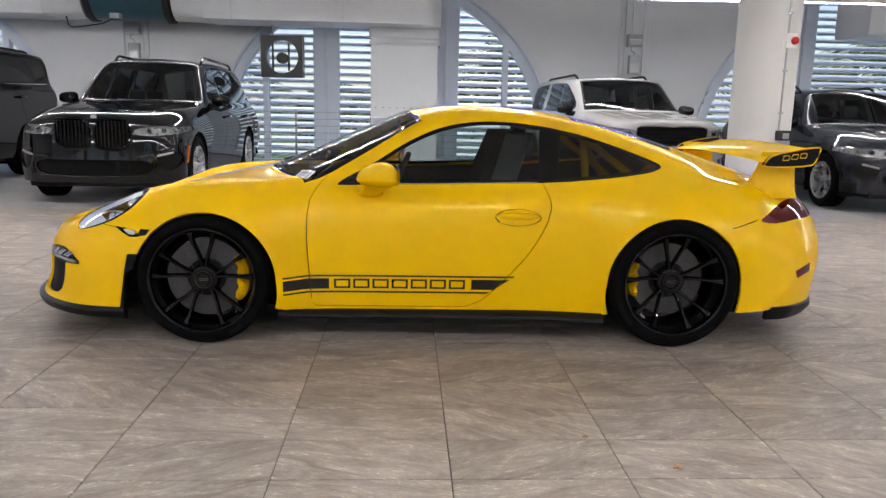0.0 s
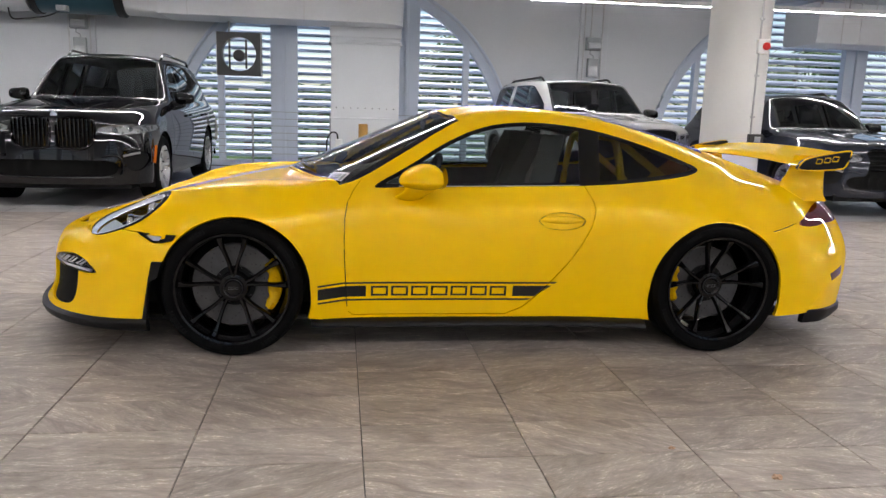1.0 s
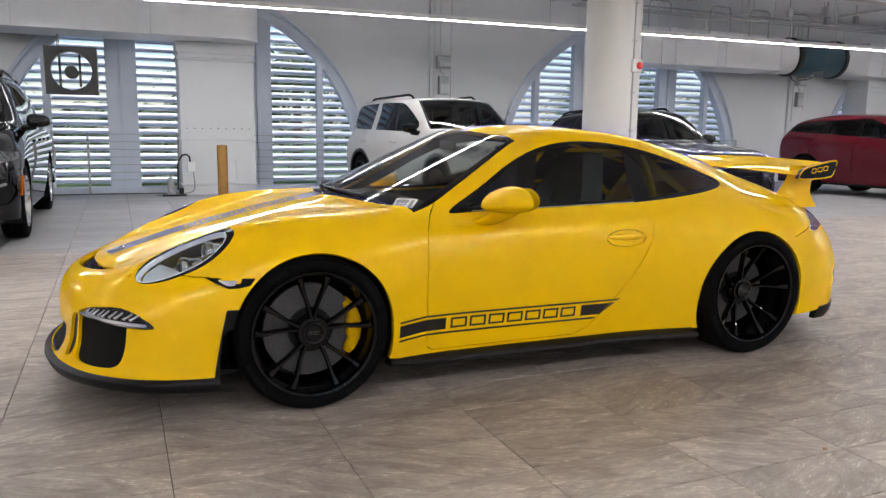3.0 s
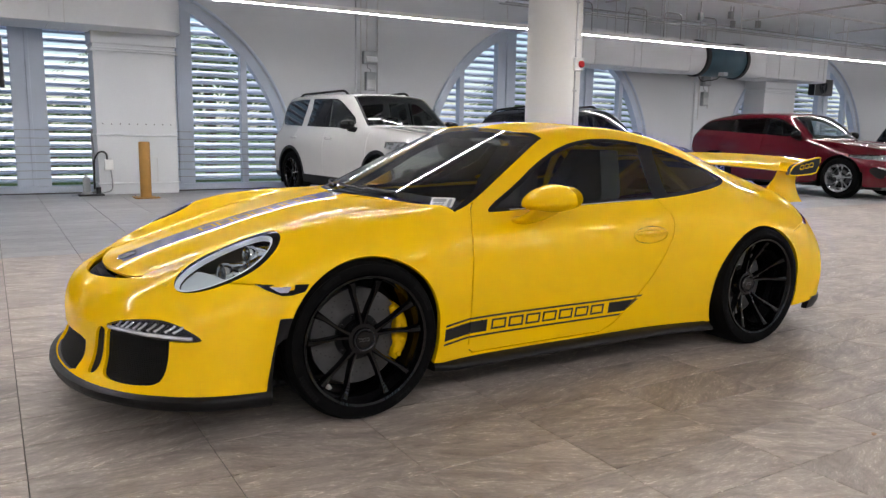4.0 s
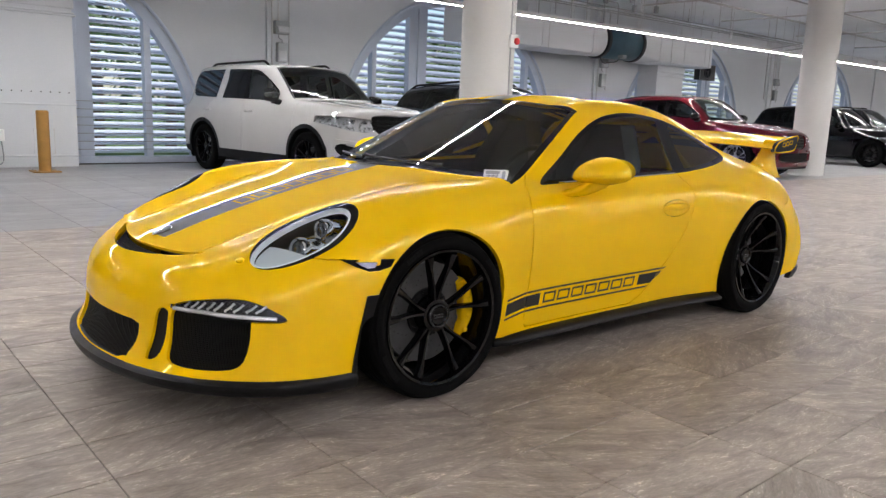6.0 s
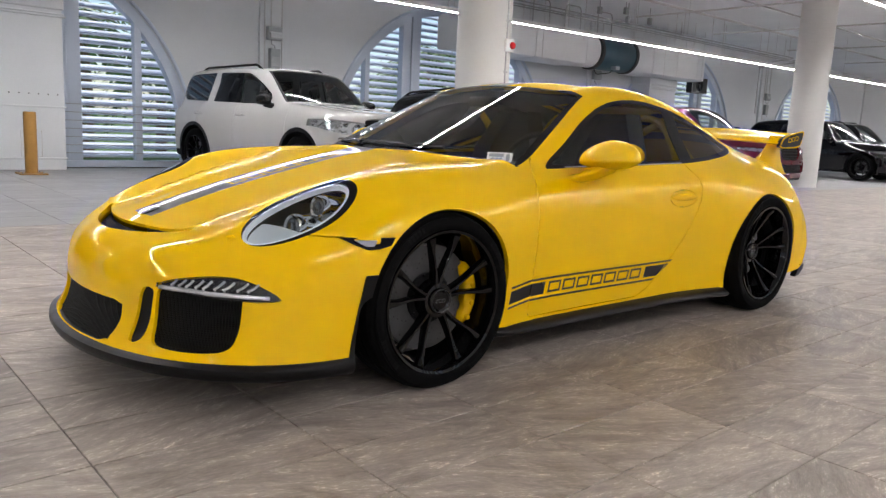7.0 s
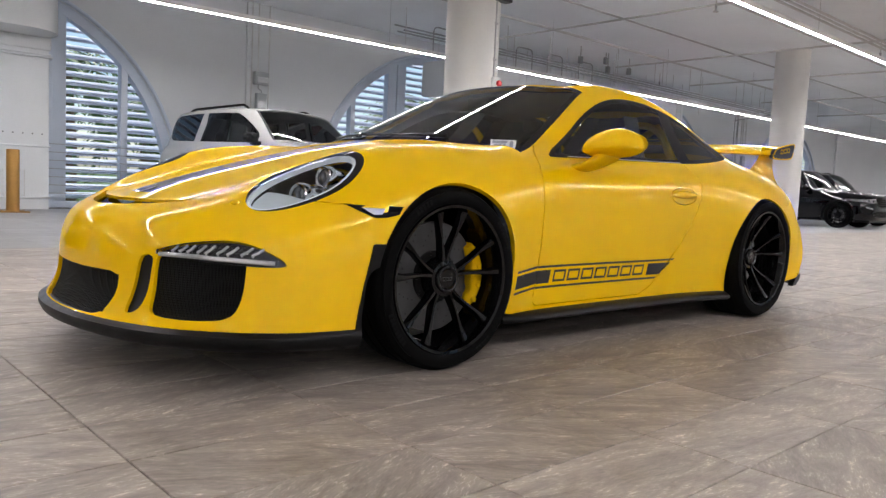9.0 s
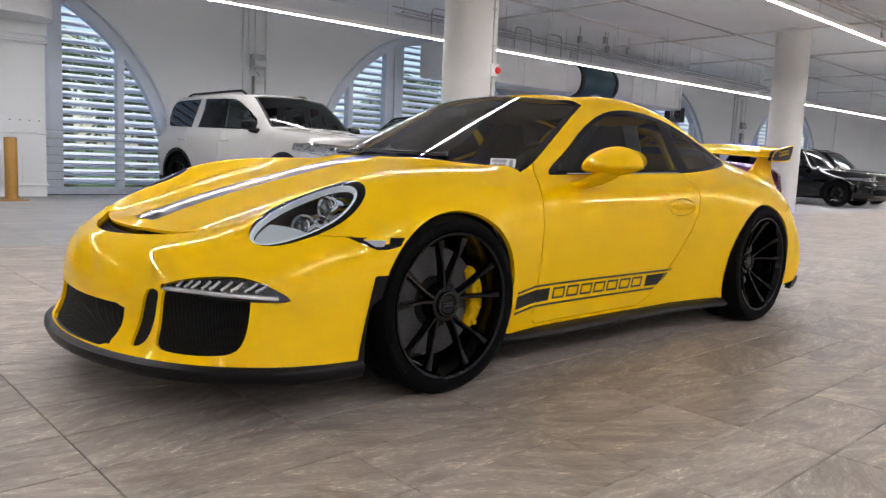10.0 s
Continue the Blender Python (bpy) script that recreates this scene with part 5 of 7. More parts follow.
    for p, q in zip(rings, rings[1:]):
        for j in range(10):
            bm.faces.new((p[j], q[j], q[(j + 1) % 10], p[(j + 1) % 10]))
    bm.faces.new(rings[0])
    bm.faces.new(rings[-1][::-1])
    bmesh.ops.recalc_face_normals(bm, faces=bm.faces)
    wing = part("rear_wing", bm, M_YELLOW, car, smooth=True, angle=50)
    for s in (-1, 1):
        bm = bmesh.new()
        out = smooth_poly([(2.975, .955), (3.05, .952), (3.235, .962), (3.262, .985), (3.285, 1.055), (3.27, 1.066), (3.14, 1.045), (3.02, 1.018), (2.985, .985)], 1)
        add_prism(bm, [tuple(p) for p in out], "y", s * 0.660, s * 0.690)
        plate = part("end_plate", bm, M_SATIN, wing, "black end plate")
        for k, x in enumerate((3.095, 3.143, 3.190)):
            z = 1.003 + .007 * k
            bm = bmesh.new()
            add_tube(bm, [(x + a + .25 * b, s * .6905, z + b) for a, b in ((-.016, -.012), (.014, -.012), (.016, -.006), (.016, .008), (.012, .013), (-.014, .013), (-.017, .008), (-.017, -.008))], .0028, 6, closed=True)
            part("raised_mark", bm, M_YELLOW, plate, smooth=True)
        bm = bmesh.new()
        add_tube(bm, [(p[0], s * .688, p[1]) for p in out], .0045, 6, closed=True)
        part("plate_edge", bm, M_YELLOW, plate, "thin yellow edge", smooth=True)
        bm = bmesh.new()
        rings = []
        for q in np.linspace(0, 1, 10):
            e = 1 - q
            x0, x1 = 3.00 - 0.12 * e ** 2, 3.20 + 0.05 * e ** 2
            z = 0.78 + (1.03 - 0.78) * q
            y = 0.545 + 0.055 * q
            w = 0.020 + 0.075 * e ** 2.5
            rings.append([bm.verts.new((x, s * (y + dy), z)) for x, dy in ((x0, 0), (x0 + 0.04, -w), (x1 - 0.05, -w), (x1, 0), (x1 - 0.05, w), (x0 + 0.04, w))])
        for p, q in zip(rings, rings[1:]):
            for j in range(6):
                bm.faces.new((p[j], q[j], q[(j + 1) % 6], p[(j + 1) % 6]))
        bmesh.ops.recalc_face_normals(bm, faces=bm.faces)
        part("wing_pedestal", bm, M_YELLOW, wing, smooth=True, angle=70)

    # cabin
    dash = bmesh.new()
    add_prism(dash, [(.50, .60), (.52, .83), (.72, .845), (.86, .80), (.90, .70), (.84, .60)], "y", -0.66, 0.66)
    part("dashboard", dash, M_LEATHER, car)
    box("cabin_floor", (0.46, 2.70, -0.70, 0.70, 0.17, 0.24), M_LINER, car, bevel=0.01)
    for s in (-1, 1):
        seat = new("bucket_seat")
        seat.parent = car
        bm = bmesh.new()
        rings = []
        for q in np.linspace(0, 1, 13):
            x, z = 1.44 + 0.24 * q, 0.42 + 0.68 * q
            w = 0.25 * (1 - 0.08 * q) * (1 if q < 0.68 else max(0.5, 1 - 1.5 * (q - 0.68)))
            d = 0.09
            rings.append([bm.verts.new((x + dx, s * 0.36 + dy, z)) for dx, dy in ((-d, -w), (0.0, -w * .8), (0.0, w * .8), (-d, w), (0.04, w * 1.02), (0.07, w * .5), (0.07, -w * .5), (0.04, -w * 1.02))])
        for p, q in zip(rings, rings[1:]):
            for j in range(8):
                bm.faces.new((p[j], q[j], q[(j + 1) % 8], p[(j + 1) % 8]))
        bm.faces.new(rings[0])
        bm.faces.new(rings[-1][::-1])
        bmesh.ops.recalc_face_normals(bm, faces=bm.faces)
        part("backrest", bm, M_LEATHER, seat, smooth=True, angle=60)
        box("seat_cushion", (0.98, 1.50, s * 0.36 - 0.26, s * 0.36 + 0.26, 0.30, 0.47), M_LEATHER, seat, bevel=0.05)
    cage = new("roll_cage")
    cage.parent = car
    for pts in (bend([(2.03, -.58, .30), (2.04, -.56, .80), (2.04, -.42, 1.09), (2.04, .42, 1.09), (2.04, .56, .80), (2.03, .58, .30)], .12), [(2.05, -.40, 1.08), (2.45, -.46, .78)], [(2.05, .40, 1.08), (2.45, .46, .78)], [(2.05, -.38, 1.06), (2.40, .40, .76)], [(2.04, -.55, .66), (2.04, .55, .66)]):
        bm = bmesh.new()
        add_tube(bm, pts, 0.021, 10)
        part("bar", bm, M_YELLOW, cage, "yellow steel bar", smooth=True)
    bm = bmesh.new()
    ring = [(0.98 + 0.17 * math.sin(a) * 0.42, -0.36 + 0.18 * math.cos(a), 0.80 + 0.17 * math.sin(a)) for a in np.linspace(0, 2 * math.pi, 33)[:-1]]
    add_tube(bm, ring, 0.015, 8, closed=True)
    for a in (0.2, math.pi - 0.2, -math.pi / 2):
        add_tube(bm, [(0.955, -0.36, 0.79), (0.98 + 0.07 * math.sin(a), -0.36 + 0.18 * math.cos(a), 0.80 + 0.17 * math.sin(a))], 0.014, 8)
    part("steering_wheel", bm, M_LEATHER, car, smooth=True)
    bm = bmesh.new()
    add_box(bm, 0.985, 1.0, -0.11, 0.11, 1.10, 1.155, 0.01)
    part("inner_mirror", bm, M_LINER, car)
    glass_pts = np.array(sk.v)
    glass_pts = glass_pts[(glass_pts[:, 0] > .1) & (glass_pts[:, 0] < 1.1) & (glass_pts[:, 2] > .8)]
    for y0, y1 in ((-0.42, 0.12), (0.10, 0.56)):
        bm = bmesh.new()
        pts = []
        for t in np.linspace(0, 1, 8):
            y = y0 + (y1 - y0) * t
            xx = 0.275 + 0.52 * y * y + 0.02 * t
            k = np.argmin((glass_pts[:, 0] - xx) ** 2 + (glass_pts[:, 1] - y) ** 2)
            pts.append((xx, y, glass_pts[k, 2] + 0.012))
        add_tube(bm, pts, [0.010] + [0.006] * 7, 6)
        part("wiper", bm, M_BLACKPLASTIC, car, smooth=True)
    bm = bmesh.new()
    add_lathe(bm, [(0.0, 0.0055), (0.03, 0.005), (0.034, 0.0)], 24)
    for v in bm.verts:
        x, y, z = v.co
        v.co = (-0.775 + x * 1.2, y * 0.9, 0.6145 + z + 0.335 * (x * 1.2) + 0.001)
    part("lid_badge", bm, M_CHROME, car, "small shield-shaped badge", smooth=True)
    return car


sports_car()


# ---- parked cars along the wall ----
def suv(name, label, at, mat, rz=90, fo=0.9, wb=2.86, ro=1.0, w=0.95, H=1.75, r=0.37, hood0=0.98, hood1=1.12, belt0=1.08, belt1=1.16, cowl=0.52, top=1.30, roofend=None, glassfoot=None, rake=0.0,
        sill=0.26, clad=False, rails=None, rim=None, style=(10, 0.2), grille="bars", dark_rear=True, bow=0.26, gw=0.42, chrome=False, amber=False, trim=False, roofw=.645, cpillar=False, screenw=.785, cwide=.055, lamph=1.0, head=.12):
    """A tall estate car: lofted body, cut windows, lamps, grille, wheels, mirrors and rails. Local x runs from front axle to tail."""
    car = thing(name, label, "car", at=at, rz=rz)
    xr = wb + ro
    roofend = roofend if roofend is not None else xr - 0.42
    glassfoot = glassfoot if glassfoot is not None else xr - 0.16
    R = r + 0.055
    rows = [[] for _ in range(8)]
    yf = (0, .42, .68, .84, .93, .975, .992, .985)

    def face(xc, z, xe, ze, spread):
        k = (0, .03, .12, .30, .50, .68, .85, 1)
        q = (0, 0, 0, .05, .2, .4, .7, 1)
        for j in range(8):
            rows[j].append((xc + (xe - xc) * k[j], yf[j] * w * spread, z + (ze - z) * q[j]))

    def section(x, zc, yr, zr, yb, zb, zm, zs, push=0.0):
        for j, (y, z) in enumerate(((0, zc), (yr * 0.6, zc - 0.3 * (zc - zr)), (yr, zr), (yb, zb), (.955 * w, zb - .10), (w, zm), (.985 * w, .52), (.955 * w, zs))):
            rows[j].append((x + push * (y / w) ** 2, y, z))

    face(-fo, sill, -R - .03, sill, .97)
    face(-fo - .01, .48, -R - .03, .36, .985)
    face(-fo + .01, .70, -R - .02, .46, .985)
    face(-fo + .04, hood0 - .10, -R - .01, .56, .975)
    for j, (x, y, z) in enumerate(((-fo + .12, 0, hood0), (-fo + .13, .40, hood0 - .005), (-fo + .19, .68, hood0 - .03), (-fo + .30, .83, hood0 - .08), (-R - .05, .93, hood0 - .16), (-R + .03, .975, hood0 - .24), (-R + .05, .99, .6), (-R + .05, .985, .5))):
        rows[j].append((x, y * w, z))
    section(-.22, hood0 + (hood1 - hood0) * .55, .70 * w, hood0 + (hood1 - hood0) * .5, .86 * w, hood0 + (hood1 - hood0) * .35 - .03, .80, .4, .05)
    section(cowl - .30, hood1 - .02, .75 * w, hood1 - .035, .88 * w, belt0 - .015, .80, .35, .12)
    section(cowl, hood1 + .01, .79 * w, hood1 - .01, .90 * w, belt0, .80, sill, .16)
    mid = (cowl + top) / 2
    section(mid, (hood1 + H) / 2 + .055, .73 * w, (hood1 + H) / 2 + .0, .90 * w, belt0 + .01, .80, sill, .10)
    section(top, H - .03, (roofw + .005) * w, H - .085, .89 * w, belt0 + .025, .80, sill, .06)
    section((top + roofend) / 2, H, roofw * w, H - .055, .89 * w, (belt0 + belt1) / 2 + .01, .82, sill)
    section(roofend - .02, H - .035 - rake, (roofw - .025) * w, H - .095 - rake, .875 * w, belt1, .84, sill + .02, -.06)
    section(glassfoot, belt1 + .02 - rake * .2, (roofw + .03) * w, belt1 - .01 - rake * .2, .85 * w, belt1 - .06, .84, .34, -.12)
    face(xr - .03, .86, wb + R + .02, .56, .965)
    face(xr, .60, wb + R + .03, .46, .98)
    face(xr - .01, .45, wb + R + .03, .36, .98)
    face(xr - .06, sill + .04, wb + R + .03, sill + .06, .95)
    dlo = smooth_poly([(cowl + .22, belt0 + .03), (top + .12, H - .155), (top + .5, H - .115), (roofend - .35, H - .125 - rake * .6), (roofend + (.0 if dark_rear else -.2), H - .17 - rake), (glassfoot - .22, belt1 + .045), (roofend - .3, belt1 + .03), ((cowl + roofend) / 2, (belt0 + belt1) / 2 + .03)], 2)
    glass = lambda x: np.where((np.abs(x[:, 1]) > .56 * w) & (x[:, 2] > belt0 - .05), sdf(x[:, 0], x[:, 2], dlo), 1.0)
    pil = [top + .48 + .0, top + 1.32]

    def pillars(x):
        return np.minimum(np.abs(x[:, 0] - pil[0] - .06 * (x[:, 2] - belt0)) - .05, np.abs(x[:, 0] - pil[1] + (.30 if cpillar else .12) * (x[:, 2] - belt0)) - cwide)

    def screen(x, inset=0.0):
        ay = np.abs(x[:, 1])
        f = np.maximum(np.maximum(cowl + .02 + .20 * (ay / w) ** 2 + inset - x[:, 0], x[:, 0] - (top - head + .10 * (ay / w) ** 2 - inset)), ay - (screenw * w - .145 * (x[:, 0] - cowl) / (top - cowl)) + inset)
        return np.where(x[:, 2] > hood1 - .08, f, 1.0)

    def tailglass(x):
        ay = np.abs(x[:, 1])
        f = np.maximum(np.maximum(roofend + .02 - x[:, 0], x[:, 2] * 0 + belt1 + .02 - x[:, 2]), ay - (roofw - .04) * w)
        return np.where(x[:, 0] > roofend - .2, f, 1.0)

    sk = Skin(rows, 0.026, 0.026, curve=easy, fair=(14, 8), panes=((screen, 2, 0.035), (glass, 1, 0.025)))

    def arch(x, grow=0.0):
        f = np.minimum(np.hypot(x[:, 0], x[:, 2] - r), np.hypot(x[:, 0] - wb, x[:, 2] - r)) - R - grow - 0.02 * np.clip((r - x[:, 2]) / .2, 0, 1)
        return np.where(np.abs(x[:, 1]) > .5 * w, f, 1.0)

    nose = lambda x, poly: np.where(x[:, 0] < -.18, sdf(np.abs(x[:, 1]), x[:, 2], poly), 1.0)
    lamp = smooth_poly([(.47 * w, hood0 - .15), (.70 * w, hood0 - .115), (.96 * w, hood0 - .11 + .02 * (lamph - 1)), (1.02 * w, hood0 - .15), (.92 * w, hood0 - .15 - .065 * lamph), (.62 * w, hood0 - .15 - .085 * lamph), (.48 * w, hood0 - .15 - .06 * lamph)], 1)
    g0, g1 = hood0 - .045, hood0 - (.43 if grille == "kidney" else .36)
    if grille == "kidney":
        gr = smooth_poly([(.03, g0), (.41 * w, g0), (.445 * w, g0 - .10), (.41 * w, g1 + .03), (.05, g1 + .03), (.03, g1 + .1)], 2)
    elif grille == "spindle":
        gr = smooth_poly([(0, g0), (.45 * w, g0 - .02), (.36 * w, g0 - .22), (.52 * w, .40), (0, .40), (-.05, .6)], 1)
    else:
        gr = smooth_poly([(-.1, g0 - .02), (gw * w * 1.05, g0 - .02), (gw * w * 1.12, g0 - .1), (gw * w * .95, g1), (-.1, g1)], 2)
    low = smooth_poly([(-.1, .54), (.3 * w, .54), (.60 * w, .54), (.70 * w, .47), (.62 * w, .37), (.3 * w, .36), (-.1, .36)], 1)
    fogp = smooth_poly([(.70 * w, .60), (.84 * w, .63), (.95 * w, .64), (.97 * w, .54), (.90 * w, .43), (.80 * w, .42), (.75 * w, .48)], 1)
    tail = smooth_poly([(xr - .30, belt1 - .10), (xr - .05, belt1 - .05), (xr + .1, belt1 - .1), (xr + .1, belt1 - .30), (xr - .12, belt1 - .30), (xr - .22, belt1 - .22)], 1)
    tl = lambda x: np.where(np.abs(x[:, 1]) > .45 * w, sdf(x[:, 0], x[:, 2], tail), 1.0)
    d1, d2, d3 = cowl - .05, pil[0], wb - .05
    vline = lambda x, a, lean=0.0: x[:, 0] - a - lean * (x[:, 2] - .8)
    for f in (arch, lambda x: arch(x, .055), glass, lambda x: glass(x) + .02, pillars, screen, lambda x: screen(x, .03), tailglass, lambda x: nose(x, lamp), lambda x: nose(x, gr), lambda x: nose(x, low), lambda x: nose(x, fogp), tl):
        sk.cut(f)
    dz = sill + .14
    sk.cut(lambda x: x[:, 2] - dz, (-.9, xr - .1, .5 * w, 2, sill, dz + .2))
    for wgap in (-.004, .004):
        for a in (d1, d2):
            sk.cut(lambda x: vline(x, a) + wgap, (0.1, wb, .6 * w, 2, dz - .1, belt1 + .05))
        sk.cut(lambda x: vline(x, d3, -.35) + wgap, (1.2, wb + .5, .6 * w, 2, dz - .1, belt1 + .05))
    c = sk.centres()
    zone = np.full(len(c), "body", dtype=object)
    ay = np.abs(c[:, 1])
    flank = (ay > .6 * w) & (c[:, 2] > dz) & (c[:, 2] < belt1 + .05)
    zone[flank & (c[:, 0] > d1) & (c[:, 0] < d2)] = "front_door"
    zone[flank & (c[:, 0] > d2) & (vline(c, d3, -.35) < 0)] = "rear_door"
    if clad:
        zone[(c[:, 2] < dz) & (c[:, 0] > -fo + .25)] = "clad"
        zone[(arch(c, .055) < 0)] = "clad"
    gap = flank & (np.minimum(np.minimum(np.abs(vline(c, d1)), np.abs(vline(c, d2))), np.abs(vline(c, d3, -.35))) < .004)
    zone[gap] = "gap"
    zone[tl(c) < 0] = "tail"
    zone[nose(c, lamp) < 0] = "lamp"
    zone[nose(c, low) < 0] = "low"
    zone[nose(c, fogp) < 0] = "fog"
    zone[nose(c, gr) < 0] = "grille"
    zone[screen(c) < 0] = "frit"
    zone[screen(c, .03) < 0] = "screen"
    zone[tailglass(c) < 0] = "tailglass"
    g = glass(c)
    zone[g < 0] = "surround"
    zone[(g < -.02) & (pillars(c) > 0)] = "glass"
    if cpillar:
        zone[(zone == "surround") & (pillars(c) < 0) & (c[:, 0] > pil[1] - .2)] = "body"
    zone[arch(c) < 0] = "void"
    pick = lambda *names: [i for i in range(len(zone)) if zone[i] in names]
    half = lambda s, *names: [i for i in pick(*names) if c[i, 1] * s > 0]
    sk.sheet("body_shell", pick("body"), mat, car, rim=.03)
    sk.sheet("windscreen", pick("screen"), M_GLASS, car)
    sk.sheet("windscreen_border", pick("frit"), M_SATIN, car)
    sk.sheet("rear_window", pick("tailglass"), M_DARKGLASS, car)
    gob = sk.sheet("grille", pick("grille"), M_MESH, car, "black grille", push=-.03)
    sk.sheet("lower_grille", pick("low"), M_MESH, car, push=-.03)
    if clad:
        sk.sheet("cladding", pick("clad"), M_SATIN, car, "dark plastic lower cladding", rim=.03, push=.006)
    xs = np.array(sk.v)
    xs = xs[xs[:, 0] < 0]
    top_pts = np.array(sk.v)
    top_pts = top_pts[(top_pts[:, 0] < cowl) & (top_pts[:, 2] > hood0 - .12)]

    def nose_x(y, z):
        return xs[np.argmin(np.abs(xs[:, 1] - y) + np.abs(xs[:, 2] - z)), 0]
    bar_mat = M_CHROME if chrome else M_GLOSSBLACK
    if grille == "kidney":
        for s in (-1, 1):
            for k in range(9):
                y = s * (.055 + k * (.405 * w - .055) / 8)
                bm = bmesh.new()
                add_box(bm, nose_x(y, g0 - .12) - .004, nose_x(y, g0 - .12) + .03, y - .009, y + .009, g1 + .05, g0 - .02, .004)
                part("grille_bar", bm, M_GLOSSBLACK, gob)
            rimline = [(nose_x(s * a, b) - .004, s * a, b) for a, b in smooth_poly([(.03, g0), (.41 * w, g0), (.445 * w, g0 - .10), (.41 * w, g1 + .03), (.05, g1 + .03), (.03, g1 + .1)], 2)]
            bm = bmesh.new()
            add_tube(bm, rimline, .013, 6, closed=True)
            part("grille_frame", bm, M_GLOSSBLACK, gob, "rounded black grille frame", smooth=True)
    else:
        nb = 5
        for k in range(nb):
            z = g1 + .03 + (g0 - g1 - .08) * k / (nb - 1)
            hw = gw * w * (1.0 - .08 * abs(k - 3) / 3) - .03
            bm = bmesh.new()
            pts = [(nose_x(y, z) + .012, y, z) for y in np.linspace(-hw, hw, 9)]
            add_tube(bm, pts, .011, 6)
            part("grille_bar", bm, bar_mat if k in (0, nb - 1) else M_SATIN, gob, smooth=True)
    bm = bmesh.new()
    add_lathe(bm, [(0, .008), (.035, .006), (.04, 0)], 20, "x")
    for v in bm.verts:
        v.co = (nose_x(0, hood0 - .03) - .006 - v.co.x, v.co.y, hood0 - (.03 if grille == "kidney" else .17) + v.co.z)
    part("front_badge", bm, M_CHROME, car, "small round badge", smooth=True)
    for s in (-1, 1):
        fd = sk.sheet("front_door", half(s, "front_door"), mat, car, rim=.012)
        rd = sk.sheet("rear_door", half(s, "rear_door"), mat, car, rim=.012)
        sk.sheet("window_surround", half(s, "surround"), M_GLOSSBLACK, car, "black window surround", rim=.008)
        gl = half(s, "glass")
        sk.sheet("front_window", [i for i in gl if c[i, 0] < pil[0]], M_GLASS, fd)
        sk.sheet("rear_door_window", [i for i in gl if pil[0] < c[i, 0] < pil[1]], M_DARKGLASS, rd)
        sk.sheet("quarter_window", [i for i in gl if c[i, 0] > pil[1]], M_DARKGLASS, car)
        hl = sk.sheet("headlamp", half(s, "lamp"), M_LAMPBACK, car, "head lamp with clear lens and grey housing", push=-.03)
        sk.sheet("lens", half(s, "lamp"), M_LENS, hl, push=.002)
        for k in range(2):
            y, z = s * w * (.64 + .15 * k), hood0 - .178 + .008 * k
            bm = bmesh.new()
            add_lathe(bm, [(.0, .012), (.018, .010), (.022, 0), (.026, -.004), (.026, .03)], 16, "x", (nose_x(y, z) + .012, y, z))
            part("lamp_unit", bm, M_LENSBALL, hl, "round glass lamp unit", smooth=True)
        bm = bmesh.new()
        pts = [(nose_x(s * q * w, z) + .008, s * q * w, z) for q, z in ((.53, hood0 - .15), (.62, hood0 - .137), (.72, hood0 - .128), (.82, hood0 - .125))]
        add_tube(bm, pts, .006, 6)
        part("lamp_strip", bm, M_LAMPMID, hl, smooth=True)
        if amber:
            bm = bmesh.new()
            add_tube(bm, [(-R - .075, s * (.985 * w), .50), (-R - .06, s * (.995 * w), .60), (-R - .03, s * (1.0 * w), .70)], .016, 8)
            part("side_reflector", bm, M_AMBER, car, "amber side reflector", smooth=True)
        if trim:
            bm = bmesh.new()
            add_tube(bm, [(cowl + .35, s * .897 * w, belt0 + .02), ((cowl + roofend) / 2, s * .90 * w, (belt0 + belt1) / 2 + .02), (roofend - .25, s * .885 * w, belt1 + .02)], .010, 6)
            part("belt_trim", bm, M_CHROME, car, "thin bright trim under the windows", smooth=True)
        fg = sk.sheet("air_curtain", half(s, "fog"), M_SATIN, car, "black side intake", push=-.025)
        bm = bmesh.new()
        pts = [(nose_x(s * q * w, .59) + .004, s * q * w, .59 + .02 * k) for k, q in enumerate((.72, .80, .88))]
        add_tube(bm, pts, .014, 6)
        part("fog_lamp", bm, M_LAMPMID, fg, smooth=True)
        for nm, line, rad in (("bumper_blade", ((.50, .585), (.66, .60), (.715, .55), (.735, .46), (.70, .38)), .016), ("bumper_blade", ((.72, .655), (.84, .675), (.95, .69)), .012), ("grille_rim", ((.0, .345), (.3, .345), (.62, .355)), .012)):
            bm = bmesh.new()
            add_tube(bm, bend([(nose_x(s * q * w, z) - .002, s * q * w, z) for q, z in line], .05), rad, 8)
            part(nm, bm, mat, car, smooth=True, angle=70)
        for q in (.30, .62):
            bm = bmesh.new()
            pts = []
            for x in np.linspace(-fo + .20, cowl - .12, 10):
                y = s * w * (q + .05 * x)
                k = np.argmin((top_pts[:, 0] - x) ** 2 + (top_pts[:, 1] - y) ** 2)
                pts.append((x, y, top_pts[k, 2] - .008))
            add_tube(bm, pts, [.006] + [.016] * 8 + [.006], 8)
            part("bonnet_crease", bm, mat, car, smooth=True, angle=70)
        sk.sheet("tail_lamp", half(s, "tail"), M_TAIL, car, "red tail lamp")
        for xh in (d2 - .22, d3 - .12):
            y = s * (w - .012)
            bm = bmesh.new()
            add_box(bm, xh - .11, xh + .11, min(y, y + s * .035), max(y, y + s * .035), belt0 - .155, belt0 - .12, .012)
            part("door_handle", bm, mat if not chrome else M_CHROME, fd if xh < d2 else rd, smooth=True)
        bm = bmesh.new()
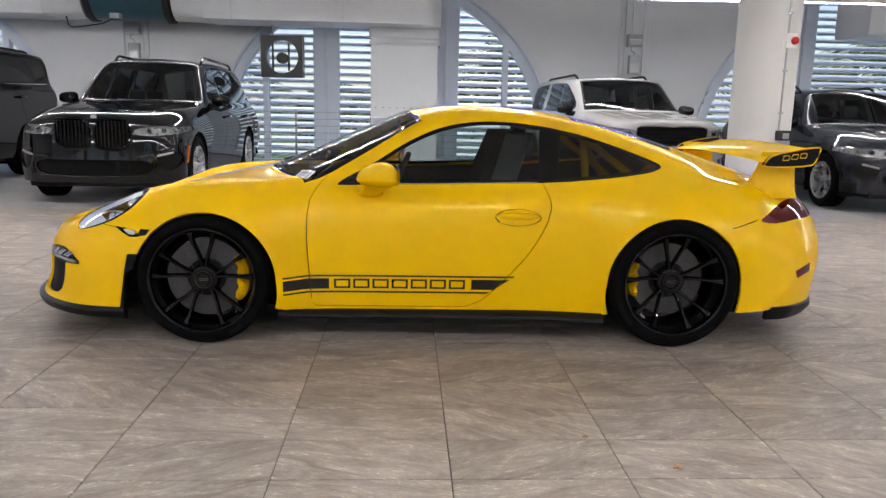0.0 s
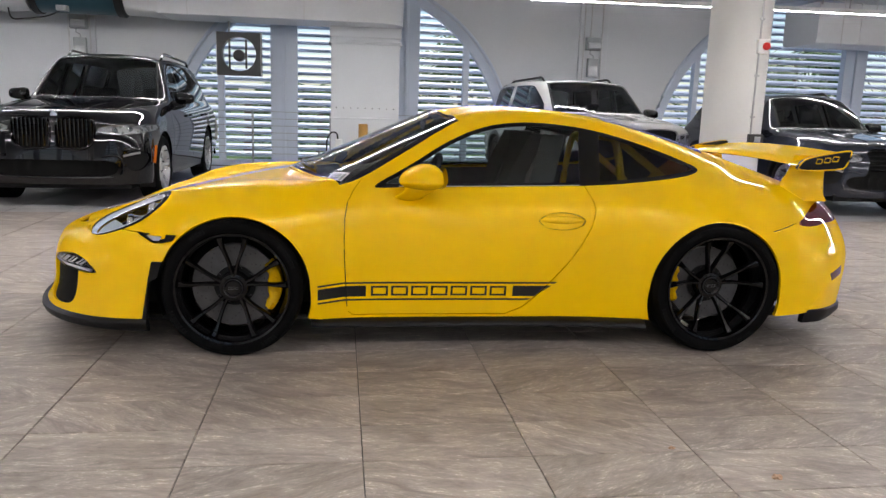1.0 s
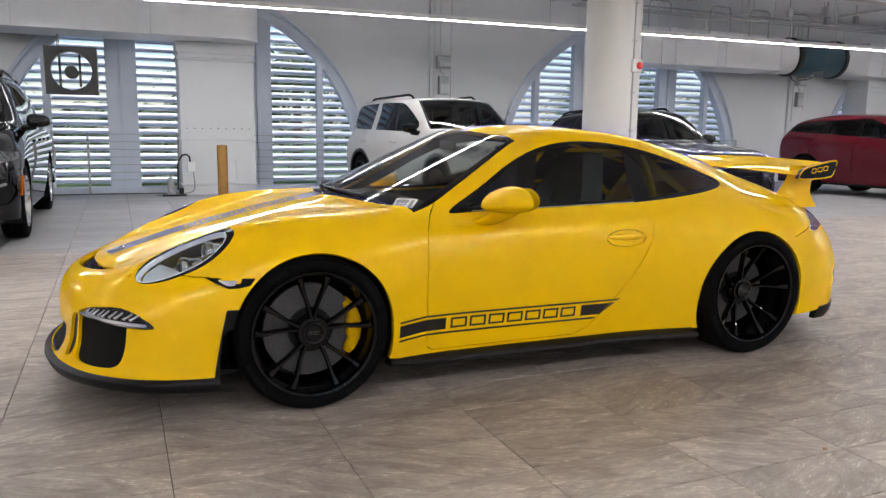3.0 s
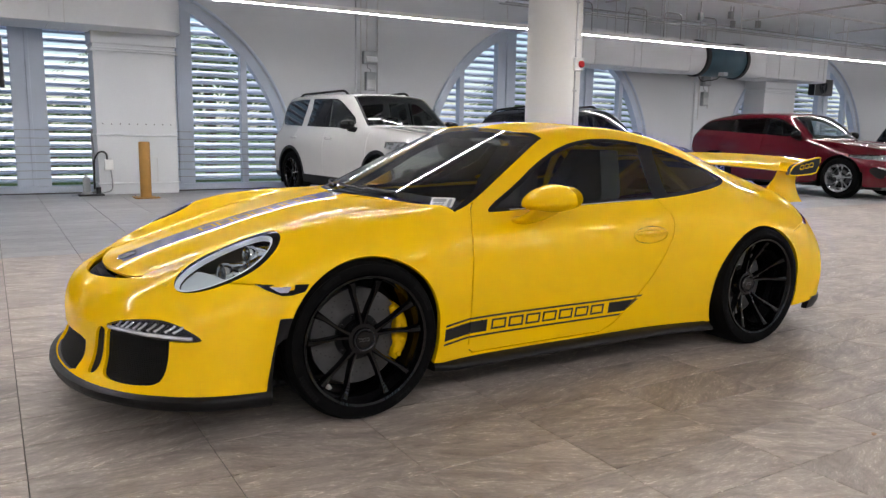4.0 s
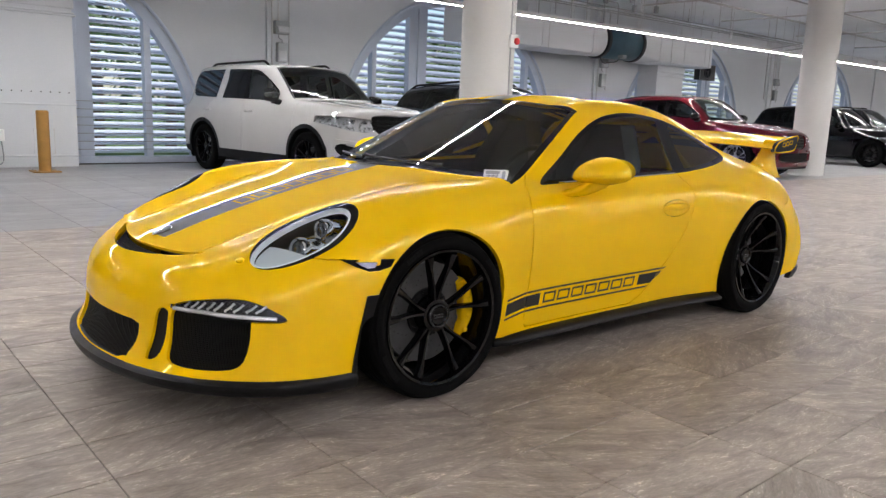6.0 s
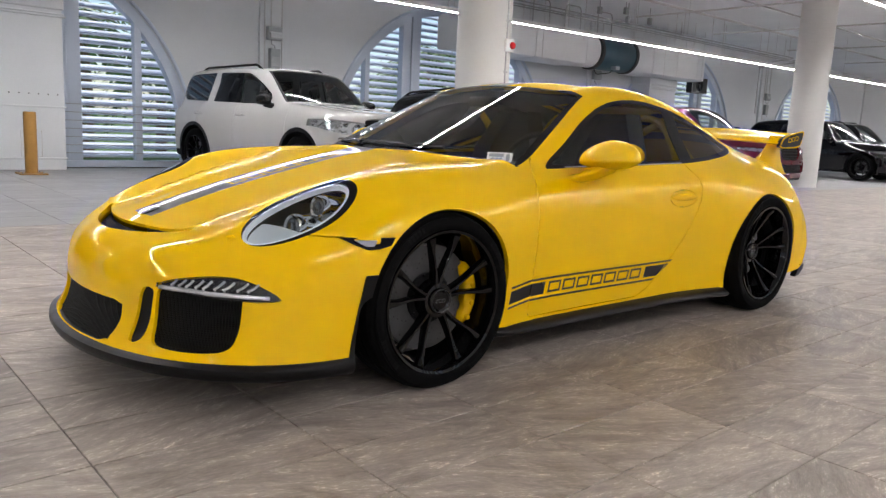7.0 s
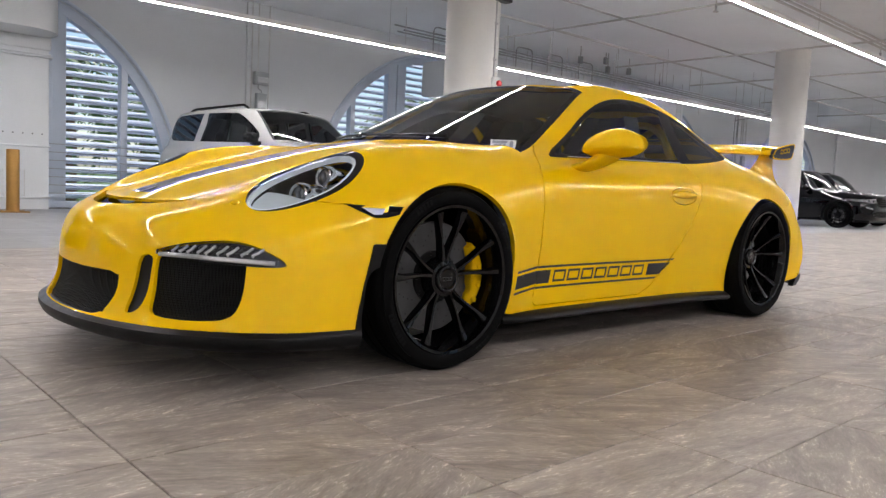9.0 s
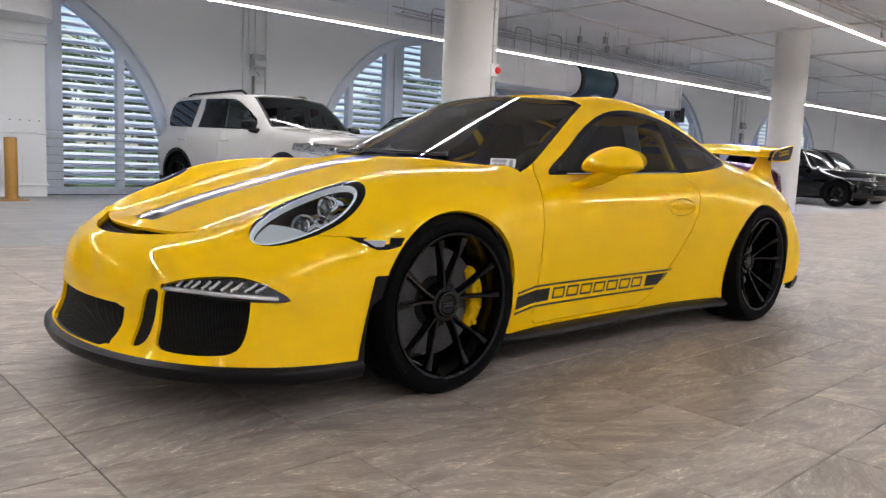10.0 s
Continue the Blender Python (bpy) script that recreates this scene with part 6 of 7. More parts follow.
        bmesh.ops.create_uvsphere(bm, u_segments=24, v_segments=14, radius=1)
        for v in bm.verts:
            x, y, z = [math.copysign(abs(q) ** .62, q) for q in v.co]
            v.co = (cowl + .40 + (.085 if x < 0 else .05) * x, s * (w + .055) + .125 * y, belt0 + .085 + (.085 if z > 0 else .07) * z * (1 - .15 * y * s))
        mi = part("door_mirror", bm, M_GLOSSBLACK, fd, smooth=True, angle=80)
        bm = bmesh.new()
        add_tube(bm, [(cowl + .38, s * (w - .12), belt0 + .01), (cowl + .40, s * (w + .03), belt0 + .03)], [.045, .04], 10)
        part("mirror_stalk", bm, M_SATIN, mi, smooth=True)
        if rails:
            bm = bmesh.new()
            add_tube(bm, bend([(top + .22, s * .62 * w, H - .06), (top + .34, s * .625 * w, H + .012), (roofend - .28, s * .59 * w, H - .015 - rake), (roofend - .12, s * .58 * w, H - .09 - rake)], .1), .02, 8)
            part("roof_rail", bm, rails, car, smooth=True)
        for x, nm in ((0, "front_wheel"), (wb, "rear_wheel")):
            wheel(car, x, s * (w - .135), r, .25, r * .68, style, rim or M_GLOSSBLACK, None, nm, .05, .16)
    add_arch_liner(car, 0, r, R + .03, .45 * w, w - .03)
    add_arch_liner(car, wb, r, R + .03, .45 * w, w - .03)
    liner = [i for i in pick("body", "front_door", "rear_door", "surround") if cowl < c[i, 0] < xr - .05 and c[i, 2] > .6]
    sk.sheet("cabin_liner", liner, M_HEADLINER, car, push=-.03, back=True)
    box("underbody", (-fo + .12, xr - .12, -.8 * w, .8 * w, sill - .06, sill + .04), M_SATIN, car, bevel=.02)
    box("engine_block", (-fo + .12, cowl + .1, -.48 * w, .48 * w, sill, hood0 - .16), M_LINER, car, bevel=.02)
    box("cabin_floor", (cowl + .1, xr - .15, -.84 * w, .84 * w, sill + .04, sill + .14), M_LINER, car, bevel=.02)
    bm = bmesh.new()
    add_prism(bm, [(cowl + .08, .7), (cowl + .1, hood1 - .03), (cowl + .42, hood1 - .01), (cowl + .52, .7)], "y", -.74 * w, .74 * w)
    part("dashboard", bm, M_LEATHER, car)
    for x in (top + .38, top + 1.2):
        for s in (-1, 1):
            bm = bmesh.new()
            add_box(bm, x, x + .16, s * .42 * w - .24, s * .42 * w + .24, .6, 1.18, .05)
            add_box(bm, x + .04, x + .14, s * .42 * w - .12, s * .42 * w + .12, 1.20, 1.40, .04)
            part("seat", bm, M_LEATHER, car)
    return car


M_WHITECAR = paint("white_car_paint", (0.47, 0.465, 0.455))
M_REDCAR = material("red_car_paint", (0.085, 0.004, 0.010), 0.3, 0.25, var=0.03, scale=2, fine=900, coat=1.0, spec=0.0)
M_NAVYCAR = material("dark_blue_grey_car_paint", (0.018, 0.021, 0.030), 0.3, 0.3, var=0.03, scale=2, fine=900, coat=1.0, spec=0.0)
M_BLACKCAR = paint("black_car_paint", (0.002, 0.002, 0.003))
M_ALLOY = material("silver_alloy", (0.5, 0.51, 0.52), 0.28, 0.9, var=0.06, scale=9)

suv("large_black_suv", "glossy black large sport utility car with twin kidney grille", (-2.65, 5.3, 0), M_BLACKCAR, fo=.93, wb=3.11, ro=1.12, w=1.0, H=1.87, r=.40, hood0=1.06, hood1=1.23, belt0=1.17, belt1=1.22, cowl=.60, top=1.42, grille="kidney", rails=M_GLOSSBLACK, sill=.27, amber=True, rim=M_ALLOY)
suv("black_family_suv", "black long-bodied sport utility car with dark windows", (-6.12, 4.6, 0), M_BLACKCAR, fo=1.0, wb=3.40, ro=1.25, w=1.03, H=2.03, r=.41, hood0=1.15, hood1=1.30, belt0=1.40, belt1=1.46, cowl=.66, top=1.5, roofend=4.56, glassfoot=4.62, rails=M_SATIN, sill=.32, trim=True, roofw=.80)
suv("white_suv", "white sport utility car with dark lower cladding and black wheels", (4.64, 6.68, 0), M_WHITECAR, rz=96.2, fo=1.02, wb=2.90, ro=.92, w=.975, H=1.80, r=.385, hood0=1.11, hood1=1.23, belt0=1.16, belt1=1.20, cowl=.38, top=1.22, roofw=.76, screenw=.83, cwide=.10, lamph=2.0, cpillar=True, clad=True, rails=M_SATIN, gw=.5)
suv("dark_blue_crossover", "dark blue-black crossover car with silver wheels", (7.62, 5.35, 0), M_NAVYCAR, fo=.98, wb=2.69, ro=1.0, w=.935, H=1.65, r=.365, hood0=.95, hood1=1.10, belt0=1.05, belt1=1.15, cowl=.48, top=1.22, rake=.05, grille="spindle", rim=M_ALLOY, style=(10, .16), clad=True, rails=M_SATIN)
suv("red_crossover", "glossy dark red crossover car with silver-spoked wheels", (13.95, 5.08, 0), M_REDCAR, fo=.88, wb=2.96, ro=.98, w=.975, H=1.70, r=.395, hood0=.98, hood1=1.13, belt0=1.13, belt1=1.27, cowl=.55, top=1.32, rake=.09, screenw=.81, roofw=.68, rim=M_ALLOY, style=(10, .2), gw=.40)
suv("black_crossover", "glossy black crossover car with black wheels", (22.4, 5.6, 0), M_BLACKCAR, fo=.95, wb=2.87, ro=1.0, w=.965, H=1.72, r=.385, hood0=.99, hood1=1.12, belt0=1.07, belt1=1.18, cowl=.52, top=1.26, rake=.05, gw=.45)
suv("black_crossover", "glossy black crossover car parked in the far row", (26.0, 6.2, 0), M_BLACKCAR, fo=.95, wb=2.87, ro=1.0, w=.965, H=1.76, r=.385, hood0=.99, hood1=1.12, belt0=1.07, belt1=1.16, cowl=.52, top=1.28, gw=.45, rails=M_SATIN)


# ---- fittings of the hall ----
def oval(hy, hz, e, n=40):
    """A ring between a circle (e = 2) and a box (e large)."""
    out = []
    for k in range(n):
        a = 2 * math.pi * k / n
        c, s = math.cos(a), math.sin(a)
        q = (abs(c) ** e + abs(s) ** e) ** (-1 / e)
        out.append((hy * q * c, hz * q * s))
    return out


def sleeve(name, parent, stations, mat, label="", caps=True):
    bm = bmesh.new()
    rings = [[bm.verts.new((x, cy + a, cz + b)) for a, b in oval(hy, hz, e)] for x, cy, cz, hy, hz, e in stations]
    for p, q in zip(rings, rings[1:]):
        for j in range(len(p)):
            bm.faces.new((p[j], q[j], q[(j + 1) % len(p)], p[(j + 1) % len(p)]))
    if caps:
        bm.faces.new(rings[0])
        bm.faces.new(rings[-1][::-1])
    bmesh.ops.recalc_face_normals(bm, faces=bm.faces)
    return part(name, bm, mat, parent, label, smooth=True, angle=40)


def duct_run(xa, fan0, fan1, xb, label):
    d = thing("air_duct", label, "duct", group="air ducts")
    cy, cz, hy, hz, rr = 10.15, 3.12, 0.58, 0.40, 0.42
    sleeve("trunk", d, [(xa, cy, cz, hy, hz, 14), (fan0 - 0.75, cy, cz, hy, hz, 14)], M_DUCT)
    sleeve("cone", d, [(fan0 - 0.75, cy, cz, hy, hz, 14), (fan0 - 0.45, cy, cz, hy * .9, hz, 5), (fan0 - 0.1, cy - .1, cz, rr, rr, 2.2)], M_DUCT, caps=False)
    sleeve("fan_housing", d, [(fan0, cy - .1, cz, rr, rr, 2), (fan0 + 0.02, cy - .1, cz, rr + .015, rr + .015, 2), (fan1 - 0.02, cy - .1, cz, rr + .015, rr + .015, 2), (fan1, cy - .1, cz, rr, rr, 2)], M_BLUE, "dark blue round fan section")
    for x in (fan0, fan1 + 0.0):
        sleeve("clamp_ring", d, [(x - .06, cy - .1, cz, rr + .02, rr + .02, 2), (x - .05, cy - .1, cz, rr + .045, rr + .045, 2), (x + .05, cy - .1, cz, rr + .045, rr + .045, 2), (x + .06, cy - .1, cz, rr + .02, rr + .02, 2)], M_DARK, "black flexible joint")
    sleeve("cone", d, [(fan1 + 0.1, cy - .1, cz, rr, rr, 2.2), (fan1 + 0.4, cy, cz, hy * .9, hz, 5), (fan1 + 0.7, cy, cz, hy, hz, 14)], M_DUCT, caps=False)
    # trunk with a rounded end in plan
    bm = bmesh.new()
    outline = [(fan1 + 0.7, cy - hy)] + [(xb - hy + hy * math.sin(a), cy - hy * math.cos(a)) for a in np.linspace(0, math.pi, 17)] + [(fan1 + 0.7, cy + hy)]
    add_prism(bm, outline, "z", cz - hz, cz + hz)
    part("trunk", bm, M_DUCT, d, smooth=True, angle=40)
    for x in (xa + 0.9, xa + 2.1, fan0 - 0.75, fan1 + 0.7, fan1 + 1.9, fan1 + 3.0):
        if x > xb - .7:
            continue
        sleeve("flange", d, [(x - .008, cy, cz, hy + .012, hz + .012, 16), (x + .008, cy, cz, hy + .012, hz + .012, 16)], M_DUCT)
    for x in (xa + .5, xa + 2.3, fan1 + 1.2, fan1 + 3.2):
        if x > xb - .5:
            continue
        for y in (cy - hy - .03, cy + hy + .03):
            bm = bmesh.new()
            add_tube(bm, [(x, y, cz - hz - .03), (x, y, CEIL)], .007, 6)
            part("hanger_rod", bm, M_PIPE, d)
    box("junction_box", (fan0 + .45, fan0 + .62, cy - .1 - rr - .10, cy - .1 - rr + .06, cz - rr - .02, cz - rr + .07), M_GREYBOX, d)
    bm = bmesh.new()
    add_tube(bm, bend([(fan0 - .35, cy - .5, cz - hz - .02), (fan0 - .3, cy - .55, cz - hz - .22), (fan0 + .3, cy - .55, cz - rr - .12), (fan0 + .5, cy - .5, cz - rr)], .15), .012, 8)
    part("cable", bm, M_DARK, d, smooth=True)
    return d


duct_run(-9.0, -4.75, -3.35, 1.66, "wide white painted air duct with blue fan on the wall")
duct_run(9.7, 14.45, 15.95, 19.75, "wide white painted air duct with blue fan on the wall")


def guard_rail(x0, x1):
    g = thing("guard_rail", "thin dark steel rods of a guard rail across the window", "railing", group="window rails")
    for k in range(7):
        bm = bmesh.new()
        z = .25 + .138 * k
        add_tube(bm, [(x0, YW - .14, z), (x1, YW - .14, z)], .007, 6)
        part("rod", bm, M_GREYBOX, g, smooth=True)
    n = max(1, round((x1 - x0) / 1.5))
    for k in range(n + 1):
        x = x0 + (x1 - x0) * k / n
        box("post", (x - .02, x + .02, YW - .16, YW - .12, 0, 1.1), M_GREYBOX, g)


guard_rail(-2.75, .30)
guard_rail(1.64, 3.86)
guard_rail(7.2, 13.85)
guard_rail(19.3, 23.8)


def box_fan(x0, x1, z0, z1, y, label):
    f = thing("box_fan", label, "fan", at=((x0 + x1) / 2, y, (z0 + z1) / 2))
    h, v = (x1 - x0) / 2, (z1 - z0) / 2
    r = min(h, v) * .80
    n = 48
    bm = bmesh.new()
    loops = []
    for yy in (-.10, .10):
        circ = [bm.verts.new((r * math.cos(2 * math.pi * k / n), yy, r * math.sin(2 * math.pi * k / n))) for k in range(n)]
        sq = []
        for k in range(n):
            a = 2 * math.pi * k / n
            q = 1 / max(abs(math.cos(a)), abs(math.sin(a)))
            sq.append(bm.verts.new((h * q * math.cos(a), yy, v * q * math.sin(a))))
        loops.append((circ, sq))
    (c0, s0), (c1, s1) = loops
    for k in range(n):
        j = (k + 1) % n
        bm.faces.new((c0[k], s0[k], s0[j], c0[j]))
        bm.faces.new((c1[k], c1[j], s1[j], s1[k]))
        bm.faces.new((s0[k], s1[k], s1[j], s0[j]))
        bm.faces.new((c0[k], c0[j], c1[j], c1[k]))
    bmesh.ops.recalc_face_normals(bm, faces=bm.faces)
    part("fan_frame", bm, M_BLACKPLASTIC, f, smooth=True, angle=40)
    bm = bmesh.new()
    add_lathe(bm, [(0, -.12), (r * .32, -.12), (r * .34, -.1), (r * .34, .06), (0, .06)], 24, "y", (0, 0, -r * .08))
    part("motor", bm, M_DARK, f, smooth=True)
    for x in (-r * .55, r * .42):
        box("strut", (x - .018, x + .018, -.09, -.06, -r * .85, r * .85), M_BLACKPLASTIC, f)
    for x in (-h, h - .012):
        box("edge_trim", (x, x + .012, -.115, -.10, -v, v), M_STEEL, f)
    bm = bmesh.new()
    add_tube(bm, [(-h * .45, 0, v), (-h * .45, 0, v + .28), (-h * .45, .5, v + .28)], .022, 8)
    part("bracket", bm, M_STEEL, f, smooth=True)
    return f


box_fan(-1.80, -.98, 1.735, 2.52, 10.45, "black square box fan with round opening on a bracket")
box_fan(20.1, 21.0, 2.42, 2.90, 10.5, "black box fan hung below the duct end")


def bollard(x, y):
    b = thing("bollard", "ochre yellow round steel bollard on a square base plate", "bollard", at=(x, y, 0))
    bm = bmesh.new()
    add_lathe(bm, [(0, .92), (.07, .92), (.083, .915), (.087, .90), (.087, .0)], 36)
    part("post", bm, M_BOLLARD, b, smooth=True)
    box("base_plate", (-.19, .19, -.17, .17, 0, .02), M_BOLLARD, b)
    for sx in (-.14, .14):
        for sy in (-.12, .12):
            bm = bmesh.new()
            add_lathe(bm, [(.012, .02), (.012, .038), (0, .04)], 6, "z", (sx, sy, 0))
            part("bolt", bm, M_STEEL, b)


bollard(.915, 9.55)


def charge_point():
    c = thing("wall_socket_box", "white socket box with black cable loop on the pier", "socket", at=(.47, 10.40, .5))
    box("socket_case", (-.07, .07, -.09, 0, -.08, .10), M_WHITEPL, c, bevel=.012)
    bm = bmesh.new()
    add_tube(bm, bend([(-.02, -.05, .10), (-.03, -.05, .22), (-.14, -.05, .24), (-.23, -.05, .1), (-.24, -.06, -.40)], .12), .016, 8)
    part("black_hose", bm, M_DARK, c, smooth=True)
    bm = bmesh.new()
    add_tube(bm, bend([(.03, -.04, -.08), (.05, -.04, -.28), (.04, -.05, -.44), (-.3, -.08, -.488), (-.6, -.1, -.488)], .1), .011, 8)
    part("grey_cable", bm, M_GREYBOX, c, smooth=True)
    p = thing("floor_pump", "small grey pump unit on the floor beside the pier", "pump", at=(.10, 10.25, 0))
    bm = bmesh.new()
    add_lathe(bm, [(0, 0), (.09, 0), (.085, .05), (.06, .07), (.06, .26), (.05, .3), (.02, .33), (.02, .38), (0, .38)], 20)
    part("pump_body", bm, M_GREYBOX, p, smooth=True)
    box("foot", (-.14, .26, -.10, .10, 0, .03), M_DARK, p)
    bm = bmesh.new()
    add_lathe(bm, [(0, .14), (.04, .14), (.04, .03)], 12, "z", (.18, 0, 0))
    part("valve", bm, M_DARK, p, smooth=True)


charge_point()


def wall_boxes(x):
    w = thing("wall_light_unit", "grey emergency light unit with steel conduits on the pilaster", "wall light", group="pilaster boxes", at=(x, YW - .07, 0))
    box("lamp_case", (-.16, .16, -.12, 0, 2.52, 2.78), M_GREYBOX, w, bevel=.02)
    bm = bmesh.new()
    add_prism(bm, [(-.14, 2.53), (-.17, 2.56), (-.15, 2.65), (-.12, 2.68)], "x", -.12, .13)
    part("lamp_lens", bm, M_LAMPGREY, w)
    box("switch_case", (-.10, .12, -.11, 0, 1.98, 2.36), M_GREYBOX, w, bevel=.012)
    box("cover", (-.08, .10, -.115, -.11, 2.02, 2.2), M_STEEL, w, bevel=.002)
    for dx, z0 in ((-.19, 1.6), (-.05, 2.78), (.19, 1.9)):
        bm = bmesh.new()
        add_tube(bm, [(dx, -.03, z0), (dx, -.03, CEIL)], .014, 8)
        part("conduit", bm, M_PIPE, w, smooth=True)
    bm = bmesh.new()
    add_tube(bm, bend([(-.05, -.05, 2.52), (-.06, -.06, 2.44), (.02, -.06, 2.42), (.02, -.05, 2.36)], .04), .01, 6)
    part("link_cable", bm, M_GREYBOX, w, smooth=True)


for x in (-4.40, 5.66, 15.95, 26.3):
    wall_boxes(x)


def column_fittings():
    a = thing("fire_alarm", "red fire alarm sounder in a white box on the column", "alarm", at=(5.61, 4.40, 2.10))
    box("back_box", (-.075, .075, -.05, .03, -.085, .085), M_WHITEPL, a, bevel=.01)
    bm = bmesh.new()
    add_lathe(bm, [(.0, -.085), (.035, -.08), (.045, -.07), (.048, -.05)], 24, "y", (.03, 0, 0))
    part("red_sounder", bm, M_RED, a, smooth=True)
    c = thing("column_conduit", "thin steel conduit running down the column", "conduit", at=(5.575, 4.395, 0))
    bm = bmesh.new()
    add_tube(bm, [(0, 0, 1.0), (0, 0, 3.2)], .013, 8)
    part("tube", bm, M_STEEL, c, smooth=True)
    for z in (1.25, 1.75, 2.42, 2.9):
        box("clip", (-.03, .03, -.016, .01, z - .012, z + .012), M_STEEL, c, bevel=.002)
    s = thing("socket_box", "dark grey switch box low on the column", "switch", at=(5.63, 4.395, .98))
    box("case", (-.095, .095, -.06, .03, -.06, .06), M_BLACKPLASTIC, s, bevel=.008)
    box("flap", (-.03, .05, -.066, -.06, -.04, .03), M_GREYBOX, s, bevel=.002)
    u = thing("junction_box", "black junction box high on the column", "switch", at=(5.66, 4.41, 3.27))
    box("case", (-.13, .13, -.10, .03, -.07, .10), M_BLACKPLASTIC, u, bevel=.008)


column_fittings()


def pipe(pts, r, mat, label, category="pipe", name="ceiling_pipe", bendr=.12):
    bm = bmesh.new()
    add_tube(bm, bend(pts, bendr), r, 8)
    ob = part(name, bm, mat, None, "", smooth=True)
    return tagged(ob, label, category, group="ceiling pipes")


for y in (2.62, 2.74, 2.86, 3.30, 3.52):
    pipe([(-14, y, CEIL - .16), (46, y, CEIL - .16)], .022, M_PIPE, "thin painted conduit running under the ceiling")
pipe([(-14, 7.15, CEIL - .2), (46, 7.15, CEIL - .2)], .026, M_PIPE, "painted sprinkler pipe running under the ceiling")
for x in (-5.0, .2, 4.9, 9.95, 14.3, 18.0, 22.5, 27.0):
    pipe([(x, -2.5, CEIL - .24), (x, 8.6, CEIL - .24)], .02, M_PIPE, "painted branch pipe across the ceiling")
pipe([(8.0, 5.45, CEIL - .22), (46, 5.45, CEIL - .22)], .018, M_STEEL, "steel conduit running under the ceiling")
for y, z in ((8.75, 3.66), (8.95, 3.66), (9.05, 3.80)):
    pipe([(7.5, y, z), (24.0, y, z), (25.5, YW - .12, z), (25.5, YW - .12, 2.0)], .016, M_STEEL, "steel conduit on hanging rods")
for k, x in enumerate((8.4, 9.3, 10.9, 12.0, 13.2)):
    pipe([(x, 8.9, 3.35), (x, 8.9, 3.9), (x + .55, 8.9, 3.9), (x + .55, 8.9, 3.4 - .1 * (k % 2))], .014, M_STEEL, "bent steel conduit loop")
rr = random.Random(11)
for k in range(26):
    x = 7.6 + .62 * k + rr.uniform(-.15, .15)
    y = rr.choice((7.65, 8.3, 8.8))
    z = rr.uniform(3.15, 3.4)
    bm = bmesh.new()
    add_tube(bm, [(x, y, z), (x, y, CEIL)], .008, 6)
    ob = part("hanger_rod", bm, M_PIPE, None)
    tagged(ob, "thin white threaded rod hanging from the ceiling", "hanger", group="hanger rods")
for x, y, z in ((12.6, 8.4, 3.80), (13.6, 8.4, 3.92), (13.7, 8.4, 3.72), (14.6, 8.4, 3.80), (8.6, 8.4, 3.8)):
    b = thing("conduit_box", "small grey conduit box under the ceiling", "junction box", group="conduit boxes")
    box("box_body", (x - .05, x + .05, y - .04, y + .04, z - .08, z + .08), M_GREYBOX, b)
    bm = bmesh.new()
    add_tube(bm, [(x, y, z + .07), (x, y, CEIL)], .012, 6)
    part("stem", bm, M_STEEL, b)
for x, y in ((15.6, 2.9), (9.95, 3.6), (17.0, 9.0)):
    s = thing("sprinkler_head", "small sprinkler head under the ceiling", "sprinkler", group="sprinklers", at=(x, y, CEIL - .3))
    bm = bmesh.new()
    add_lathe(bm, [(0, -.06), (.05, -.055), (.02, -.03), (.02, .05), (.03, .06), (0, .06)], 14)
    part("head", bm, M_STEEL, s, smooth=True)
    bm = bmesh.new()
    add_tube(bm, [(0, 0, .05), (0, 0, .3)], .012, 6)
    part("stem", bm, M_PIPE, s)


def scrap(x, y, r, seed):
    """A curled dry leaf scrap."""
    q = random.Random(seed)
    bm = bmesh.new()
    bmesh.ops.create_icosphere(bm, subdivisions=2, radius=r)
    for v in bm.verts:
        n = noise.noise(v.co * (1.6 / r) + Vector((seed, 0, 0)))
        v.co = Vector((v.co.x * (1 + .5 * n), v.co.y * (.7 + .4 * n), max(-r * .3, v.co.z * (.45 + .5 * n)) + r * .3))
    ob = part("leaf_scrap", bm, M_SCRAP, None)
    ob.location = (x, y, 0.0)
    tagged(ob, "small pale brown dry scrap lying on the tiles", "debris", group="scraps")


M_SCRAP = material("dry_scrap", (0.42, 0.27, 0.18), 0.8, var=0.5, scale=90, fine=300, bump=.4)
scrap(1.742, -2.012, .012, 2)
scrap(2.012, -2.262, .019, 5)


# ---- floor tiles, last ----
TX, TY = 0.61, 0.305
X_LINE, Y_LINE, EDGE = -1.235, -0.815, 4.1


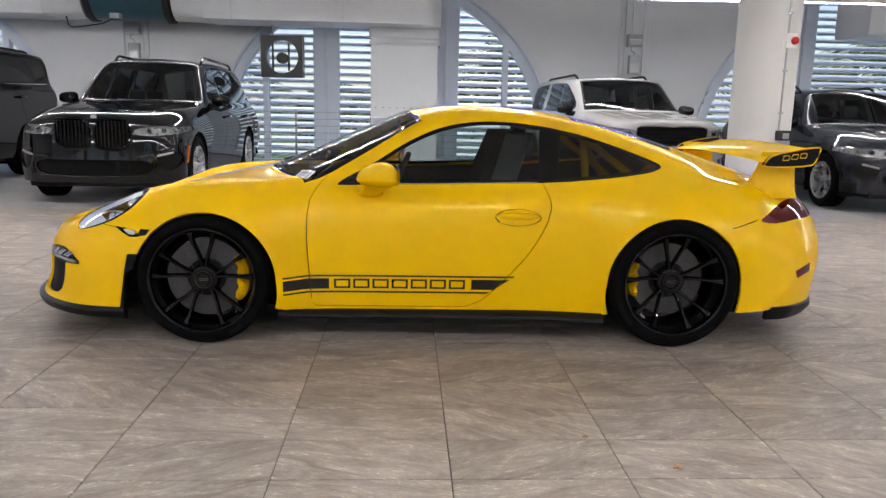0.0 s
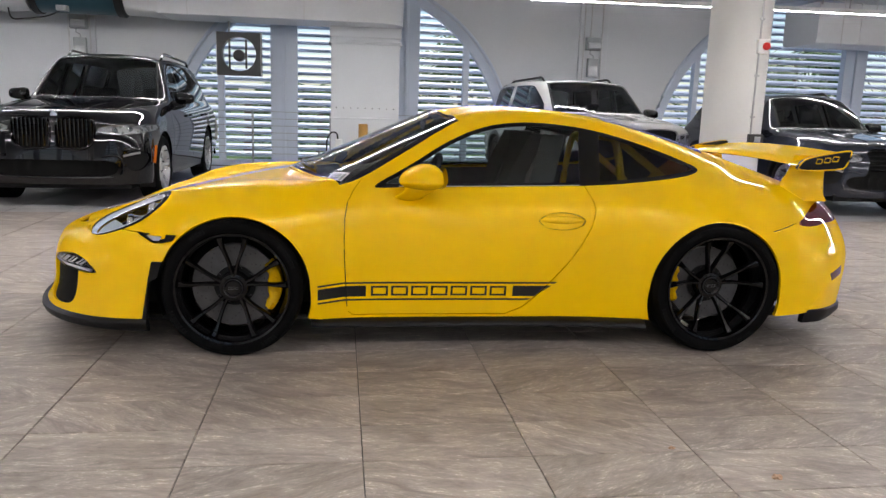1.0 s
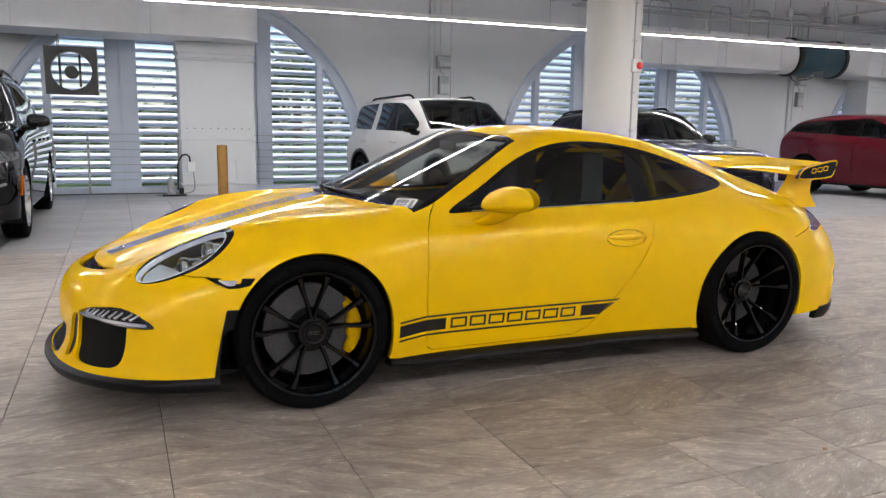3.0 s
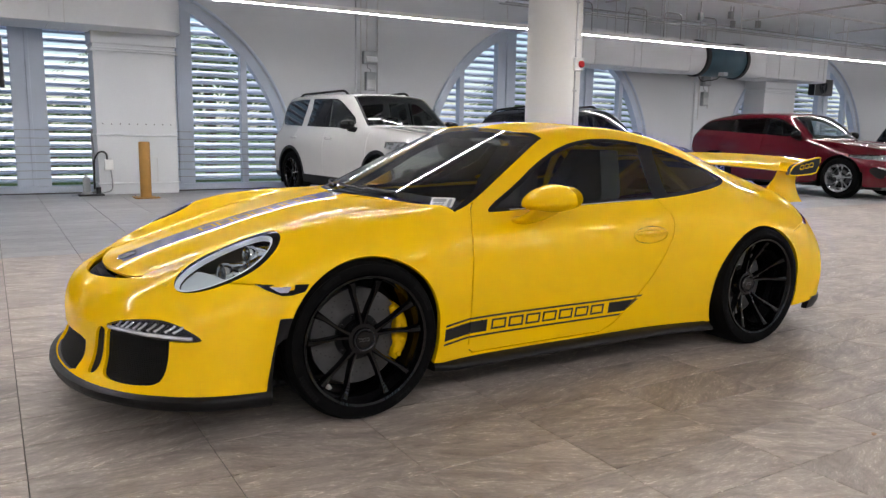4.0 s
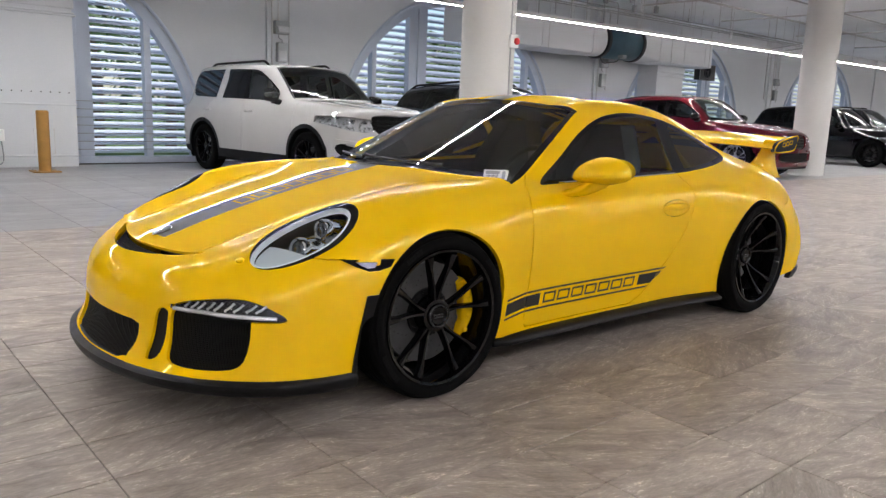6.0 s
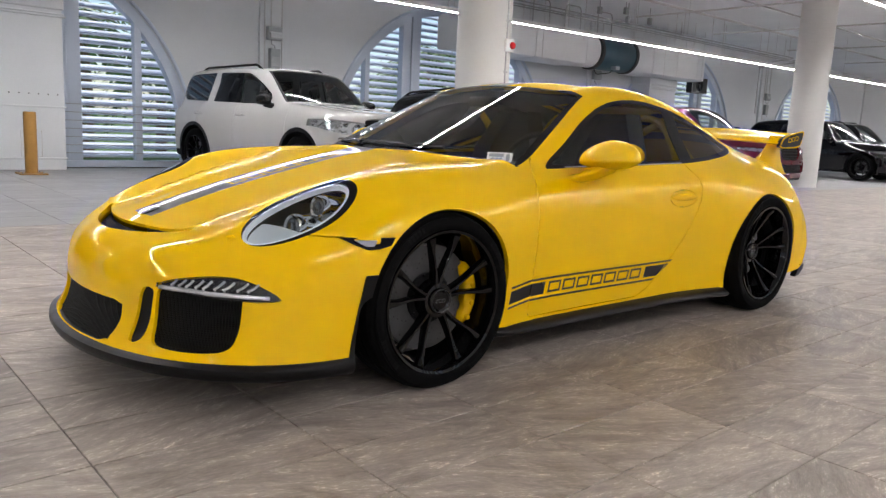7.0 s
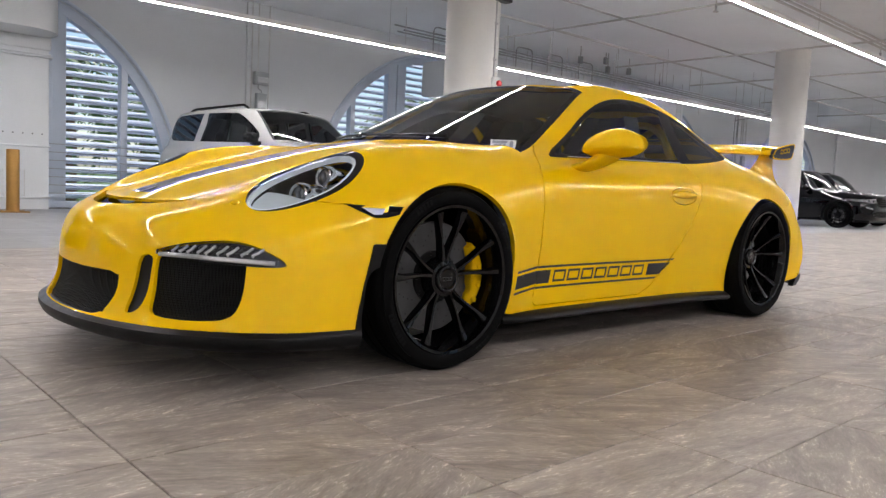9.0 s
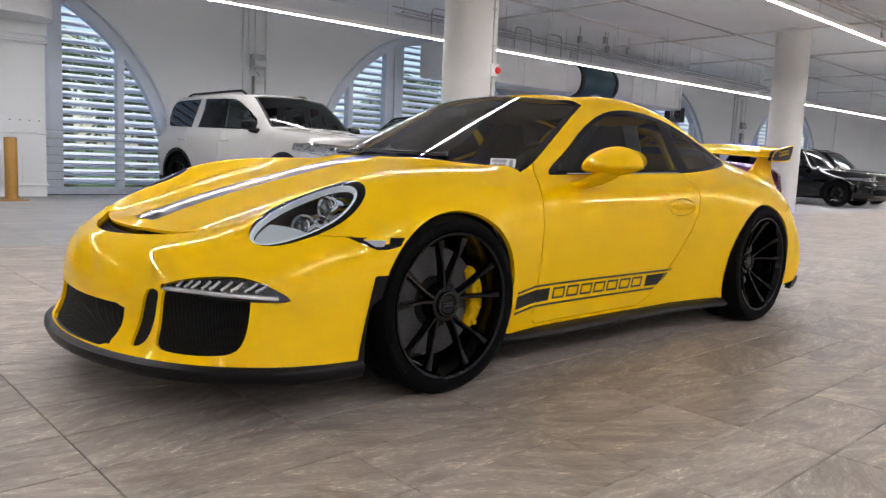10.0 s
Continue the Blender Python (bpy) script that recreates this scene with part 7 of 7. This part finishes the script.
def one_tile(wx, wy):
    """A slab with a small chamfer round its top."""
    g, c = 0.0019, 0.0018
    a, b = wx / 2 - g, wy / 2 - g
    v = [(-a, -b, -0.008), (a, -b, -0.008), (a, b, -0.008), (-a, b, -0.008), (-a, -b, -c), (a, -b, -c), (a, b, -c), (-a, b, -c), (-a + c, -b + c, 0), (a - c, -b + c, 0), (a - c, b - c, 0), (-a + c, b - c, 0)]
    f = [(8, 9, 10, 11)] + [(i, (i + 1) % 4, 4 + (i + 1) % 4, 4 + i) for i in range(4)] + [(4 + i, 4 + (i + 1) % 4, 8 + (i + 1) % 4, 8 + i) for i in range(4)]
    return v, f


def lay_tiles():
    v, f = one_tile(TX, TY)
    me = bpy.data.meshes.new("floor_tile")
    me.from_pydata(v, [], f)
    me.materials.append(M_TILE)
    far_v, far_f, pale_v, pale_f = [], [], [], []
    i0, i1 = int((X0 - X_LINE) / TX) , int((X1 - X_LINE) / TX)
    j0, j1 = int((Y0 - Y_LINE) / TY) , int((YW - 0.1 - Y_LINE) / TY)
    rnd = random.Random(3)
    for i in range(i0, i1):
        for j in range(j0, j1):
            x, y = X_LINE + (i + 0.5) * TX, Y_LINE + (j + 0.5) * TY
            if y > EDGE and (x > 30 or x < -12):
                continue
            dz = rnd.uniform(-0.0007, 0.0)
            if -2.2 < x < 4.4 and -2.75 < y < 0.9 and not (0.1 < x < 2.4 and y > -0.3):
                ob = new("floor_tile", me)
                ob.location = (x, y, dz)
                ob.parent = floor
            else:
                tv, tf = (pale_v, pale_f) if y > EDGE else (far_v, far_f)
                k = len(tv)
                tv.extend((a + x, b + y, c + dz) for a, b, c in v)
                tf.extend(tuple(q + k for q in g) for g in f)
    for nm, tv, tf, m in (("floor_tiles", far_v, far_f, M_TILE2), ("pale_floor_tiles", pale_v, pale_f, M_LTILE)):
        big = bpy.data.meshes.new(nm)
        big.from_pydata(tv, [], tf)
        big.materials.append(m)
        ob = new(nm, big)
        ob.parent = floor
        ob["kind"] = "stuff"


lay_tiles()
